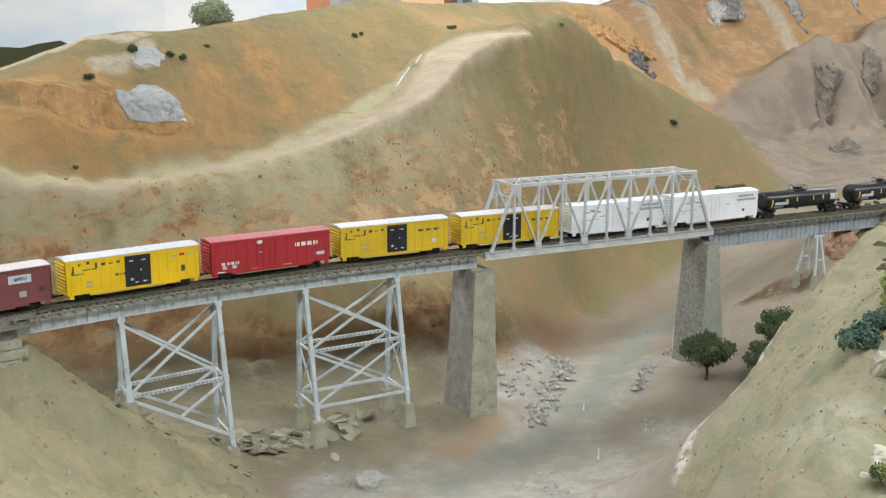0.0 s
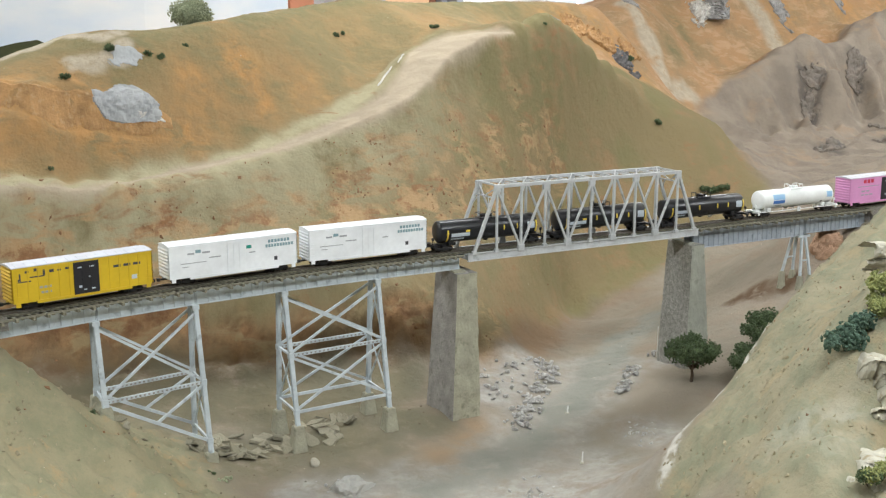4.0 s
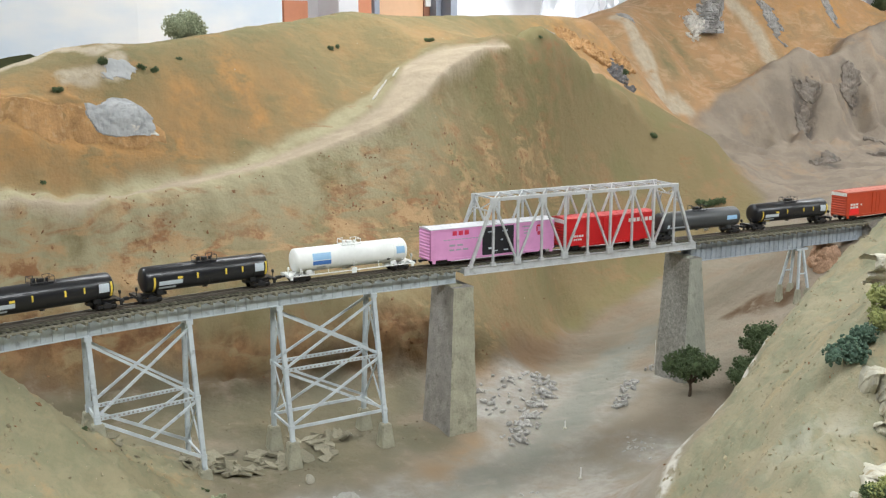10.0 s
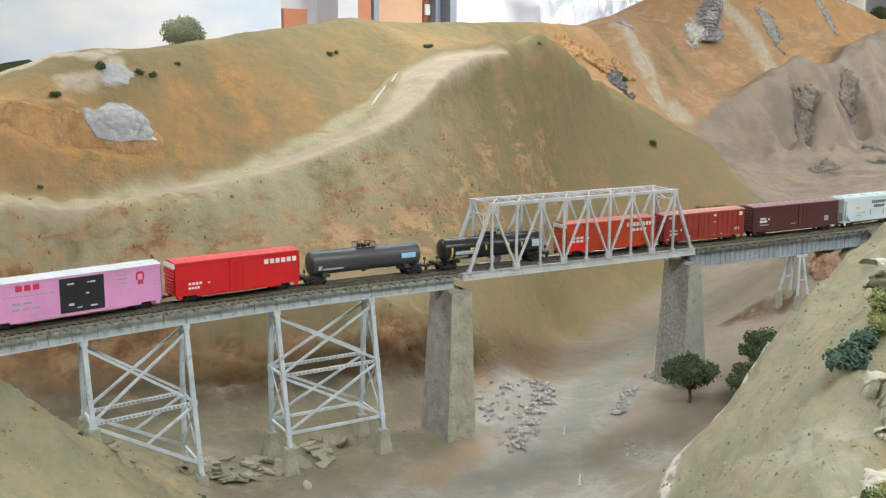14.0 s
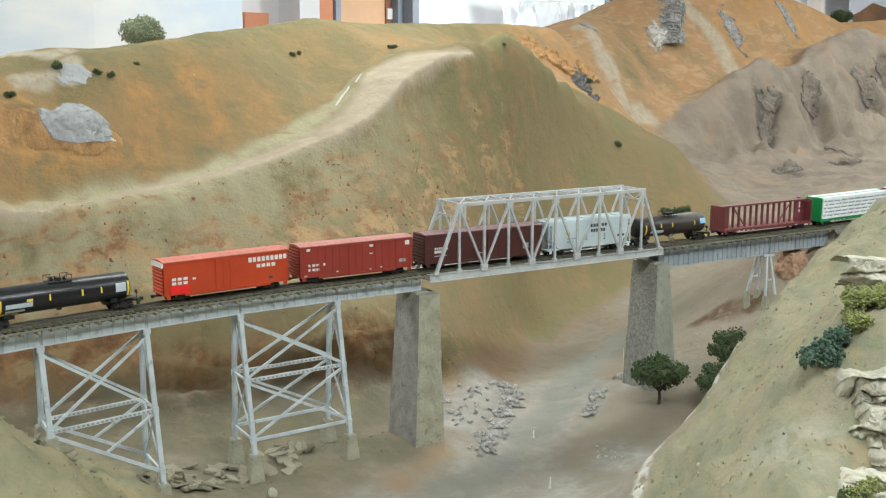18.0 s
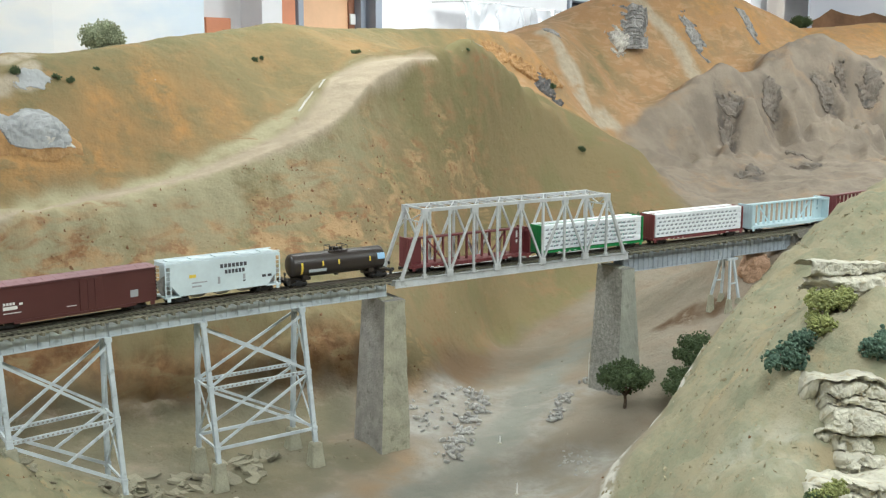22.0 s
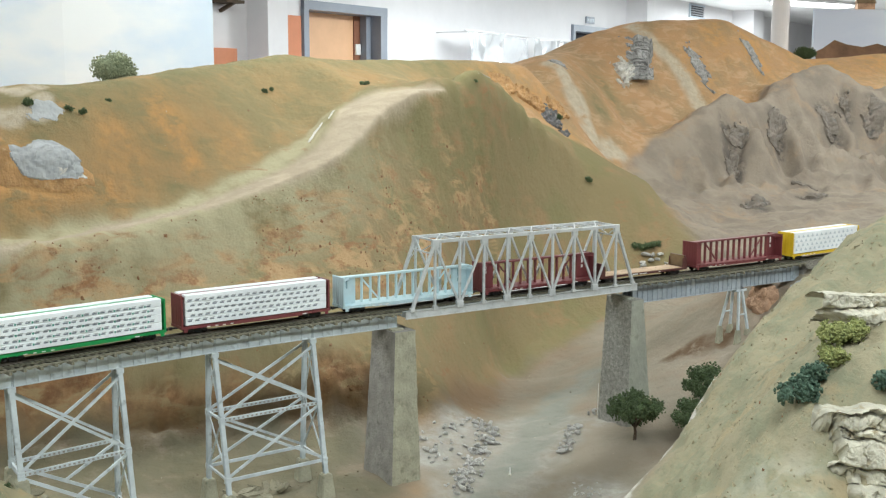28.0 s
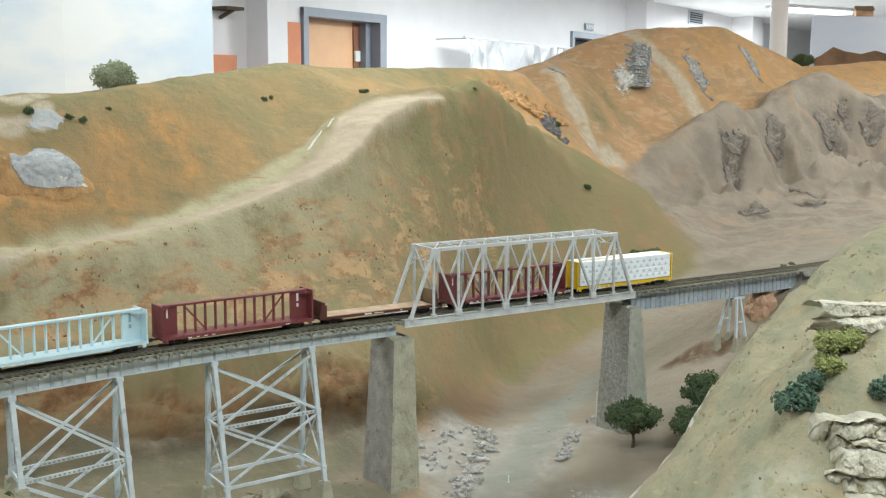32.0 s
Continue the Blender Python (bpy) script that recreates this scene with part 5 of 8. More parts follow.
    running_gear(car, n)
    return car


def lathe_tank(n, r, z, bulge=0.006):
    bm = bmesh.new()
    prof = [(-n / 2, 0.0)] + [(-n / 2 + bulge * (1 - math.cos(a)), r * math.sin(a)) for a in (0.35, 0.7, 1.05, 1.3, math.pi / 2)]
    prof += [(-x, rr) for x, rr in prof[::-1]]
    seg, rings = 28, []
    for x, rr in prof:
        rings.append([bm.verts.new((x, rr * math.cos(2 * math.pi * j / seg), z + rr * math.sin(2 * math.pi * j / seg))) for j in range(seg)] if rr else [bm.verts.new((x, 0, z))])
    for a, b in zip(rings, rings[1:]):
        for j in range(seg):
            k = (j + 1) % seg
            if len(a) == 1:
                bm.faces.new((a[0], b[j], b[k]))
            elif len(b) == 1:
                bm.faces.new((a[j], a[k], b[0]))
            else:
                bm.faces.new((a[j], a[k], b[k], b[j]))
    return bm


def tank_car(n, key, label, trim=None, rows=(), rail=False, r=0.0176, short=False):
    car = thing("tank_car", pose(0, 0, RAIL_TOP), label, "train car", "train cars")
    mat, z, body = PAINTS[key], 0.0305, n - 0.020
    trim = trim or BLACK
    tank = part("tank", lathe_tank(body, r, z), mat, car, smooth=True)
    for x in (-0.36, -0.12, 0.12, 0.36):
        bm = bmesh.new()
        for j in range(28):
            a0, a1 = 2 * math.pi * j / 28, 2 * math.pi * (j + 1) / 28
            q = [bm.verts.new((x * body + dx, (r + 0.00025) * math.cos(a), z + (r + 0.00025) * math.sin(a))) for a in (a0, a1) for dx in (-0.0007, 0.0007)]
            bm.faces.new((q[0], q[1], q[3], q[2]))
        part("band", bm, mat, tank)
    top = z + r
    plat = part("platform", boxed(-0.0155, -0.0085, top - 0.0012, 0.0155, 0.0085, top + 0.0002, bevel=0.0003), trim if rail else mat, car, "walkway platform round the dome")
    part("dome", rodded((0.0, 0, top - 0.001), (0.0, 0, top + 0.0042), 0.0046, 14), mat if rail else trim, plat)
    part("valve_box", boxed(-0.0105, -0.002, top, -0.0065, 0.002, top + 0.0050, bevel=0.0005), trim, plat)
    part("valve_box", boxed(0.0068, -0.002, top, 0.0098, 0.002, top + 0.0042, bevel=0.0005), trim, plat)
    for y in (-0.0083, 0.0083):
        for x in (-0.015, -0.006, 0.006, 0.015):
            part("railing_post", rodded((x, y, top - 0.001), (x, y, top + 0.0072), 0.00042, 6), trim, plat)
        for x0, x1 in ((-0.015, -0.006), (0.006, 0.015)):
            part("railing", rodded((x0, y, top + 0.0070), (x1, y, top + 0.0070), 0.00042, 6), trim, plat)
    for x in (-0.015, 0.015):
        part("railing", rodded((x, -0.0083, top + 0.0070), (x, 0.0083, top + 0.0070), 0.00042, 6), trim, plat)
    bm = bmesh.new()
    for y in (-1, 1):
        rod(bm, (0.004, y * (r + 0.0004), z - 0.012), (0.004, y * 0.010, top - 0.001), 0.0003, 5)
        rod(bm, (-0.001, y * (r + 0.0004), z - 0.012), (-0.001, y * 0.010, top - 0.001), 0.0003, 5)
    part("side_ladder", bm, trim, car)
    for s in (-1, 1):
        x = s * n / 2
        part("end_sill", boxed(min(x, x - s * 0.0035), -0.0165, 0.0085, max(x, x - s * 0.0035), 0.0165, 0.0115, bevel=0.0004), trim, car)
        part("draft_sill", boxed(min(x, x - s * 0.045), -0.0045, 0.0080, max(x, x - s * 0.045), 0.0045, 0.0125), mat, car)
        part("saddle", boxed(x - s * 0.034 - 0.005, -0.011, 0.0100, x - s * 0.034 + 0.005, 0.011, 0.0190, bevel=0.0015), mat, car)
        part("end_walk", boxed(min(x, x - s * 0.008), -0.0150, 0.0115, max(x, x - s * 0.008), 0.0150, 0.0123), trim, car)
        part("brake_stand", rodded((x - s * 0.002, -0.008, 0.0115), (x - s * 0.002, -0.008, 0.0215), 0.0006, 6), trim, car)
        part("brake_wheel", rodded((x - s * 0.0030, -0.008, 0.0212), (x - s * 0.0012, -0.008, 0.0212), 0.0026, 12), trim, car)
        for side in (-1, 1):
            part("step_iron", boxed(x - s * 0.004 - 0.0022, side * 0.0160 - 0.0004, 0.0052, x - s * 0.004 + 0.0022, side * 0.0160 + 0.0004, 0.0112), trim, car)
            if rail:
                part("corner_post", rodded((x - s * 0.018, side * 0.0150, 0.0105), (x - s * 0.018, side * 0.0150, 0.0205), 0.0007, 6), trim, car)
    if rail:
        for side in (-1, 1):
            part("side_rail", boxed(-n / 2, side * 0.0168 - 0.0005, 0.0098, n / 2, side * 0.0168 + 0.0005, 0.0112), trim, car, "white running rail")
            for k in range(5):
                x = -n / 2 + n * (k + 0.5) / 5
                part("rail_bracket", rodded((x, side * 0.0168, 0.0105), (x, side * 0.0135, z - 0.0105), 0.0005, 5), trim, car)
            part("mid_step", boxed(-0.004, side * 0.0168 - 0.0005, 0.0062, 0.004, side * 0.0168 + 0.0005, 0.0145), trim, car)
    by = {}
    for key2, a, b, c, d in rows:
        bm = by.setdefault(key2, bmesh.new())
        k = 4
        for j in range(k):
            t0, t1 = c + (d - c) * j / k, c + (d - c) * (j + 1) / k
            quad = [(xx, -(r + 0.0003) * math.cos(t * 1.35), z + (r + 0.0003) * math.sin(t * 1.35)) for xx, t in ((-body / 2 + a * body, t0), (-body / 2 + b * body, t0), (-body / 2 + b * body, t1), (-body / 2 + a * body, t1))]
            bm.faces.new([bm.verts.new(q) for q in quad])
    for key2, bm in by.items():
        part("lettering", bm, MARKS[key2], car)["kind"] = "stuff"
    part("outlet", rodded((0.0, 0, z - r - 0.0022), (0.0, 0, z - r + 0.001), 0.0036, 10), mat, car)
    running_gear(car, n, 0.022, False)
    return car


def hopper_car(n, label):
    car = thing("covered_hopper", pose(0, 0, RAIL_TOP), label, "train car", "train cars")
    mat, w, lo, top = PAINTS["hopper"], 0.0182, 0.0112, 0.0560
    bm = bmesh.new()
    side = ((-n / 2 + 0.0215, lo), (n / 2 - 0.0215, lo), (n / 2 - 0.0075, lo + 0.017), (n / 2 - 0.0075, top - 0.004), (n / 2 - 0.001, top - 0.004), (n / 2 - 0.001, top), (-n / 2 + 0.001, top), (-n / 2 + 0.001, top - 0.004), (-n / 2 + 0.0075, top - 0.004), (-n / 2 + 0.0075, lo + 0.017))
    a, b = ([bm.verts.new((x, y, z)) for x, z in side] for y in (-w, w))
    for j in range(len(a)):
        bm.faces.new((a[j], a[(j + 1) % len(a)], b[(j + 1) % len(a)], b[j]))
    bm.faces.new(a), bm.faces.new(b[::-1])
    part("body", bm, mat, car)
    part("roof", boxed(-n / 2 + 0.001, -w + 0.001, top, n / 2 - 0.001, w - 0.001, top + 0.0012, bevel=0.0005), mat, car)
    for k in range(5):
        x = -n / 2 + n * (k + 0.5) / 5
        part("hatch", boxed(x - 0.0085, -0.0085, top + 0.0012, x + 0.0085, 0.0085, top + 0.0032, bevel=0.0008), mat, car)
    for y in (-0.0135, 0.0135):
        part("roof_walk", boxed(-n / 2 - 0.001, y - 0.0020, top + 0.0022, n / 2 + 0.001, y + 0.0020, top + 0.0029), mat, car)
    for s in (-1, 1):
        x = s * n / 2
        part("end_platform", boxed(min(x, x - s * 0.022), -w, 0.0098, max(x, x - s * 0.022), w, 0.0115), mat, car)
        part("slope_sheet", beamed((x - s * 0.0215, 0, lo + 0.001), (x - s * 0.0068, 0, top - 0.018), 0.0340, 0.0012, up=(0, 1, 0)), CONCRETE_GREY, car)
        for side in (-1, 1):
            for dx in (0.0012, 0.0085):
                part("end_post", boxed(x - s * dx - 0.0007, side * (w - 0.0008) - 0.0007, 0.0110, x - s * dx + 0.0007, side * (w - 0.0008) + 0.0007, top - 0.003), mat, car)
            bm = bmesh.new()
            for k in range(6):
                rod(bm, (x - s * 0.0012, side * w, 0.015 + k * 0.0062), (x - s * 0.0085, side * w, 0.015 + k * 0.0062), 0.0004, 5)
            part("ladder", bm, mat, car)
            part("step_iron", boxed(x - s * 0.005 - 0.0025, side * w - 0.0005, 0.0052, x - s * 0.005 + 0.0025, side * w + 0.0005, 0.0105), mat, car)
    for k in range(3):
        x = (k - 1) * 0.036
        bm = bmesh.new()
        bmesh.ops.create_cone(bm, cap_ends=True, segments=4, radius1=0.0085, radius2=0.0205, depth=0.0070, matrix=Matrix.Translation((x, 0, lo - 0.0030)) @ Matrix.Rotation(math.pi / 4, 4, "Z"))
        part("outlet_bay", bm, CONCRETE_GREY, car)
    rows = text_bars("k", 0.46, 0.70, 0.72, 0.84, 7) + text_bars("k", 0.50, 0.68, 0.53, 0.65, 6) + [("y", 0.20, 0.255, 0.52, 0.62), ("g", 0.22, 0.35, 0.34, 0.38), ("g", 0.22, 0.30, 0.22, 0.27)]
    rows += [("k", 0.83, 0.865, 0.28, 0.36), ("k", 0.88, 0.915, 0.28, 0.36), ("k", 0.66, 0.68, 0.22, 0.27), ("g", 0.66, 0.68, 0.30, 0.46), ("g", 0.44, 0.46, 0.24, 0.46)]
    marks(car, n, lo, top, -w - 0.0001, rows)
    running_gear(car, n, 0.023)
    return car


def centre_beam(n, key, label, load=None):
    car = thing("centre_beam_car", pose(0, 0, RAIL_TOP), label, "train car", "train cars")
    mat, w, deck, top = PAINTS[key], 0.0182, 0.0128, 0.0555
    bm = bmesh.new()
    prof = ((-n / 2, deck), (n / 2, deck), (n / 2, 0.0092), (n / 2 - 0.040, 0.0092), (n / 2 - 0.055, 0.0078), (-n / 2 + 0.055, 0.0078), (-n / 2 + 0.040, 0.0092), (-n / 2, 0.0092))
    a, b = ([bm.verts.new((x, y, z)) for x, z in prof] for y in (-w, w))
    for j in range(len(a)):
        bm.faces.new((a[j], a[(j + 1) % len(a)], b[(j + 1) % len(a)], b[j]))
    bm.faces.new(a), bm.faces.new(b[::-1])
    part("underframe", bm, mat, car)
    for s in (-1, 1):
        x = s * (n / 2 - 0.002)
        part("bulkhead", boxed(x - 0.0011, -w, deck, x + 0.0011, w, top, bevel=0.0004), mat, car)
        bm = bmesh.new()
        for k in range(6):
            y = -w + 0.002 + (2 * w - 0.004) * k / 5
            box(bm, x + s * 0.001 - 0.0006, y - 0.0008, deck, x + s * 0.001 + 0.0012, y + 0.0008, top - 0.001)
        part("bulkhead_ribs", bm, mat, car)
        p0, p1 = sorted((x, x - s * n * 0.115))
        part("end_web", boxed(p0, -0.0022, deck, p1, 0.0022, top - 0.003), mat, car)
        for side in (-1, 1):
            part("gusset", beamed((x - s * 0.001, side * w * 0.9, top - 0.004), (x - s * 0.017, side * 0.002, top - 0.004), 0.0012, 0.003), mat, car)
            part("step_iron", boxed(x - s * 0.004 - 0.0025, side * w - 0.0005, 0.0050, x - s * 0.004 + 0.0025, side * w + 0.0005, 0.0095), mat, car)
    part("top_chord", boxed(-n / 2 + 0.002, -0.0052, top - 0.0038, n / 2 - 0.002, 0.0052, top - 0.0008, bevel=0.0004), mat, car)
    for k in range(11):
        x = -n / 2 + n * (0.175 + 0.65 * k / 10)
        part("post", boxed(x - 0.0010, -0.0024, deck, x + 0.0010, 0.0024, top - 0.0035), mat, car)
    for s in (-1, 1):
        x0, x1 = s * n * 0.325, s * n * 0.195
        part("brace", beamed((x0, 0, top - 0.006), (x1, 0, deck + 0.002), 0.0022, 0.0016, up=(0, 1, 0)), mat, car)
    for k in range(12):
        x = -n / 2 + n * (k + 0.5) / 12
        for side in (-1, 1):
            part("stake_pocket", boxed(x - 0.0009, side * (w + 0.0002) - 0.0005, 0.0086, x + 0.0009, side * (w + 0.0002) + 0.0005, deck + 0.0008), mat, car)
    if load:
        z0, z1, x1 = deck + 0.001, top + (0.0005 if load != "c" else 0.0), n / 2 - 0.0062
        for side in (-1, 1):
            y0, y1 = (-w - 0.0002, -0.0056) if side < 0 else (0.0056, w + 0.0002)
            for k in range(4):
                a0, a1 = z0 + (z1 - z0) * k / 4, z0 + (z1 - z0) * (k + 1) / 4
                part("lumber_package", boxed(-x1, y0, a0 + 0.0001, x1, y1, a1 - 0.0001, bevel=0.0010), WRAP, car, "white plastic-wrapped lumber package")
        rng = random.Random(9)
        rows = []
        count = 20 if load != "c" else 14
        for r in range(5 if load != "c" else 4):
            zc = 0.13 + r * (0.165 if load != "c" else 0.205)
            for i in range(count):
                x = (i + (0.5 if r % 2 else 0.1)) / count
                if x > 0.955:
                    continue
                if load == "c":
                    rows += [("l", x, x + 0.032, zc, zc + 0.045), ("l", x + 0.006, x + 0.026, zc + 0.045, zc + 0.085), ("l", x + 0.012, x + 0.02, zc + 0.085, zc + 0.12)]
                else:
                    rows += [("d", x, x + 0.028, zc, zc + 0.042), ("g", x + 0.006, x + 0.034, zc + 0.054, zc + 0.074)]
                    if load == "n" and i % 2:
                        rows.append(("n", x + 0.036, x + 0.046, zc - 0.01, zc + 0.05))
        marks(car, n * 0.93, z0, z1, -w - 0.0003, rows)
    rows = [("w", 0.16 + 0.05 * k, 0.18 + 0.05 * k, 0.05, 0.35) for k in range(4)] + [("w", 0.80, 0.83, 0.1, 0.45)]
    marks(car, n, 0.0088, deck, -w - 0.0004, rows)
    if not load:
        marks(car, n, deck, top, -0.0024, [("w" if key != "pale_blue" else "t", 0.915, 0.93, 0.60, 0.88), ("w" if key != "pale_blue" else "t", 0.915, 0.93, 0.40, 0.52), ("t" if key == "pale_blue" else "w", 0.055, 0.066, 0.55, 0.85)])
    running_gear(car, n, 0.026, False)
    return car


def bulkhead_flat(n, label):
    car = thing("bulkhead_flat_car", pose(0, 0, RAIL_TOP), label, "train car", "train cars")
    mat, w = PAINTS["brown"], 0.0178
    part("underframe", boxed(-n / 2, -w, 0.0085, n / 2, w, 0.0125, bevel=0.0005), mat, car)
    for k in range(24):
        x = -n / 2 + 0.012 + (n - 0.024) * k / 24
        part("deck_plank", boxed(x, -w + 0.0008, 0.0125, x + (n - 0.024) / 24 - 0.0003, w - 0.0008, 0.0136), DECK, car)
    for s in (-1, 1):
        x = s * (n / 2 - 0.0065)
        part("bulkhead", boxed(x - 0.0016, -w, 0.0125, x + 0.0016, w, 0.0345, bevel=0.0006), mat, car)
        part("bulkhead_lining", boxed(min(x - s * 0.0016, x - s * 0.0024), -w + 0.001, 0.0137, max(x - s * 0.0016, x - s * 0.0024), w - 0.001, 0.0342), LINING, car, "brown plank lining")
        for side in (-1, 1):
            part("bulkhead_brace", beamed((x + s * 0.0015, side * (w - 0.0012), 0.0335), (x + s * 0.0062, side * (w - 0.0012), 0.0125), 0.0022, 0.0022, up=(0, 1, 0)), mat, car)
            part("side_cheek", boxed(x - 0.0045, side * (w - 0.0006) - 0.0008, 0.0125, x + 0.0045, side * (w - 0.0006) + 0.0008, 0.0300), mat, car)
    marks(car, n, 0.0085, 0.0125, -w - 0.0002, [("w", 0.36, 0.42, 0.25, 0.75), ("w", 0.44, 0.52, 0.3, 0.6), ("w", 0.66, 0.68, 0.3, 0.6)])
    running_gear(car, n, 0.026, False)
    return car


TANK_ROWS = [("y", 0.07, 0.085, -0.75, 0.2), ("l", 0.11, 0.29, -0.30, -0.05), ("l", 0.11, 0.24, -0.55, -0.40), ("y", 0.25, 0.29, -0.02, 0.12), ("y", 0.40, 0.412, -0.12, 0.22), ("y", 0.625, 0.638, -0.12, 0.22), ("y", 0.76, 0.772, -0.12, 0.22), ("l", 0.87, 0.945, -0.2, 0.28), ("y", 0.955, 0.97, -0.5, 0.35)]
YELLOW_ROWS = [("k", 0.035, 0.05, 0.60, 0.66), ("k", 0.035, 0.13, 0.56, 0.59), ("k", 0.12, 0.22, 0.66, 0.69), ("k", 0.05, 0.06, 0.60, 0.80), ("k", 0.21, 0.225, 0.68, 0.84), ("k", 0.09, 0.115, 0.80, 0.86), ("k", 0.15, 0.17, 0.82, 0.90), ("k", 0.255, 0.285, 0.74, 0.82), ("k", 0.31, 0.335, 0.75, 0.80), ("k", 0.365, 0.39, 0.76, 0.82)]
CARS = []


def couple(car, lo, hi):
    CARS.append((car, (lo + hi) / 2))


def build_train():
    couple(box_car(0.180, "mauve", "mauve-brown box car with dusty white roof and blue emblem", (0.40, 0.56, False), [("l", 0.70, 0.86, 0.58, 0.80), ("b", 0.74, 0.83, 0.64, 0.74), ("k", 0.91, 0.955, 0.28, 0.42), ("g", 0.77, 0.82, 0.2, 0.36)]), -0.861, -0.681)
    couple(box_car(0.186, "yellow", "bright yellow box car with black sliding door and pale roof", (0.425, 0.615, True), YELLOW_ROWS + text_bars("k", 0.35, 0.44, 0.40, 0.46, 3) + [("g", 0.14, 0.19, 0.30, 0.34), ("g", 0.14, 0.19, 0.18, 0.22), ("k", 0.85, 0.88, 0.26, 0.44), ("r", 0.84, 0.88, 0.72, 0.80), ("g", 0.78, 0.81, 0.70, 0.76), ("g", 0.91, 0.95, 0.74, 0.78)], ROOF_GREY, ribs=14), -0.6601, -0.476)
    couple(box_car(0.186, "red", "crimson box car with white lettering bars", (0.42, 0.58, False), text_bars("w", 0.69, 0.90, 0.56, 0.68, 4) + text_bars("w", 0.08, 0.23, 0.24, 0.32, 4) + [("l", 0.09, 0.13, 0.12, 0.22), ("l", 0.17, 0.21, 0.12, 0.22), ("w", 0.37, 0.43, 0.78, 0.88), ("g", 0.39, 0.46, 0.50, 0.53), ("w", 0.05, 0.11, 0.02, 0.05), ("y", 0.33, 0.38, 0.02, 0.05), ("y", 0.60, 0.66, 0.03, 0.06), ("l", 0.87, 0.95, 0.22, 0.32)], ribs=12), -0.4569, -0.2713)
    y_rows = YELLOW_ROWS + text_bars("k", 0.70, 0.92, 0.62, 0.69, 3) + text_bars("g", 0.18, 0.27, 0.34, 0.40, 3) + text_bars("g", 0.19, 0.27, 0.20, 0.26, 3) + [("l", 0.84, 0.88, 0.22, 0.34)]
    first = box_car(0.185, "ochre", "deep yellow box car with black sliding door and pale roof", (0.42, 0.60, True), y_rows, ROOF_GREY, ribs=14)
    couple(first, -0.2515, -0.0685)
    couple(copy_thing(first, first.matrix_basis), -0.0472, 0.140)
    w_rows = text_bars("t", 0.76, 0.94, 0.76, 0.85, 7) + text_bars("t", 0.74, 0.97, 0.62, 0.71, 10) + [("k", 0.81, 0.835, 0.20, 0.32), ("g", 0.14, 0.19, 0.68, 0.73), ("t", 0.20, 0.24, 0.71, 0.80), ("g", 0.25, 0.31, 0.68, 0.73), ("g", 0.30, 0.39, 0.52, 0.55), ("g", 0.46, 0.51, 0.49, 0.52), ("g", 0.61, 0.66, 0.52, 0.55), ("g", 0.09, 0.28, 0.42, 0.44), ("g", 0.10, 0.15, 0.32, 0.34)]
    first = box_car(0.194, "white", "plain white box car with faded teal lettering bars", (0.44, 0.58, False), w_rows + [("n", 0.59, 0.63, 0.66, 0.76)], PAINTS["white"])
    couple(first, 0.1643, 0.3561)
    couple(box_car(0.197, "white", "plain white box car with faded teal lettering bars", (0.44, 0.58, False), w_rows, PAINTS["white"]), 0.3761, 0.5757)
    first = tank_car(0.205, "black_tank", "glossy black tank car with yellow reflective stripes", rows=TANK_ROWS)
    couple(first, 0.588, 0.793)
    couple(copy_thing(first, first.matrix_basis), 0.814, 1.016)
    couple(copy_thing(first, first.matrix_basis), 1.037, 1.242)
    couple(tank_car(0.207, "white_tank", "white tank car with blue panel and white railings", PAINTS["white_tank"], [("c", 0.145, 0.30, 0.02, 0.45), ("b", 0.145, 0.30, -0.28, -0.02), ("g", 0.18, 0.26, -0.5, -0.42), ("c", 0.88, 0.955, -0.1, 0.35), ("k", 0.80, 0.83, -0.5, -0.38)], True), 1.264, 1.469)
    ribbon = [("r", 0.845, 0.855, 0.62, 0.80), ("r", 0.885, 0.895, 0.62, 0.80), ("r", 0.85, 0.89, 0.78, 0.84), ("r", 0.855, 0.87, 0.50, 0.62), ("r", 0.872, 0.888, 0.50, 0.62)]
    couple(box_car(0.230, "pink", "pink high box car with black double doors and red ribbon", (0.405, 0.655, True), text_bars("r", 0.165, 0.305, 0.74, 0.88, 3) + text_bars("g", 0.10, 0.38, 0.60, 0.63, 10) + text_bars("g", 0.14, 0.26, 0.40, 0.46, 2) + text_bars("g", 0.14, 0.30, 0.26, 0.31, 3) + [("g", 0.73, 0.79, 0.80, 0.84), ("g", 0.74, 0.79, 0.68, 0.72), ("g", 0.74, 0.79, 0.58, 0.62)] + ribbon, ROOF_GREY, ribs=0, top=0.0600), 1.4966, 1.7245)
    couple(box_car(0.187, "scarlet", "scarlet box car with white lettering bars", (0.42, 0.58, False), text_bars("w", 0.70, 0.98, 0.66, 0.80, 6) + text_bars("w", 0.10, 0.21, 0.30, 0.37, 4) + text_bars("w", 0.10, 0.19, 0.18, 0.24, 4) + [("w", 0.46, 0.51, 0.76, 0.80), ("w", 0.25, 0.27, 0.3, 0.34)], end_stripe=True), 1.7465, 1.931)
    couple(tank_car(0.204, "grey_tank", "dull dark grey tank car with a blue panel", rows=[("c", 0.80, 0.93, -0.12, 0.2), ("l", 0.10, 0.28, -0.42, -0.28), ("l", 0.06, 0.09, -0.4, -0.1)]), 1.944, 2.1465)
    couple(tank_car(0.205, "black_tank", "glossy black tank car with yellow reflective stripes", rows=TANK_ROWS + [("y", 0.05, 0.2, -0.8, -0.6)]), 2.1655, 2.369)
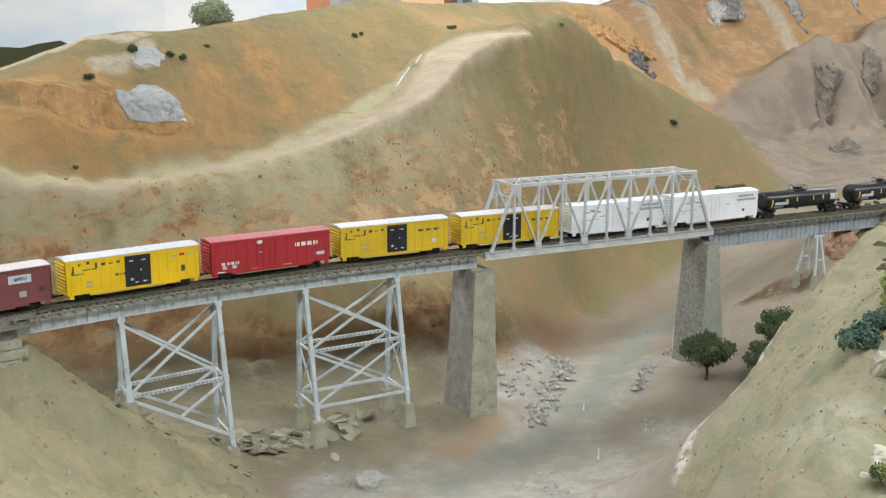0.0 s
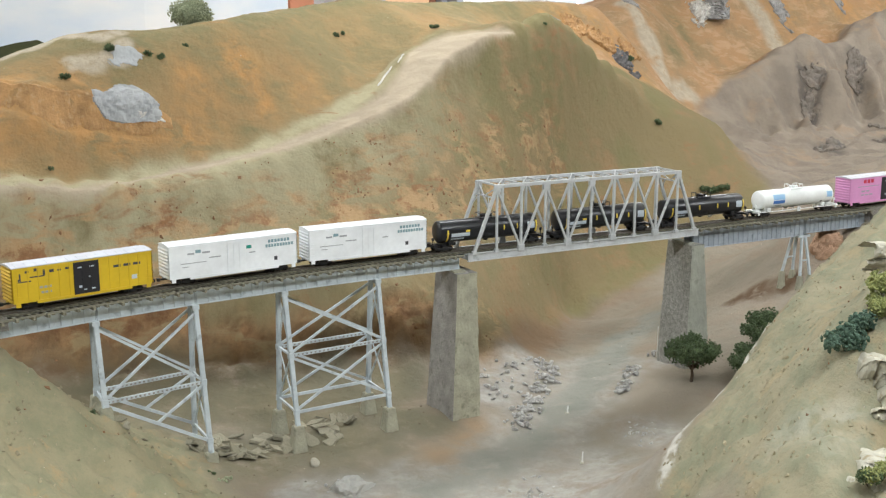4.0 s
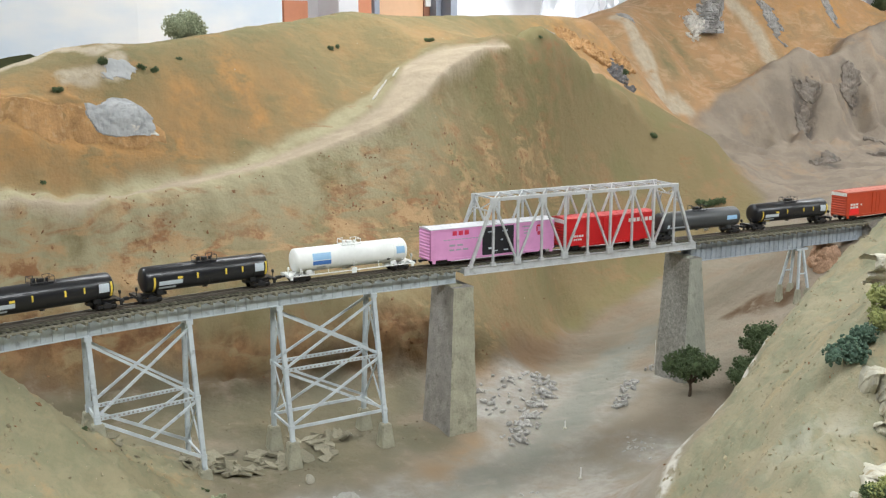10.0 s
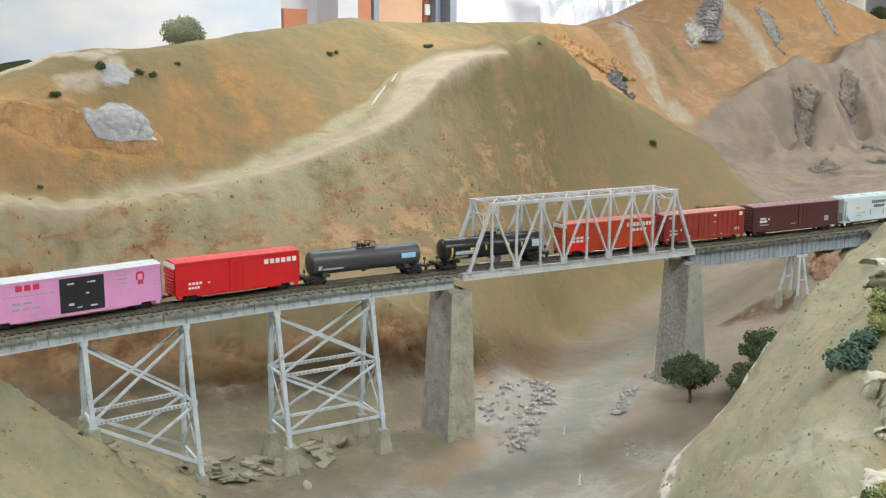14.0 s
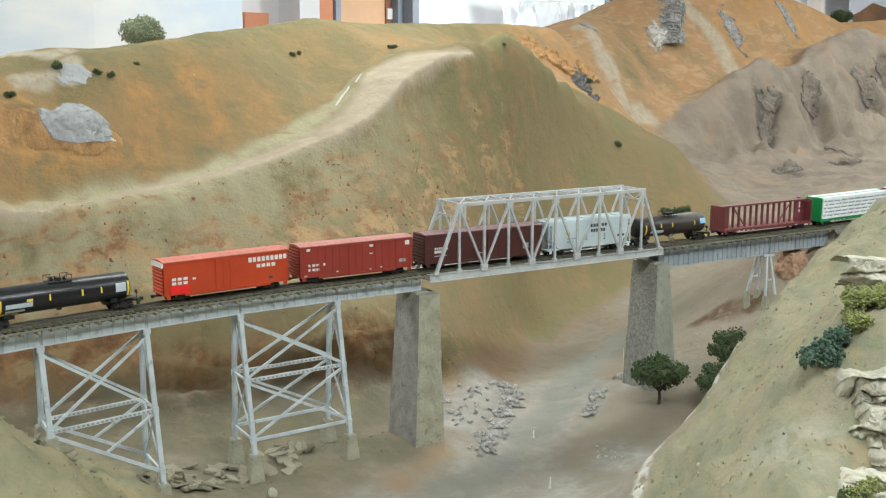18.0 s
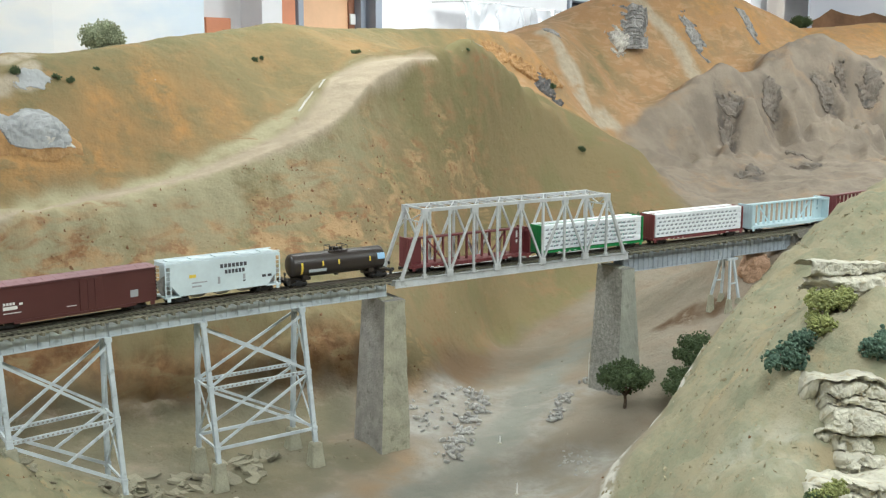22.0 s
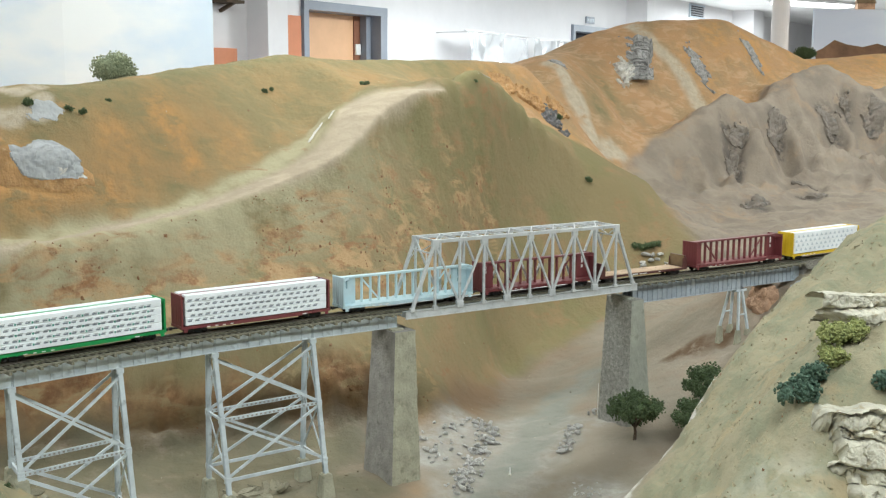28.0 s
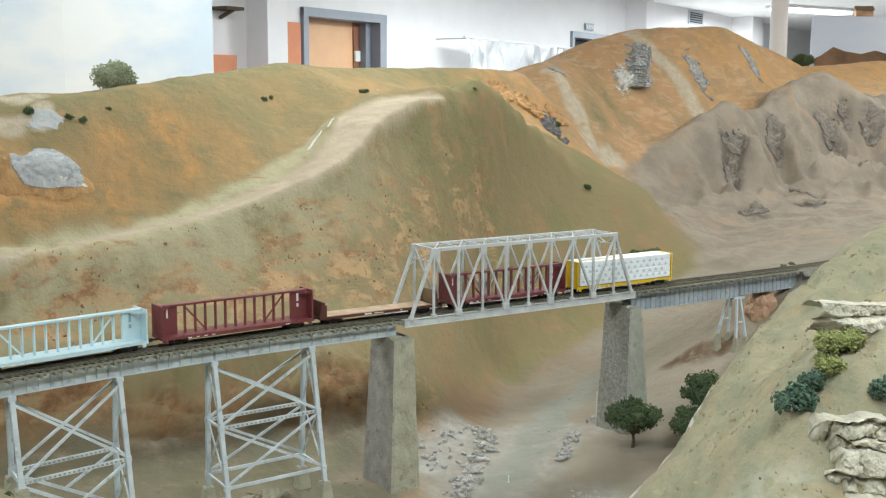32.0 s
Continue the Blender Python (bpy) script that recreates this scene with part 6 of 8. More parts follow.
    couple(box_car(0.187, "orange", "orange-red box car with white lettering bars", (0.40, 0.57, False), text_bars("w", 0.66, 0.985, 0.70, 0.84, 9) + text_bars("w", 0.725, 0.89, 0.52, 0.62, 4) + text_bars("w", 0.06, 0.19, 0.42, 0.50, 3) + text_bars("w", 0.06, 0.19, 0.30, 0.38, 3) + [("s", 0.05, 0.20, 0.04, 0.28), ("s", 0.40, 0.47, 0.76, 0.84), ("k", 0.83, 0.86, 0.14, 0.22), ("w", 0.22, 0.245, 0.40, 0.46)], end_stripe=True), 2.4025, 2.5894)
    couple(box_car(0.187, "oxide", "oxide-red box car with small white marks", (0.42, 0.60, False), [("w", 0.06, 0.095, 0.82, 0.93), ("w", 0.925, 0.965, 0.74, 0.88), ("w", 0.59, 0.635, 0.78, 0.86), ("w", 0.60, 0.63, 0.56, 0.59)] + text_bars("w", 0.07, 0.17, 0.34, 0.41, 3) + text_bars("w", 0.07, 0.17, 0.20, 0.28, 3) + [("w", 0.20, 0.22, 0.34, 0.42), ("w", 0.03, 0.06, 0.04, 0.08), ("w", 0.31, 0.33, 0.10, 0.13), ("w", 0.58, 0.62, 0.06, 0.09), ("w", 0.70, 0.72, 0.08, 0.12), ("g", 0.87, 0.93, 0.2, 0.3)], ribs=16), 2.6077, 2.7941)
    couple(box_car(0.220, "brown", "long dark brown box car with small white marks", (0.52, 0.66, False), text_bars("w", 0.08, 0.15, 0.46, 0.53, 4) + [("w", 0.08, 0.16, 0.34, 0.43), ("w", 0.08, 0.18, 0.24, 0.26), ("w", 0.17, 0.19, 0.44, 0.50), ("w", 0.595, 0.61, 0.44, 0.52), ("g", 0.58, 0.64, 0.56, 0.58), ("w", 0.56, 0.62, 0.24, 0.26), ("w", 0.44, 0.50, 0.2, 0.22), ("g", 0.83, 0.88, 0.2, 0.4)]), 2.8151, 3.0339)
    couple(hopper_car(0.174, "pale grey-blue covered hopper with dark lettering bars"), 3.048, 3.2215)
    couple(tank_car(0.178, "brown_tank", "sooty brown-black tank car with yellow stripes", rows=[("y", 0.09, 0.11, -0.5, 0.25), ("l", 0.17, 0.35, -0.42, -0.2), ("y", 0.305, 0.32, -0.05, 0.25), ("y", 0.47, 0.485, -0.05, 0.25), ("y", 0.80, 0.815, -0.05, 0.25), ("c", 0.89, 0.97, 0.0, 0.4)]), 3.233, 3.409)
    couple(centre_beam(0.231, "maroon", "empty maroon centre-beam flat car"), 3.441, 3.671)
    couple(centre_beam(0.228, "green", "green centre-beam car loaded with white-wrapped lumber", "n"), 3.693, 3.920)
    couple(centre_beam(0.230, "maroon", "maroon centre-beam car loaded with white-wrapped lumber", "g"), 3.9440, 4.1735)
    couple(centre_beam(0.231, "pale_blue", "empty pale blue centre-beam flat car"), 4.1957, 4.4264)
    couple(centre_beam(0.232, "maroon", "empty maroon centre-beam flat car"), 4.4470, 4.6800)
    couple(bulkhead_flat(0.205, "brown bulkhead flat car with bare tan deck"), 4.690, 4.896)
    couple(centre_beam(0.232, "maroon", "empty maroon centre-beam flat car"), 4.917, 5.150)
    couple(centre_beam(0.220, "ochre", "yellow centre-beam car loaded with white-wrapped lumber", "c"), 5.1745, 5.3940)


RUN = [(0, 0.0), (2, 0.3374), (6, 0.9467), (8, 1.2344), (9, 1.3926), (12, 1.887), (13, 2.0499), (18, 2.8247), (19, 2.9788), (22, 3.4132), (23, 3.5531), (28, 4.3027), (29.5, 4.513), (30, 4.5845), (32, 4.834)]


def run_at(t):
    """How far the train has run by a time: a smooth curve through RUN."""
    ts, ss = np.array(RUN).T
    d = np.diff(ss) / np.diff(ts)
    m = np.concatenate([[d[0]], 2 * d[:-1] * d[1:] / (d[:-1] + d[1:]), [d[-1]]])
    k = min(max(int(np.searchsorted(ts, t, "right")) - 1, 0), len(d) - 1)
    h = ts[k + 1] - ts[k]
    u = (t - ts[k]) / h
    return float((1 + 2 * u) * (1 - u) ** 2 * ss[k] + u * (1 - u) ** 2 * h * m[k] + u * u * (3 - 2 * u) * ss[k + 1] + u * u * (u - 1) * h * m[k + 1])


def motions():
    for car, c in CARS:
        rows = []
        for t in range(33):
            s = c - run_at(t)
            (x0, y0), (x1, y1) = on_track(s - 0.06), on_track(s + 0.06)
            rows.append((t, pose((x0 + x1) / 2, (y0 + y1) / 2, RAIL_TOP, 0, 0, math.degrees(math.atan2(y1 - y0, x1 - x0)))))
        walk(car, rows)


build_train()

# ---- plants ----
LEAF_DARK = material("dark_green_foliage_foam", (0.075, 0.112, 0.048), 0.9, 0, 0.4, 180, 0.4, 900, (0.14, 0.185, 0.08), 0.4)
LEAF_BLUE = material("blue_green_foliage_foam", (0.07, 0.125, 0.085), 0.9, 0, 0.4, 180, 0.4, 900, (0.16, 0.23, 0.16), 0.4)
LEAF_PALE = material("pale_green_foliage_foam", (0.34, 0.38, 0.245), 0.9, 0, 0.25, 160, 0.3, 900, (0.41, 0.45, 0.31), 0.4)
LEAF_YELLOW = material("yellow_green_foliage_foam", (0.29, 0.31, 0.11), 0.9, 0, 0.35, 160, 0.4, 900, (0.20, 0.25, 0.10), 0.4)
BARK = material("brown_bark", (0.10, 0.072, 0.048), 0.9, 0, 0.35, 200, 0.6, 900)


PHI = (1 + 5 ** 0.5) / 2
ICO = np.array([(-1, PHI, 0), (1, PHI, 0), (-1, -PHI, 0), (1, -PHI, 0), (0, -1, PHI), (0, 1, PHI), (0, -1, -PHI), (0, 1, -PHI), (PHI, 0, -1), (PHI, 0, 1), (-PHI, 0, -1), (-PHI, 0, 1)]) / math.hypot(1, PHI)
ICO_FACES = [(0, 11, 5), (0, 5, 1), (0, 1, 7), (0, 7, 10), (0, 10, 11), (1, 5, 9), (5, 11, 4), (11, 10, 2), (10, 7, 6), (7, 1, 8), (3, 9, 4), (3, 4, 2), (3, 2, 6), (3, 6, 8), (3, 8, 9), (4, 9, 5), (2, 4, 11), (6, 2, 10), (8, 6, 7), (9, 8, 1)]


def lobes(centres, count, size, rng, mat):
    """Ragged tufts of foam gathered on the outsides of several lobes: (x, y, z, radius) each."""
    verts, faces = [], []
    dice = np.random.default_rng(rng.randint(0, 99999))
    for x, y, z, r in centres:
        n = max(10, int(count / 20 * (r / size) ** 2))
        d = dice.normal(size=(n, 3)) * (1, 1, 0.8)
        d /= np.linalg.norm(d, axis=1)[:, None]
        mid = np.array((x, y, z)) + d * r * dice.uniform(0.5, 1.06, (n, 1))
        big = size * dice.uniform(0.55, 1.3, (n, 1, 1)) * dice.uniform(0.6, 1.5, (n, 12, 1)) * dice.uniform(0.65, 1.15, (n, 1, 3))
        mid[:1], big[:1] = (x, y, z), r * 0.72 * dice.uniform(0.85, 1.15, (1, 12, 1))
        tufts = mid[:, None, :] + ICO[None] * big
        for k in range(n):
            at = len(verts) + 12 * k
            faces += [(at + a, at + b, at + c) for a, b, c in ICO_FACES]
        verts += tufts.reshape(-1, 3).tolist()
    me = bpy.data.meshes.new("foliage")
    me.from_pydata(verts, [], faces)
    me.materials.append(mat)
    return me


def bush(x, y, w, h, mat, label, seed, z=None, lean=0.0):
    rng = random.Random(seed)
    z = ground_z(x, y) if z is None else z
    centres = []
    for k in range(max(3, int(w / 0.009))):
        a = rng.uniform(0, 6.28)
        q = rng.uniform(0, 0.42) * w
        centres.append((q * math.cos(a), q * math.sin(a) * 0.6, h * rng.uniform(0.3, 0.62), h * rng.uniform(0.30, 0.44)))
    ob = thing("bush", pose(x, y, z - 0.002), label, "bush", "bushes")
    part("foliage", lobes(centres, 52, max(0.0011, h * (0.055 if h < 0.06 else 0.026)), rng, mat), mat, ob)
    for k in range(3):
        a = rng.uniform(0, 6.28)
        part("stem", rodded((0, 0, -0.002), (0.25 * w * math.cos(a), 0.2 * w * math.sin(a), h * 0.5), h * 0.03, 5, h * 0.015), BARK, ob)
    return ob


def tree(x, y, z, trunk, height_, spread, mat, label, seed, flat=0.62):
    rng = random.Random(seed)
    ob = thing("tree", pose(x, y, z - 0.003), label, "tree", "model trees")
    bm = bmesh.new()
    rod(bm, (0, 0, 0), (0.0015, 0, trunk * 0.6), height_ * 0.035, 8, height_ * 0.028)
    rod(bm, (0.0015, 0, trunk * 0.58), (0.0005, 0.001, trunk), height_ * 0.029, 8, height_ * 0.024)
    part("trunk", bm, BARK, ob)
    centres = []
    for k in range(11):
        a = k * 2.4
        q = spread * 0.36 * math.sqrt((k + 0.3) / 11) * rng.uniform(0.9, 1.15)
        zz = trunk + (height_ - trunk) * (0.20 + 0.62 * rng.random() * (1 - 0.9 * q / spread))
        centres.append((q * math.cos(a), q * math.sin(a), zz, spread * rng.uniform(0.16, 0.21)))
        part("limb", rodded((0, 0, trunk * 0.85), (q * 0.8 * math.cos(a), q * 0.8 * math.sin(a), zz), height_ * 0.014, 6, height_ * 0.006), BARK, ob)
    part("crown", lobes(centres, 52, spread * 0.020, rng, mat), mat, ob)
    return ob


# ---- stones ----
def stone_mesh(name, mat, seed, cuts=2, rough=0.28, flat=0.6):
    """A broken stone of unit size with plane facets."""
    rng = random.Random(seed)
    bm = bmesh.new()
    bmesh.ops.create_icosphere(bm, subdivisions=cuts, radius=0.5)
    for _ in range(7):
        n = Vector((rng.gauss(0, 1), rng.gauss(0, 1), rng.gauss(0, 1))).normalized()
        d = rng.uniform(0.22, 0.36)
        for v in bm.verts:
            over = v.co.dot(n) - d
            if over > 0:
                v.co -= n * over
    for v in bm.verts:
        v.co *= 1 + rng.uniform(-rough, rough) * 0.25
        v.co.z *= flat
    return finish(name, bm, mat)


def slab_mesh(name, mat, seed):
    """A thin broken slab of unit size, with a ragged rim."""
    rng = random.Random(seed)
    bm = bmesh.new()
    n = rng.randint(4, 6)
    turns = [6.283 * (k + rng.uniform(-0.32, 0.32)) / n for k in range(n)]
    rim = [(0.5 * rng.uniform(0.6, 1.1) * math.cos(a), 0.5 * rng.uniform(0.5, 1.0) * math.sin(a)) for a in turns]
    lo = [bm.verts.new((x * rng.uniform(0.9, 1.05), y * rng.uniform(0.9, 1.05), -0.5)) for x, y in rim]
    hi = [bm.verts.new((x, y, 0.5 + rng.uniform(-0.1, 0.1))) for x, y in rim]
    for k in range(n):
        bm.faces.new((lo[k], lo[(k + 1) % n], hi[(k + 1) % n], hi[k]))
    bm.faces.new(hi), bm.faces.new(lo[::-1])
    bmesh.ops.bevel(bm, geom=bm.edges[:], offset=0.015, segments=1, affect="EDGES")
    return finish(name, bm, mat)


SLAB = material("buff_slate_slab", (0.315, 0.292, 0.21), 0.9, 0, 0.25, 60, 0.5, 500, (0.22, 0.20, 0.14), 0.3, by_object=0.2)
RUST = material("rusty_clay_rock", (0.52, 0.33, 0.215), 0.9, 0, 0.3, 40, 0.6, 300, (0.5, 0.33, 0.22), 0.3)
STONES = [stone_mesh("stone", STONE, k) for k in range(6)]
SLABS = [slab_mesh("slab", SLAB, 20 + k) for k in range(6)]


def pile(name, label, meshes, places, size, seed, z0=None, squash=(0.3, 0.5), sink=0.2):
    """Loose pieces scattered within quads of the ground; every piece is a part."""
    rng = random.Random(seed)
    ax = sum(p[0] for p in places) / len(places)
    ay = sum(p[1] for p in places) / len(places)
    ob = thing(name, pose(ax, ay, ground_z(ax, ay)), label, name.replace("_", " "))
    base = ob.matrix_basis.translation
    for x, y, n, spread in places:
        for _ in range(n):
            px, py = x + rng.gauss(0, spread), y + rng.gauss(0, spread)
            s = size * rng.uniform(0.5, 1.4)
            t = s * rng.uniform(*squash)
            pz = ground_z(px, py) + t * (0.5 - sink)
            piece = part(meshes[0].name.split(".")[0], rng.choice(meshes), None, ob)
            piece.matrix_basis = Matrix.LocRotScale((px - base.x, py - base.y, pz - base.z), Euler((rng.gauss(0, 0.3), rng.gauss(0, 0.3), rng.uniform(0, 6.28))), (s, s * rng.uniform(0.55, 0.95), t))
    return ob


def rock_face(label, origin, turn, width, tall, beds, seed, mat, depth=0.06, lean=0.02, jut=0.010, dip=0.03):
    """A weathered face of bedded rock: courses of uneven thickness, broken into blocks, with hollows between them and a top that runs back into the hill."""
    nu, nv, nt_ = int(width / 0.0011), max(30, int(tall / 0.0011)), 8
    u = np.linspace(-0.5, 0.5, nu)[:, None] * width
    v = np.linspace(0, 1, nv)[None, :]
    ends = ease(np.abs(u) / (width / 2) + 0.28 * fbm(u, v * tall, 30, 3, seed + 1), 0.62, 1.0)
    level = v * beds + 0.38 * fbm(u, v * 0.02, 13, 3, seed + 2) + dip * u / width * beds + 0.12 * fbm(u, v * tall, 70, 3, seed + 3)
    # uneven courses
    level = level + 0.33 * np.sin(level * 2.1 + seed)
    course = np.floor(level)
    f = level - course
    wide = 14 + 20 * np.mod(course * 0.618 + 0.37 * seed, 1)
    along = u * wide + 3.3 * np.mod(course * 0.754, 1) + 0.35 * fbm(u, v * tall, 60, 2, seed + 4)
    block = np.floor(along)
    g = along - block
    h = np.mod(np.sin(course * 12.9898 + block * 78.233 + seed) * 43758.5453, 1)
    out = jut * (1.1 * h + 0.8 * np.mod(course * 0.414 + seed * 0.3, 1))
    seam = np.maximum(np.exp(-(f / 0.07) ** 2) + 0.6 * np.exp(-((1 - f) / 0.05) ** 2), 0.35 * np.exp(-((g - 0.5) ** 2 - 0.25) ** 2 * 160))
    out = out - 1.1 * jut * seam + 0.30 * jut * np.round(2.5 * fbm(u, v * tall, 65, 2, seed + 5)) / 2.5 + 0.14 * jut * fbm(u, v * tall, 240, 3, seed + 6) + 0.6 * jut * fbm(u, v * 0.3, 11, 2, seed + 8)
    crest = tall * (1 - 0.5 * ends) * (1 + 0.10 * fbm(u, 0 * u, 22, 3, seed + 9))
    x = u + 0 * v
    y = -out + lean * v + depth * 0.8 * ends
    z = crest * v + 0.0008 * fbm(u, v * tall, 150, 2, seed + 10)
    bx, by, bz = [x], [y], [z]
    for k in range(1, nt_ + 1):
        t = k / nt_
        bx.append(x[:, -1:]), by.append(y[:, -1:] * (1 - t) + (lean + depth) * t)
        bz.append(z[:, -1:] - 0.25 * depth * t * t + 0.002 * fbm(u, 0 * u + t * depth, 60, 3, seed + 12))
    x, y, z = (np.concatenate(c, 1) for c in (bx, by, bz))
    idx = np.arange(x.size).reshape(x.shape)
    quads = np.stack([idx[:-1, :-1], idx[1:, :-1], idx[1:, 1:], idx[:-1, 1:]], -1).reshape(-1, 4)
    points = np.stack([x, y, z], -1).reshape(-1, 3)
    which = np.concatenate([course + 0 * u, np.full((nu, nt_), course.max())], 1)[:-1, :-1].reshape(-1)
    ob = thing("rock_outcrop", pose(*origin, 0, 0, turn), label, "rock outcrop", "rock outcrops")
    for c in np.unique(which):
        mine = quads[which == c]
        used, at = np.unique(mine, return_inverse=True)
        me = bpy.data.meshes.new("bedding_layer")
        me.from_pydata(points[used].tolist(), [], at.reshape(-1, 4).tolist())
        me.materials.append(mat)
        part("bedding_layer", me, mat, ob)
    return ob


def crag(label, x, y, z, sx, sy, sz, turn, seed, mat, rough=0.3, tilt=0.0, proud=0.010, ragged=0.34, foot=-1.0, grain=1.5):
    """Bare rock breaking through a slope: facets that stand proud of the ground, with a ragged rim."""
    n = 54
    u, v = np.meshgrid(np.linspace(-1, 1, n), np.linspace(-1, 1, n), indexing="ij")
    c, s = math.cos(radians(turn)), math.sin(radians(turn))
    gx, gy = x + c * u * sx * 0.55 - s * v * sy * 0.55, y + s * u * sx * 0.55 + c * v * sy * 0.55
    gz = height(gx, gy)
    e = 0.25 * sy
    nx_, ny_ = (height(gx - e * 0.2, gy) - height(gx + e * 0.2, gy)) / (0.4 * e), (height(gx, gy - e * 0.2) - height(gx, gy + e * 0.2)) / (0.4 * e)
    length = np.sqrt(nx_ ** 2 + ny_ ** 2 + 1)
    k = 3.2 / sx
    rim = np.maximum(np.sqrt(u * u + v * v), np.where(v < foot, 1.0, 0.0)) + ragged * fbm(gx + gz * 0.7, gy, 1.0 * k, 4, int(seed), 0.6)
    ridge = np.abs(fbm(gx - gz * 0.4, gz + gy * 0.6, grain * k, 4, int(seed) + 5, 0.6))
    out = np.where(rim < 0.72, proud * sx * 10 * (0.30 + rough * 2.2 * ridge), -0.35 * proud * sx * 10)
    px, py, pz = gx + out * nx_ / length, gy + out * ny_ / length, gz + out / length
    idx = np.arange(n * n).reshape(n, n)
    quads = np.stack([idx[:-1, :-1], idx[1:, :-1], idx[1:, 1:], idx[:-1, 1:]], -1).reshape(-1, 4)
    inside = (rim < 0.95).ravel()[quads].all(1)
    me = bpy.data.meshes.new("rock_outcrop")
    me.from_pydata((np.stack([px, py, pz], -1).reshape(-1, 3) - (x, y, z)).tolist(), [], quads[inside].tolist())
    me.materials.append(mat)
    ob = new("rock_outcrop", me)
    ob.matrix_basis = pose(x, y, z)
    return tagged(ob, label, "rock outcrop", "rock outcrops")


def earth_lip(line, label):
    """A ragged lip of earth that overhangs a slope along a line in plan."""
    pts = resampled([(a, b, 0.0) for a, b in line], 0.0035)
    bm = bmesh.new()
    prev = None
    for k, (x, y, _) in enumerate(pts):
        u = k / (len(pts) - 1)
        size = min(1, 9 * u, 7 * (1 - u)) * (0.75 + 0.5 * float(fbm(np.array([x]), np.array([y]), 40, 3, 7)[0]))
        size = max(0.08, size)
        sect = ((0.020, -0.002), (0.011, 0.0035 * size), (0.0, 0.0052 * size), (-0.0065 * size, 0.0040 * size), (-0.0070 * size, 0.0008), (-0.0015, -0.0035 * size), (0.004, -0.010))
        ring = [bm.verts.new((x, y + dy, ground_z(x, y + dy) + dz)) for dy, dz in sect]
        if prev:
            for a in range(len(ring) - 1):
                bm.faces.new((prev[a], prev[a + 1], ring[a + 1], ring[a]))
        prev = ring
    ob = part("earth_lip", bm, OCHRE_CRAG)
    return tagged(ob, label, "earth bank", "earth banks")


def boulder(label, x, y, z, sx, sy, sz, turn, seed, mat, rough=0.25):
    bm = bmesh.new()
    bmesh.ops.create_icosphere(bm, subdivisions=4, radius=0.5)
    for v in bm.verts:
        v.co *= 1 + rough * noise.fractal(v.co * 3.0 + Vector((seed, 0, 0)), 0.9, 2.1, 5)
    ob = part("boulder", bm, mat)
    ob.matrix_basis = Matrix.LocRotScale((x, y, z), Euler((0, 0, radians(turn))), (sx, sy, sz))
    return tagged(ob, label, "boulder", "boulders")


def small_post(x, y, h, label, r=0.0014):
    z = ground_z(x, y)
    ob = thing("marker_post", pose(x, y, z), label, "post", "marker posts")
    part("shaft", rodded((0, 0, -0.002), (0.0006, 0, h), r, 7, r * 0.75), WHITE_MARK, ob)
    part("base", rodded((0, 0, -0.001), (0, 0, 0.0022), r * 2.2, 8), CREAM_ROCK, ob)
    return ob


GREY_CRAG = material("blue_grey_plaster_crag", (0.34, 0.335, 0.325), 0.85, 0, 0.3, 30, 0.8, 160, (0.17, 0.165, 0.16), 0.35)
DARK_CRAG = material("slate_grey_plaster_crag", (0.15, 0.145, 0.145), 0.85, 0, 0.4, 30, 0.8, 160, (0.30, 0.28, 0.26), 0.3)
PALE_CRAG = material("white_plaster_crag", (0.62, 0.60, 0.55), 0.8, 0, 0.25, 30, 0.7, 160, (0.3, 0.29, 0.27), 0.2)
BLUE_CRAG = material("pale_blue_grey_plaster", (0.40, 0.415, 0.42), 0.7, 0, 0.15, 22, 0.25, 120, (0.27, 0.28, 0.285), 0.2)
PALE_ROCK = material("pale_grey_plaster_rock", (0.44, 0.435, 0.40), 0.9, 0, 0.2, 60, 0.5, 250, (0.5, 0.5, 0.46), 0.3)
SHALE_CRAG = material("taupe_plaster_crag", (0.22, 0.19, 0.158), 0.9, 0, 0.25, 16, 0.6, 90, (0.12, 0.11, 0.10), 0.3)
OCHRE_CRAG = material("ochre_plaster_ledge", (0.45, 0.26, 0.11), 0.9, 0, 0.25, 40, 0.8, 200, (0.50, 0.33, 0.17), 0.3)


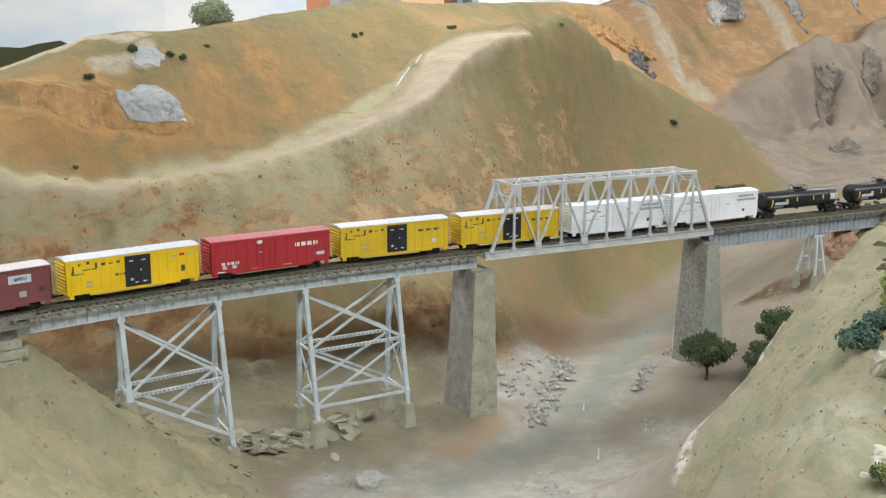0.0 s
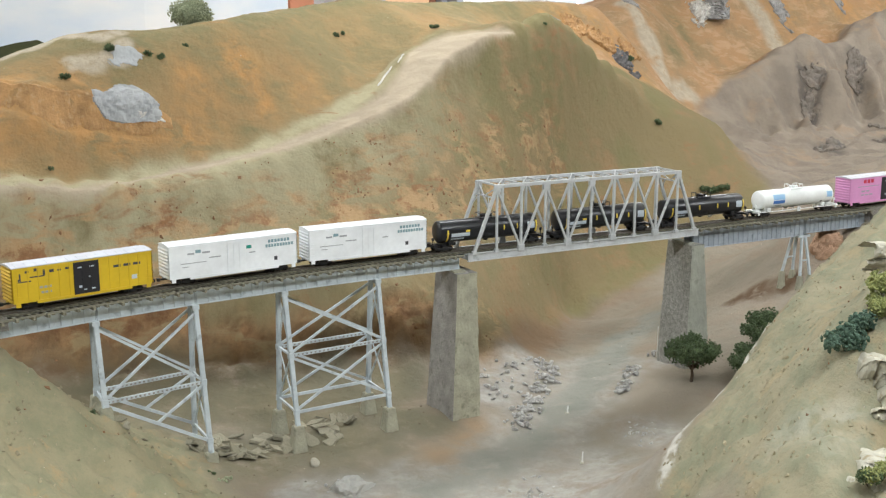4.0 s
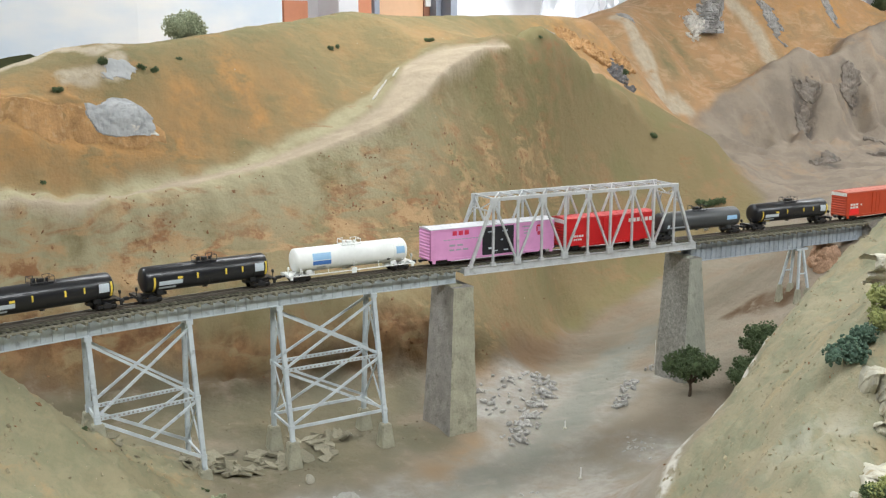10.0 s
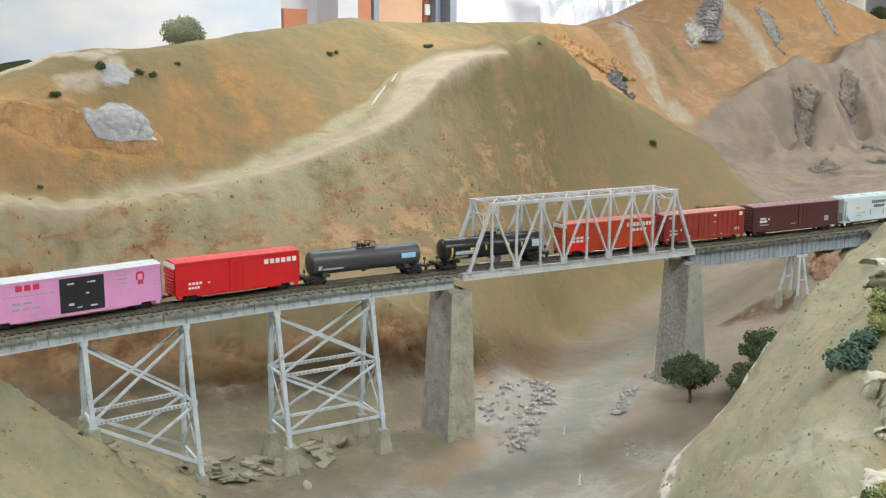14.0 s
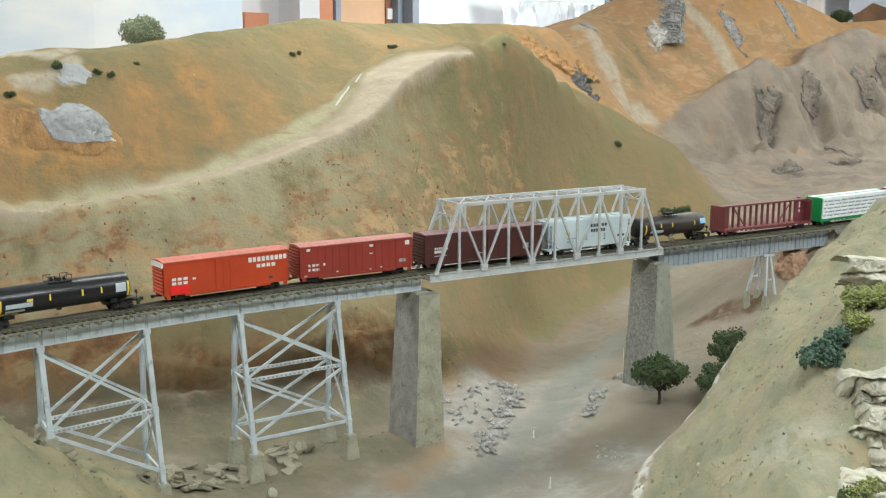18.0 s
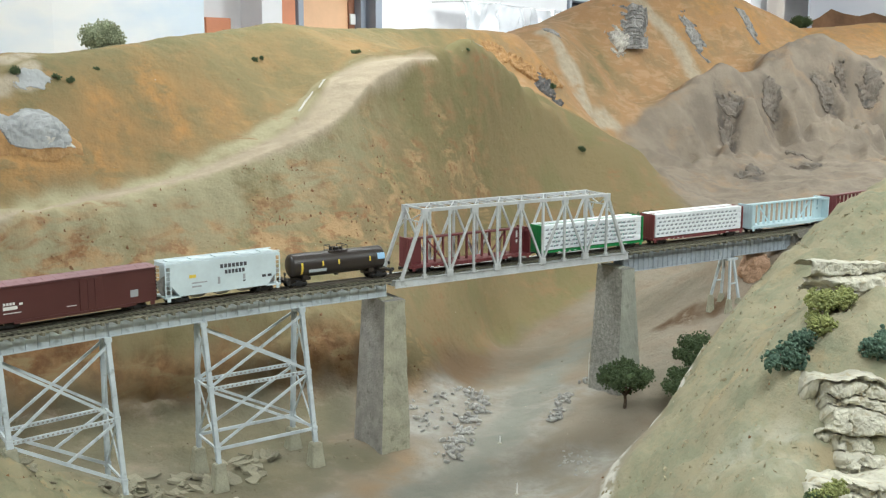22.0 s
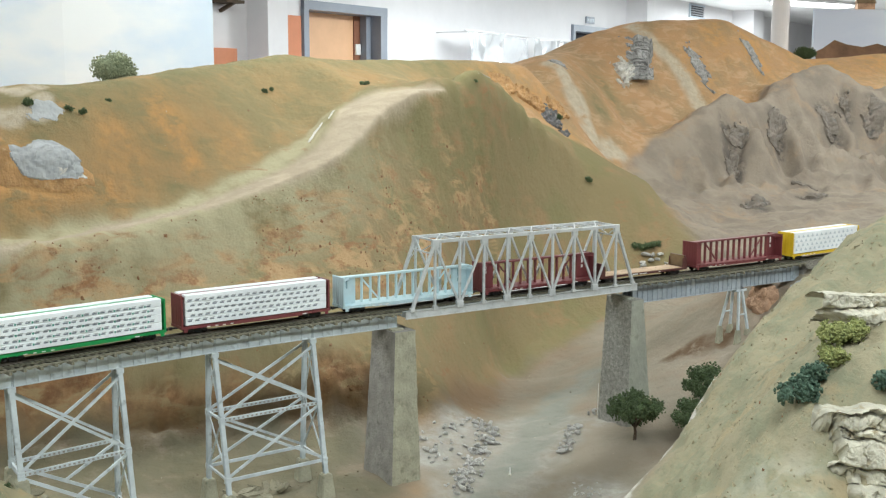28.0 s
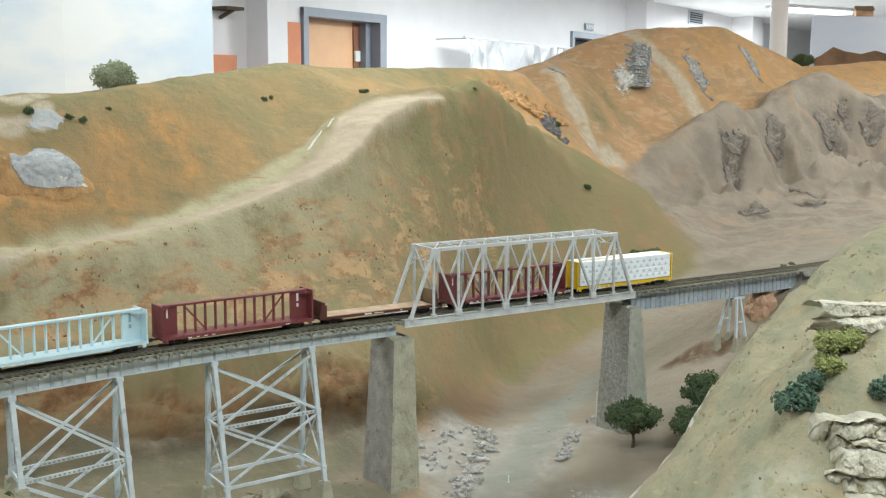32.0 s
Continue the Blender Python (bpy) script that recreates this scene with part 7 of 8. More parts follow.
def build_scenery():
    tree(0.391, -0.111, ground_z(0.391, -0.111), 0.027, 0.090, 0.094, LEAF_DARK, "dark green foam-leaved model tree in the river bed", 3)
    bush(-0.215, 0.734, 0.085, 0.070, LEAF_PALE, "pale green rounded model bush on the ridge", 8, ground_z(-0.215, 0.734) - 0.004)
    tree(0.461, -0.182, ground_z(0.461, -0.182), 0.014, 0.088, 0.078, LEAF_DARK, "dark green foam tree behind the slope crest", 13)
    tree(0.520, -0.150, ground_z(0.520, -0.150), 0.014, 0.105, 0.085, LEAF_DARK, "dark green foam tree behind the slope crest", 17)
    for k, (x, y, w, h, mat, what) in enumerate([
            (0.134, -0.652, 0.046, 0.040, LEAF_BLUE, "blue-green foam bush on the near slope"), (0.160, -0.650, 0.040, 0.030, LEAF_BLUE, "blue-green foam bush on the near slope"),
            (0.181, -0.655, 0.062, 0.032, LEAF_YELLOW, "yellow-green flocked ground cover below the ledge"), (0.205, -0.640, 0.062, 0.034, LEAF_YELLOW, "yellow-green flocked ground cover below the ledge"), (0.212, -0.664, 0.056, 0.030, LEAF_YELLOW, "yellow-green flocked ground cover below the ledge"),
            (0.200, -0.728, 0.045, 0.040, LEAF_BLUE, "blue-green foam bush above the lower cliff"), (0.215, -0.738, 0.040, 0.030, LEAF_YELLOW, "yellow-green flocked bush above the lower cliff"), 
            (-0.419, 0.537, 0.020, 0.019, LEAF_DARK, "small dark green bush on the hillside"), (-0.352, 0.549, 0.020, 0.013, LEAF_DARK, "small dark green bush on the hillside"), (-0.327, 0.555, 0.034, 0.014, LEAF_DARK, "small dark green bush on the hillside"), (-0.263, 0.60, 0.014, 0.010, LEAF_DARK, "small dark green bush on the hillside"),
            (0.108, 0.756, 0.020, 0.012, LEAF_DARK, "small dark green bush on the hillside"), (0.13, 0.768, 0.014, 0.011, LEAF_DARK, "small dark green bush on the hillside"), (0.37, 0.790, 0.034, 0.013, LEAF_DARK, "low dark green bush beside the dirt road"), (0.575, 0.85, 0.040, 0.009, LEAF_BLUE, "low blue-green scrub beyond the dirt road"), (0.68, 0.80, 0.018, 0.010, LEAF_DARK, "small dark green bush on the dome"),
            (1.229, 1.164, 0.03, 0.022, LEAF_DARK, "small dark green bush below the far hill"), (1.212, 1.16, 0.03, 0.018, LEAF_DARK, "small dark green bush below the far hill"), (-0.512, 0.475, 0.024, 0.014, LEAF_DARK, "small dark green bush on the hillside"), (-0.562, 0.370, 0.026, 0.010, LEAF_DARK, "low green scrub above the dirt road"),
            (1.140, 0.912, 0.022, 0.020, LEAF_DARK, "dark green bush at the foot of the dome"), (3.33, 2.0, 0.09, 0.07, LEAF_DARK, "dark green bush on the far hill"), (1.02, 0.10, 0.06, 0.012, LEAF_DARK, "low dark green scrub beside the track"), (1.185, 0.757, 0.055, 0.022, LEAF_DARK, "dark green scrub at the foot of the dome"), (1.225, 0.745, 0.06, 0.026, LEAF_DARK, "dark green scrub at the foot of the dome"), (-0.43, -0.118, 0.045, 0.008, LEAF_PALE, "thin green flock in the river bed"), (-0.455, -0.11, 0.03, 0.007, LEAF_DARK, "thin green flock in the river bed"),
            (-0.60, -0.078, 0.014, 0.008, LEAF_DARK, "small green tuft beside a pedestal")]):
        bush(x, y, w, h, mat, what, 40 + k)
    bush(0.040, -0.790, 0.036, 0.026, LEAF_YELLOW, "yellow-green bush growing on the cream rock ledge", 91, -0.082)
    bush(0.026, -0.786, 0.026, 0.020, LEAF_DARK, "dark green tuft growing on the cream rock ledge", 92, -0.084)
    # cream ledges on the near slope
    rock_face("cream layered rock ledge capping the near slope", (0.302, -0.669, 0.068), -33, 0.20, 0.042, 3, 5, CREAM_ROCK, 0.07, 0.008, 0.009, 0.05)
    rock_face("cream layered rock cliff on the near slope", (0.181, -0.788, -0.116), -33, 0.236, 0.122, 7, 7, CREAM_ROCK, 0.07, 0.05, 0.013, 0.06)
    rock_face("low cream rock ledge below the cliff", (0.094, -0.812, -0.128), -33, 0.18, 0.060, 4, 17, CREAM_ROCK, 0.06, 0.02, 0.010, 0.12)
    # crags
    crag("blue-grey plaster rock face above the dirt road", -0.402, 0.472, 0.210, 0.136, 0.052, 0.065, 5, 2.3, BLUE_CRAG, 0.20, -0.5, 0.004, 0.16, -0.4)
    crag("white plaster rim under the rock face", -0.395, 0.465, 0.196, 0.125, 0.007, 0.02, 4, 4.3, PALE_CRAG, 0.10, -0.5, 0.003)
    crag("small grey rock patch on the ridge", -0.396, 0.534, 0.308, 0.070, 0.034, 0.040, 25, 5.1, BLUE_CRAG, 0.06, -0.7, 0.003)
    crag("white plaster rim of the far peak rock", 1.945, 1.685, 0.405, 0.12, 0.09, 0.11, 30, 9.2, PALE_CRAG, 0.4, -0.4)
    crag("grey rock rib on the far peak", 2.36, 1.715, 0.485, 0.075, 0.14, 0.16, 10, 11.4, GREY_CRAG, 0.35, -0.3, 0.008)
    crag("small grey rock rib on the far peak", 2.70, 1.755, 0.53, 0.07, 0.12, 0.12, 20, 12.4, GREY_CRAG, 0.35, -0.3, 0.008)
    crag("slate rocks beside the dome", 1.185, 1.145, 0.262, 0.12, 0.07, 0.05, 35, 13.2, DARK_CRAG, 0.4, -0.3)
    crag("slate rocks beside the dome", 1.200, 1.095, 0.215, 0.08, 0.05, 0.03, 30, 15.2, DARK_CRAG, 0.4, -0.3)
    crag("grey rock at the saddle", 1.53, 1.55, 0.43, 0.09, 0.09, 0.08, 30, 17.2, GREY_CRAG, 0.25, -0.4, 0.006)
    crag("grey rock patch beyond the dirt road", 0.74, 0.86, 0.34, 0.09, 0.05, 0.03, 30, 19.2, GREY_CRAG, 0.15, -0.4, 0.004)
    crag("white plaster slash beside the dirt road", 0.160, 0.615, 0.255, 0.13, 0.009, 0.02, 45, 21.2, PALE_CRAG, 0.2, -0.4, 0.003, 0.2)
    crag("pale plaster slash beside the dirt road", 0.222, 0.662, 0.29, 0.07, 0.006, 0.02, 50, 22.2, PALE_CRAG, 0.2, -0.4, 0.003)
    earth_lip(LEDGE[1:], "ochre earth lip overhanging the hillside")
    rock_face("layered grey rock on the far peak", (1.972, 1.660, 0.378), -42, 0.15, 0.170, 8, 31, GREY_CRAG, 0.04, 0.168, 0.010, 0.04)
    crag("rusty ochre crag on the saddle", 1.25, 1.205, 0.29, 0.12, 0.06, 0.03, 25, 33.2, OCHRE_CRAG, 0.3, -0.4, 0.008)
    crag("rusty ochre crag on the saddle", 1.13, 1.175, 0.30, 0.15, 0.06, 0.03, 15, 29.2, OCHRE_CRAG, 0.3, -0.4, 0.008)
    crag("rusty ochre crag on the saddle", 1.02, 1.165, 0.35, 0.13, 0.05, 0.03, 25, 30.2, OCHRE_CRAG, 0.3, -0.4, 0.007)
    boulder("rusty clay boulder beside the east abutment", 0.834, 0.010, -0.062, 0.075, 0.060, 0.075, 20, 19.0, RUST, 0.3)
    boulder("pale blue-grey plaster rock beside the east abutment", 0.885, -0.045, -0.045, 0.085, 0.050, 0.060, 10, 29.0, BLUE_CRAG, 0.35)
    boulder("pale grey boulder at the stream edge", -0.282, -0.190, -0.268, 0.070, 0.050, 0.036, 30, 23.0, PALE_ROCK, 0.45)
    for k, (x, y, sx, sy) in enumerate([(2.173, 1.335, 0.13, 0.06), (2.115, 1.29, 0.10, 0.05), (2.446, 1.39, 0.12, 0.06), (2.76, 1.41, 0.13, 0.06), (2.88, 1.427, 0.10, 0.05), (2.333, 1.156, 0.11, 0.06), (2.26, 1.05, 0.13, 0.05), (1.945, 1.03, 0.15, 0.06), (2.97, 1.346, 0.11, 0.08)]):
        crag("weathered grey crag in the mountain face", x, y, ground_z(x, y), sx, sy, 0.1, (-15, 20, 10, -10, 15, 5, -20, 12, 0)[k], 31.0 + 3 * k, SHALE_CRAG, 0.34, -0.35, 0.008, 0.30, -1.0, 0.8)
    # loose stone
    pile("rubble_pile", "grey broken stones at the foot of the first pier", STONES, [(0.268, 0.165, 26, 0.012), (0.258, 0.125, 30, 0.012), (0.225, 0.085, 34, 0.012), (0.185, 0.048, 34, 0.012), (0.15, 0.012, 32, 0.011), (0.115, -0.018, 28, 0.010), (0.085, -0.05, 24, 0.010), (0.06, -0.08, 18, 0.009), (0.20, 0.14, 14, 0.022), (0.13, 0.09, 14, 0.024), (0.10, 0.05, 9, 0.018)], 0.0108, 61, squash=(0.6, 1.1), sink=0.22)
    pile("rubble_pile", "grey broken stones along the river bed", STONES, [(0.29, -0.053, 16, 0.007), (0.315, -0.032, 18, 0.007), (0.345, -0.004, 18, 0.008), (0.375, 0.025, 18, 0.010), (0.45, 0.043, 14, 0.012)], 0.0100, 62, squash=(0.6, 1.1), sink=0.2)
    pile("rubble_pile", "grey blocks at the foot of the dome", STONES, [(1.17, 0.72, 7, 0.016), (1.21, 0.715, 7, 0.016)], 0.021, 67, squash=(0.6, 1.0), sink=0.1)
    pile("rubble_pile", "flat grey gravel in the river bed", STONES, [(0.222, -0.20, 30, 0.016), (-0.04, -0.288, 26, 0.02), (-0.31, -0.18, 10, 0.018)], 0.0075, 63, squash=(0.3, 0.6), sink=0.3)
    pile("broken_slabs", "buff broken slate slabs below the steel towers", SLABS, [(-0.405, -0.029, 18, 0.015), (-0.386, -0.045, 16, 0.016), (-0.34, 0.005, 10, 0.018), (-0.319, -0.033, 9, 0.016), (-0.238, 0.02, 9, 0.014), (-0.20, 0.025, 6, 0.014), (-0.257, -0.038, 6, 0.016), (-0.45, -0.02, 8, 0.016), (-0.55, -0.02, 5, 0.02), (-0.59, -0.02, 4, 0.014)], 0.031, 64, squash=(0.05, 0.12), sink=-0.3)
    pile("stone_block", "cream cut stone block beside a pedestal", [stone_mesh("stone", CREAM_ROCK, 91)], [(-0.303, -0.108, 1, 0.001)], 0.026, 66, squash=(0.7, 0.8))
    small_post(0.164, -0.068, 0.013, "tiny cream marker post in the dry stream")
    small_post(0.077, -0.232, 0.018, "tiny cream marker post in the dry stream")
    small_post(0.452, 0.055, 0.058, "thin white pole beside the second pier", 0.0007)
    # west abutment
    ab = thing("abutment", pose(-0.732, track_y(-0.73), 0, 0, 0, 13), "pale stone abutment block under the west girder end", "abutment")
    for k, (d, w) in enumerate([(0.012, 0.030), (0.017, 0.034), (0.010, 0.033), (0.014, 0.036), (0.012, 0.038)]):
        z = -0.0145 - 0.012 * k
        part("stone_course", boxed(-0.03, -w, z - 0.0115, d, w, z, bevel=0.0012), CONCRETE, ab)
    part("bed_plate", boxed(-0.03, -0.022, -0.0145, 0.006, 0.022, 0.008, bevel=0.001), CONCRETE_GREY, ab)
    ab = thing("abutment", pose(0.912, track_y(0.912), 0), "grey stone abutment under the east girder end", "abutment")
    for k, d in enumerate([0.006, 0.012, 0.008]):
        z = -0.0245 - 0.014 * k
        part("stone_course", boxed(-d, -0.032, z - 0.0135, 0.03, 0.032, z, bevel=0.0012), GREY_CRAG, ab)
    part("bed_plate", boxed(-0.004, -0.022, -0.0245, 0.03, 0.022, 0.008, bevel=0.001), CONCRETE_GREY, ab)
    # slender east bent
    tw = thing("steel_bent", pose(0, 0, 0), "slender grey steel bent on concrete footings", "tower", "viaduct towers")
    for x0, x1, s in ((0.738, 0.726, -1), (0.746, 0.752, -1), (0.738, 0.728, 1), (0.746, 0.756, 1)):
        part("leg", beamed((x1, s * 0.024, -0.105), (x0, s * 0.011, -0.0275), 0.0042, 0.0042, up=(0, 1, 0)), STEEL, tw)
        pedestal(x1, s * 0.024, -0.103, ground_z(x1, s * 0.024) - 0.012, 0.0062)
    part("bent_cap", boxed(0.728, -0.014, -0.0315, 0.757, 0.014, -0.0272), STEEL, tw)
    part("strut", beamed((0.731, -0.019, -0.075), (0.750, -0.019, -0.075), 0.002, 0.0026), STEEL, tw)
    part("strut", beamed((0.732, 0.019, -0.075), (0.752, 0.019, -0.075), 0.002, 0.0026), STEEL, tw)
    # clods and pebbles
    for name, label, col, n, seed, size in (("clods", "rust-brown clods of earth on the slopes", (0.27, 0.145, 0.075), 5200, 5, 0.0034), ("earth_lumps", "tan lumps of earth on the near slopes", (0.36, 0.315, 0.205), 4200, 8, 0.0034), ("debris", "dark crumbs of bark and earth on the canyon floor", (0.15, 0.12, 0.08), 1500, 12, 0.0024), ("pebbles", "pale pebbles scattered over the ground", (0.50, 0.45, 0.35), 900, 6, 0.0015)):
        rng = np.random.default_rng(seed)
        x, y = rng.uniform(-0.85, 1.0, n * 6), rng.uniform(-0.9, 0.9, n * 6)
        z = height(x, y)
        hill, road, back, cliff, grey, near, west = zones(x, y, z)
        if name == "clods":
            clump = fbm(x, y, 24, 3, 77)
            want = hill * (1 - back) * (1 - road) * (0.02 + 1.5 * blots(x, y, CLOD_PLACES) * (clump > 0.12)) + 0.012 * back + 0.16 * west * (clump > 0.1) + 0.10 * near * (x < 0.5) * (clump > 0.15) + 0.5 * cliff * (clump > 0.2)
        elif name == "earth_lumps":
            want = (0.9 * near * (0.2 + 1.2 * (fbm(x, y, 12, 3, 79) > 0.05)) + 1.3 * west * (0.25 + (fbm(x, y, 16, 3, 87) > 0.0))) * (x < 0.6)
        elif name == "debris":
            want = (1 - hill) * (1 - near) * (0.04 + 0.9 * blots(x, y, MUD_PLACES) * (fbm(x, y, 20, 3, 85) > 0.05)) * (y > -0.2) * (x < 0.6) + 0.05 * west
        else:
            want = 0.3 + 0.5 * west + 0.3 * near + 0 * x
        keep = np.where(rng.random(n * 6) < want * 0.6)[0][:n]
        verts, faces = [], []
        for i in keep:
            s = size * rng.uniform(0.4, 1.0) * (1 + rng.random() ** 3)
            m = Matrix.LocRotScale((x[i], y[i], z[i] - 0.2 * s), Euler(rng.uniform(0, 6, 3)), (s, s * rng.uniform(0.4, 1), s * rng.uniform(0.25, 0.6)))
            k = len(verts)
            verts += [m @ Vector(c) * 1.0 for c in ((1, 0, 0), (-1, 0, 0), (0, 1, 0), (0, -1, 0), (0, 0, 1), (0, 0, -1))]
            faces += [(k + a, k + b, k + c) for a, b, c in ((0, 2, 4), (2, 1, 4), (1, 3, 4), (3, 0, 4), (2, 0, 5), (1, 2, 5), (3, 1, 5), (0, 3, 5))]
        me = bpy.data.meshes.new(name)
        me.from_pydata(verts, [], faces)
        me.materials.append(material(name, col, 0.95, 0, 0.35, 120))
        tagged(new(name, me), label, {"clods": "clod", "earth_lumps": "earth", "debris": "debris", "pebbles": "pebble"}[name], kind="stuff")


build_scenery()


# ---- painted backdrop behind the hills ----
def sky_paint(name, a, b, scale):
    m = bpy.data.materials.new(name)
    m.use_nodes = True
    nt = m.node_tree
    co = nt.nodes.new("ShaderNodeTexCoord").outputs["Object"]
    mp = nt.nodes.new("ShaderNodeMapping")
    mp.inputs["Scale"].default_value = (1, 1, 2.2)
    nt.links.new(co, mp.inputs["Vector"])
    n = nt.nodes.new("ShaderNodeTexNoise")
    n.inputs["Scale"].default_value, n.inputs["Detail"].default_value = scale, 5
    nt.links.new(mp.outputs["Vector"], n.inputs["Vector"])
    r = nt.nodes.new("ShaderNodeMapRange")
    r.inputs["From Min"].default_value, r.inputs["From Max"].default_value = 0.42, 0.62
    nt.links.new(n.outputs["Fac"], r.inputs["Value"])
    x = nt.nodes.new("ShaderNodeMix")
    x.data_type = "RGBA"
    x.inputs["A"].default_value, x.inputs["B"].default_value = (*a, 1), (*b, 1)
    nt.links.new(r.outputs["Result"], x.inputs["Factor"])
    bs = nt.nodes["Principled BSDF"]
    nt.links.new(x.outputs["Result"], bs.inputs["Base Color"])
    bs.inputs["Roughness"].default_value = 0.75
    return m


def backdrop(name, points, lo, hi, mat, label, thick=0.012):
    bm = bmesh.new()
    cols = []
    for x, y in points:
        cols.append([bm.verts.new((x, yy, z)) for yy, z in ((y, lo), (y, hi), (y + thick, hi), (y + thick, lo))])
    for a, b in zip(cols, cols[1:]):
        for j in range(4):
            bm.faces.new((a[j], a[(j + 1) % 4], b[(j + 1) % 4], b[j]))
    bm.faces.new(cols[0]), bm.faces.new(cols[-1][::-1])
    return tagged(part(name, bm, mat), label, "backdrop", kind="structure")


SKY = sky_paint("painted_sky", (0.66, 0.76, 0.88), (0.86, 0.88, 0.90), 2.6)
backdrop("backdrop", [(-6.0, 0.95), (-2.0, 0.98), (-0.8, 1.05), (-0.2, 1.17), (0.215, 1.32)], -0.2, 1.25, SKY, "pale blue painted sky backdrop with soft clouds")
HILL_PAINT = material("painted_green_hill", (0.055, 0.065, 0.022), 0.8, 0, 0.2, 20)
bm = bmesh.new()
ridge = [(-1.4, 0.29), (-0.9, 0.315), (-0.62, 0.317), (-0.54, 0.312), (-0.50, 0.321), (-0.455, 0.327), (-0.42, 0.312), (-0.36, 0.28)]
up = [bm.verts.new((x, 1.04 + 0.19 * max(0, x + 0.8) - 0.006, z)) for x, z in ridge]
dn = [bm.verts.new((x, 1.04 + 0.19 * max(0, x + 0.8) - 0.006, 0.1)) for x, _ in ridge]
for k in range(len(ridge) - 1):
    bm.faces.new((dn[k], dn[k + 1], up[k + 1], up[k]))
tagged(part("painted_hill", bm, HILL_PAINT), "dark green hill painted on the backdrop", "backdrop", kind="structure")
backdrop("backdrop_east", [(4.46, 2.88), (5.2, 2.42), (6.2, 1.8)], -0.3, 0.80, sky_paint("painted_sky_east", (0.62, 0.69, 0.82), (0.70, 0.76, 0.86), 2.0), "pale blue painted panel behind the far hills")
bm = bmesh.new()
ridge = [(4.47, 0.56), (4.50, 0.575), (4.56, 0.625), (4.62, 0.60), (4.70, 0.585), (4.77, 0.605), (4.83, 0.585), (4.95, 0.63), (5.1, 0.6), (5.3, 0.55)]
up = [bm.verts.new((x, 2.88 - 0.622 * (x - 4.46) - 0.008, z)) for x, z in ridge]
dn = [bm.verts.new((x, 2.88 - 0.622 * (x - 4.46) - 0.008, 0.3)) for x, _ in ridge]
for k in range(len(ridge) - 1):
    bm.faces.new((dn[k], dn[k + 1], up[k + 1], up[k]))
tagged(part("painted_mountain", bm, material("painted_brown_mountain", (0.20, 0.115, 0.065), 0.8, 0, 0.25, 8)), "brown mountains painted on the far backdrop", "backdrop", kind="structure")


# ---- the room ----
toy = thing("toy_building", pose(4.715, 2.729, 0.80, 0, 0, -32), "small reddish brown toy building on the panel's top edge", "toy building")
part("wall", boxed(-0.05, -0.012, 0.0, 0.05, 0.030, 0.035, bevel=0.002), RUST, toy)
bm = bmesh.new()
ends = [[bm.verts.new((x, y, z)) for y, z in ((-0.017, 0.033), (0.009, 0.060), (0.035, 0.033))] for x in (-0.055, 0.055)]
bm.faces.new(ends[0]), bm.faces.new(ends[1][::-1])
for a, b in ((0, 1), (1, 2), (2, 0)):
    bm.faces.new((ends[0][a], ends[0][b], ends[1][b], ends[1][a]))
part("roof", bm, LINING, toy)
WALL = material("white_wall_paint", (0.80, 0.79, 0.80), 0.7, 0, 0.03, 3)
CEIL = material("white_ceiling", (0.82, 0.82, 0.82), 0.8, 0, 0.04, 3)
CARPET = material("grey_floor", (0.22, 0.21, 0.20), 0.8, 0, 0.2, 8)
FRAME = material("grey_door_frame", (0.26, 0.29, 0.34), 0.45, 0, 0.06, 8)
ORANGE_PANEL = material("orange_brown_panel", (0.60, 0.22, 0.10), 0.6, 0, 0.06, 6)
PEACH = material("peach_door_leaf", (0.72, 0.43, 0.24), 0.55, 0, 0.05, 5)
# Dark tone standing for the unlit depth of the open doorway and the vent.
UNLIT_DARK = material("dark_room", (0.05, 0.05, 0.06), 0.8, 0, 0.2, 4)
FASCIA = material("dark_fascia_board", (0.08, 0.07, 0.06), 0.6, 0, 0.15, 6)
TURN = 25.466
ROOM = pose(2.496, 5.616, 0, 0, 0, TURN)


def in_room(ob, dx=0.0, dy=0.0, dz=0.0):
    ob.matrix_basis = ROOM @ pose(dx, dy, dz)
    return ob


def room_wall(name, pieces, label):
    bm = bmesh.new()
    for b in pieces:
        box(bm, *b)
    return in_room(tagged(part(name, bm, WALL), label, "wall", kind="structure"))


HEAD, HEAD2 = 0.935, 0.975
room_wall("wall_back", [(-14.5, 0, FLOOR, 0.0, 0.15, CEILING), (0.0, 0, HEAD, 1.0, 0.15, CEILING), (1.0, 0, FLOOR, 4.30, 0.15, CEILING), (4.30, 0, HEAD2, 5.25, 0.15, CEILING), (5.25, 0, FLOOR, 15.0, 0.15, CEILING)], "plain white wall of the exhibition room")
for name, b in (("wall_west", (-14.65, -14, FLOOR, -14.5, 0.15, CEILING)), ("wall_east", (15.0, -14, FLOOR, 15.15, 0.15, CEILING)), ("wall_front", (-14.65, -14.15, FLOOR, 15.15, -14, CEILING))):
    room_wall(name, [b], "plain white wall of the exhibition room")
in_room(tagged(part("floor", boxed(-14.65, -14.15, FLOOR - 0.1, 15.15, 0.15, FLOOR), CARPET), "grey floor of the exhibition room", "floor", kind="structure"))
in_room(tagged(part("ceiling", boxed(-14.65, -14.15, CEILING, 15.15, 0.15, CEILING + 0.1), CEIL), "plain white ceiling", "ceiling", kind="structure"))


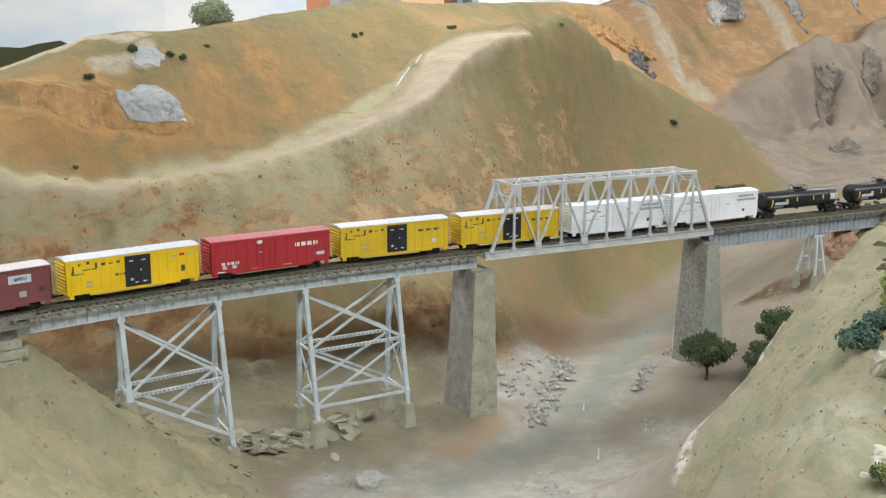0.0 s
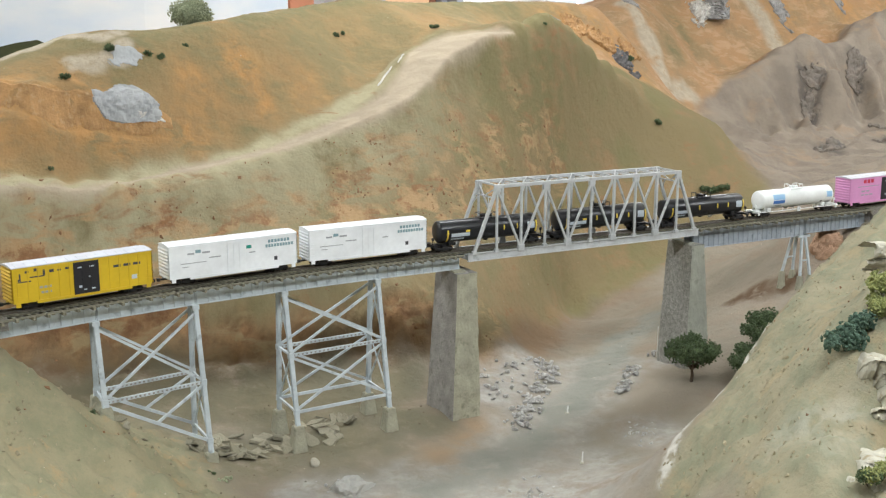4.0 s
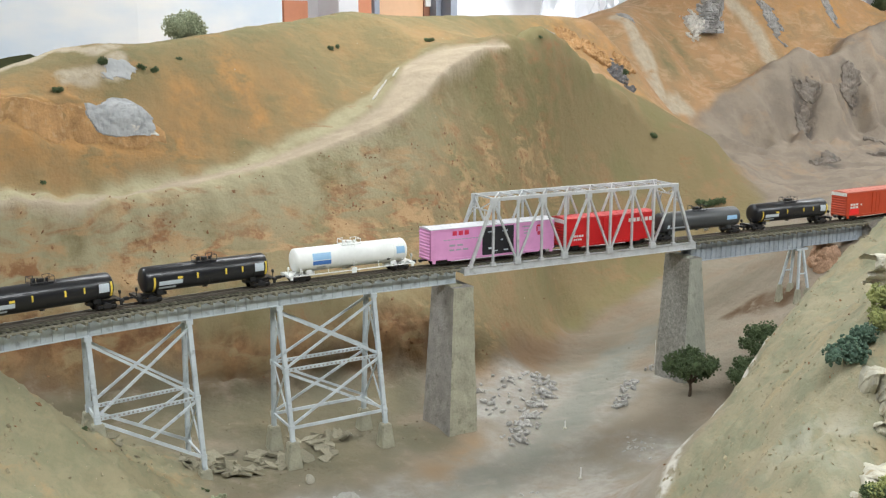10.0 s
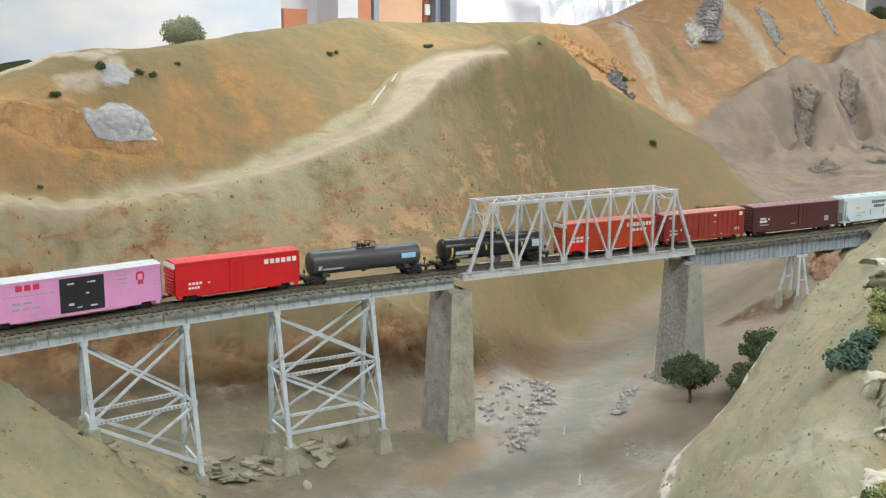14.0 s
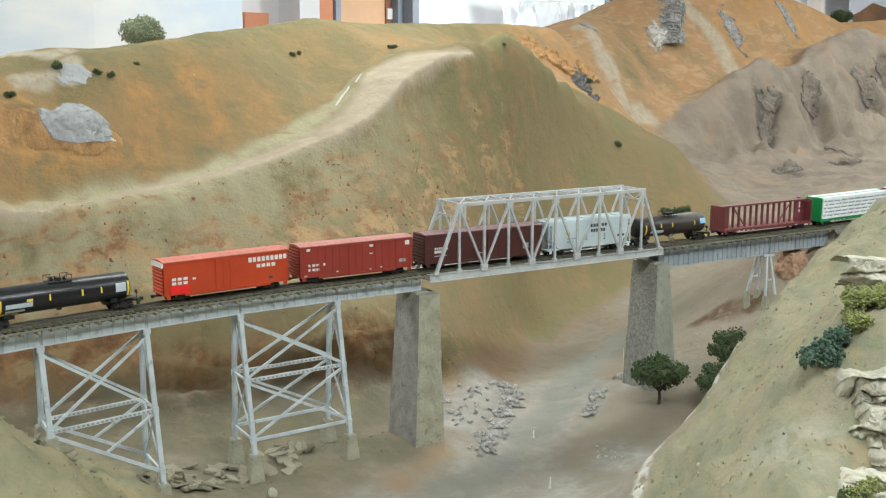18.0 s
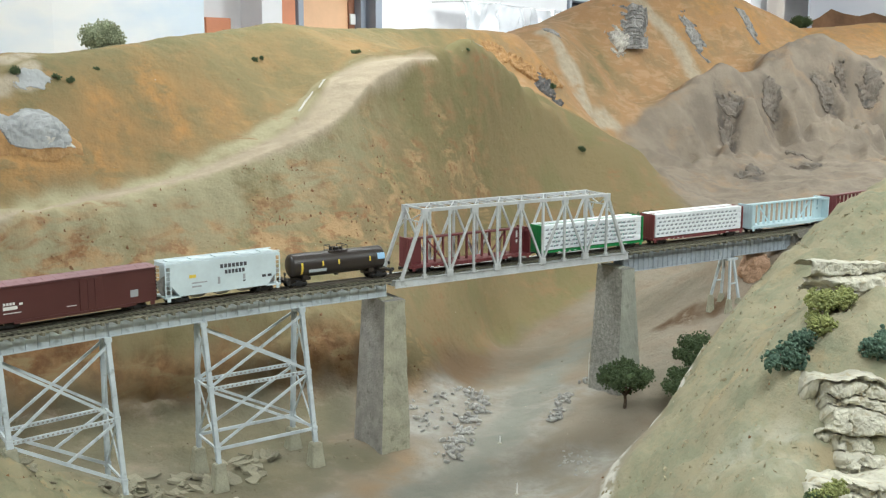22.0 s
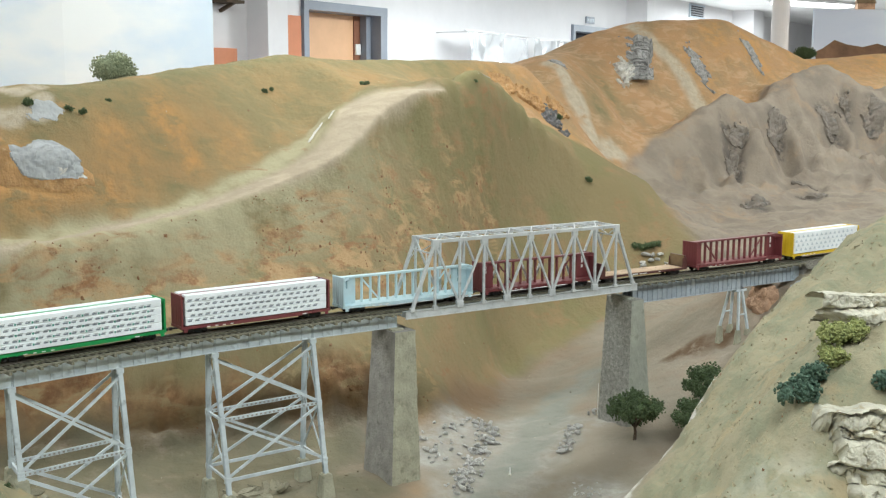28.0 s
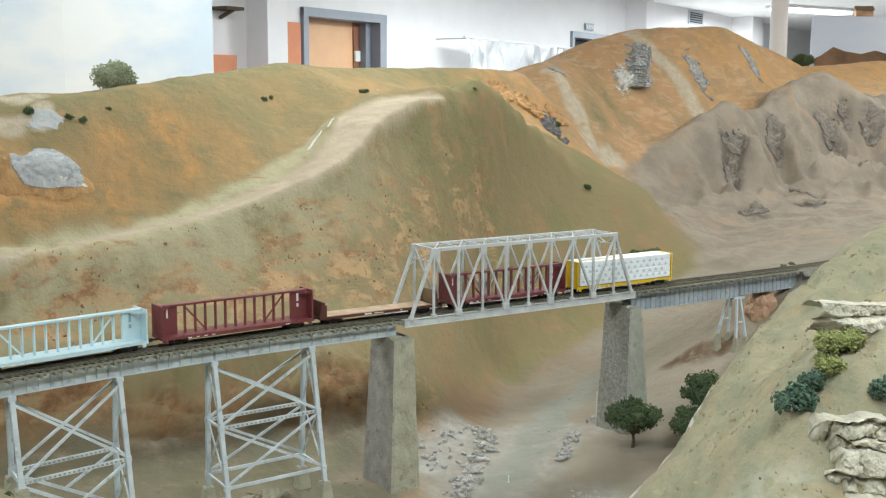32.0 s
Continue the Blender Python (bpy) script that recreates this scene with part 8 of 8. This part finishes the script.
def door_set(name, s0, s1, head, leaf_mat, label, strip):
    d = in_room(tagged(new(name), label, "door", kind="structure"))
    part("jamb", boxed(s0, -0.03, FLOOR, s0 + 0.055, 0.17, head), FRAME, d)
    part("jamb", boxed(s1 - 0.085, -0.03, FLOOR, s1, 0.17, head), FRAME, d)
    part("head", boxed(s0, -0.032, head - 0.06, s1, 0.17, head + 0.002), FRAME, d)
    part("stop", boxed(s1 - 0.15, 0.06, FLOOR, s1 - 0.085, 0.17, head - 0.06), FRAME, d)
    # Without a strip, a dark sheet stands for the unlit room beyond.
    part("leaf", boxed(s0 + 0.055, 0.13, FLOOR + 0.01, s1 - 0.15 - (0.075 if strip else 0), 0.165, head - 0.062), leaf_mat, d, "peach-coloured door leaf" if strip else "dark sheet standing for the unlit room beyond")
    if strip:
        part("edge_strip", boxed(s1 - 0.225, 0.12, FLOOR + 0.01, s1 - 0.15, 0.165, head - 0.062), material("brown_wood_edge", (0.25, 0.10, 0.05), 0.6), d)
        part("latch_plate", boxed(s1 - 0.22, 0.105, 0.585, s1 - 0.155, 0.12, 0.665, bevel=0.004), WHITE_MARK, d, "white plate")
    return d


door_set("door_1", 0.0, 1.0, HEAD, PEACH, "grey-framed doorway with a peach door leaf", True)
door_set("door_2", 4.30, 5.25, HEAD2, UNLIT_DARK, "grey-framed dark doorway", False)
for s0, s1, lo, hi, y, what in ((-0.195, -0.02, FLOOR, 0.826, -0.02, "orange-brown wall panel beside the door"), (-0.92, -0.70, FLOOR, 0.585, -0.05, "orange-brown panel in a wall niche")):
    in_room(tagged(part("wall_panel", boxed(s0, y, lo, s1, 0.0, hi, bevel=0.003), ORANGE_PANEL), what, "panel"))
for s0, s1, d, what in ((-0.55, -0.36, 0.18, "white square column against the wall"), (-0.36, -0.21, 0.06, "white wall pilaster"), (5.72, 5.92, 0.25, "white column beside the dark doorway"), (9.55, 10.05, 0.3, "white column on the far wall")):
    in_room(tagged(part("column", boxed(s0, -d, FLOOR, s1, 0.0, CEILING), WALL), what, "column"))
niche = in_room(thing("wall_shelf", pose(0, 0, 0), "small brown bracket shelf in the wall niche", "shelf"))
part("board", boxed(-0.88, -0.14, 0.86, -0.72, -0.002, 0.88, bevel=0.003), BARK, niche)
part("bracket", beamed((-0.80, -0.12, 0.862), (-0.80, -0.004, 0.815), 0.02, 0.02), BARK, niche)
sign = in_room(thing("wall_sign", pose(0, 0, 0), "small grey room sign with unreadable marks", "sign"))
part("plate", boxed(4.63, -0.02, 1.005, 4.83, -0.002, 1.075, bevel=0.003), FRAME, sign)
for k in range(4):
    part("lettering", boxed(4.65 + 0.042 * k, -0.024, 1.025, 4.68 + 0.042 * k, -0.0195, 1.055), MARKS["l"], sign)
vent = in_room(thing("wall_vent", pose(0, 0, 0), "grey louvred vent high on the wall", "vent"))
part("backing", boxed(7.78, -0.012, 1.255, 8.28, -0.002, 1.385), UNLIT_DARK, vent)
for k in range(4):
    part("slat", boxed(7.80, -0.03, 1.27 + 0.029 * k, 8.26, -0.012, 1.282 + 0.029 * k), MARKS["g"], vent)
part("frame", box(box(boxed(7.74, -0.02, 1.235, 8.32, -0.002, 1.255), 7.74, -0.02, 1.385, 8.32, -0.002, 1.405), 7.74, -0.02, 1.255, 7.78, -0.002, 1.385), MARKS["l"], vent)


def plastic_sheet(s0, s1, top, seed):
    """A hanging sheet of crinkled clear plastic."""
    bm = bmesh.new()
    nx, nz, grid = 26, 16, []
    for i in range(nx + 1):
        col = []
        for j in range(nz + 1):
            x, z = s0 + (s1 - s0) * i / nx, top - 0.75 * j / nz
            w = noise.fractal(Vector((x * 5.0 + seed, z * 3.5, seed)), 0.8, 2.0, 4)
            col.append(bm.verts.new((x, -0.30 + 0.06 * w, z - 0.015 * math.sin(math.pi * i / nx))))
        grid.append(col)
    for a, b in zip(grid, grid[1:]):
        for j in range(nz):
            bm.faces.new((a[j], b[j], b[j + 1], a[j + 1]))
    ob = in_room(part("plastic_sheet", bm, PLASTIC, None, "", True))
    return tagged(ob, "crinkled clear plastic dust sheet hanging by the wall", "plastic sheet", "dust sheets")


PLASTIC = material("crinkled_clear_plastic", (0.82, 0.84, 0.86), 0.12, 0, 0.05, 4)
PLASTIC.node_tree.nodes["Principled BSDF"].inputs["Transmission Weight"].default_value = 0.55
PLASTIC.node_tree.nodes["Principled BSDF"].inputs["IOR"].default_value = 1.25
for k, (s0, s1, top) in enumerate([(1.73, 2.32, 0.80), (2.36, 2.85, 0.78), (2.88, 3.42, 0.78), (3.46, 4.08, 0.77)]):
    plastic_sheet(s0, s1, top, 3.7 * k)
rail = in_room(thing("sheet_rail", pose(0, 0, 0), "thin white rail holding the dust sheets", "rail"))
part("bar", rodded((1.70, -0.30, 0.80), (4.10, -0.30, 0.775), 0.008, 8), WALL, rail)
for s in (1.75, 2.9, 4.05):
    part("bracket", rodded((s, -0.30, 0.79), (s, 0.0, 0.79), 0.006, 6), WALL, rail)
col = thing("steel_column", pose(3.90, 2.645, 0), "white painted round steel column", "column")
part("shaft", rodded((0, 0, FLOOR), (0, 0, CEILING), 0.046, 24), WALL, col)
part("base_plate", boxed(-0.09, -0.09, FLOOR, 0.09, 0.09, FLOOR + 0.012), WALL, col)
TUBE = material("lit_fluorescent_diffuser", (1.0, 0.99, 0.96), 0.4, 0, 0.0, 4, emit=3.0)


def fixture(x, y, turn=0.0):
    f = thing("ceiling_light", pose(x, y, CEILING, 0, 0, turn), "white fluorescent ceiling fixture, lit", "ceiling light", "ceiling lights")
    part("housing", boxed(-0.66, -0.16, -0.035, 0.66, 0.16, 0.0, bevel=0.005), WALL, f)
    part("diffuser", boxed(-0.63, -0.13, -0.068, 0.63, 0.13, -0.036, bevel=0.012), TUBE, f)
    return f


for lx, ly, _ in LAMPS:
    fixture(lx, ly)
# layout benchwork below the scenery
bench = thing("layout_benchwork", pose(0, 0, 0), "dark fascia board and legs under the model landscape", "bench")
part("fascia", boxed(-0.95, -1.135, FLOOR + 0.45, 6.35, -1.105, -0.02), FASCIA, bench)
for x in (-0.6, 1.5, 3.6, 5.7):
    for y in (-0.95, 0.6, 2.2):
        part("leg", boxed(x - 0.045, y - 0.045, FLOOR, x + 0.045, y + 0.045, -0.33), FASCIA, bench)
part("deck", boxed(-6.0, -1.08, -0.36, 6.35, 2.5, -0.33), FASCIA, bench)


motions()
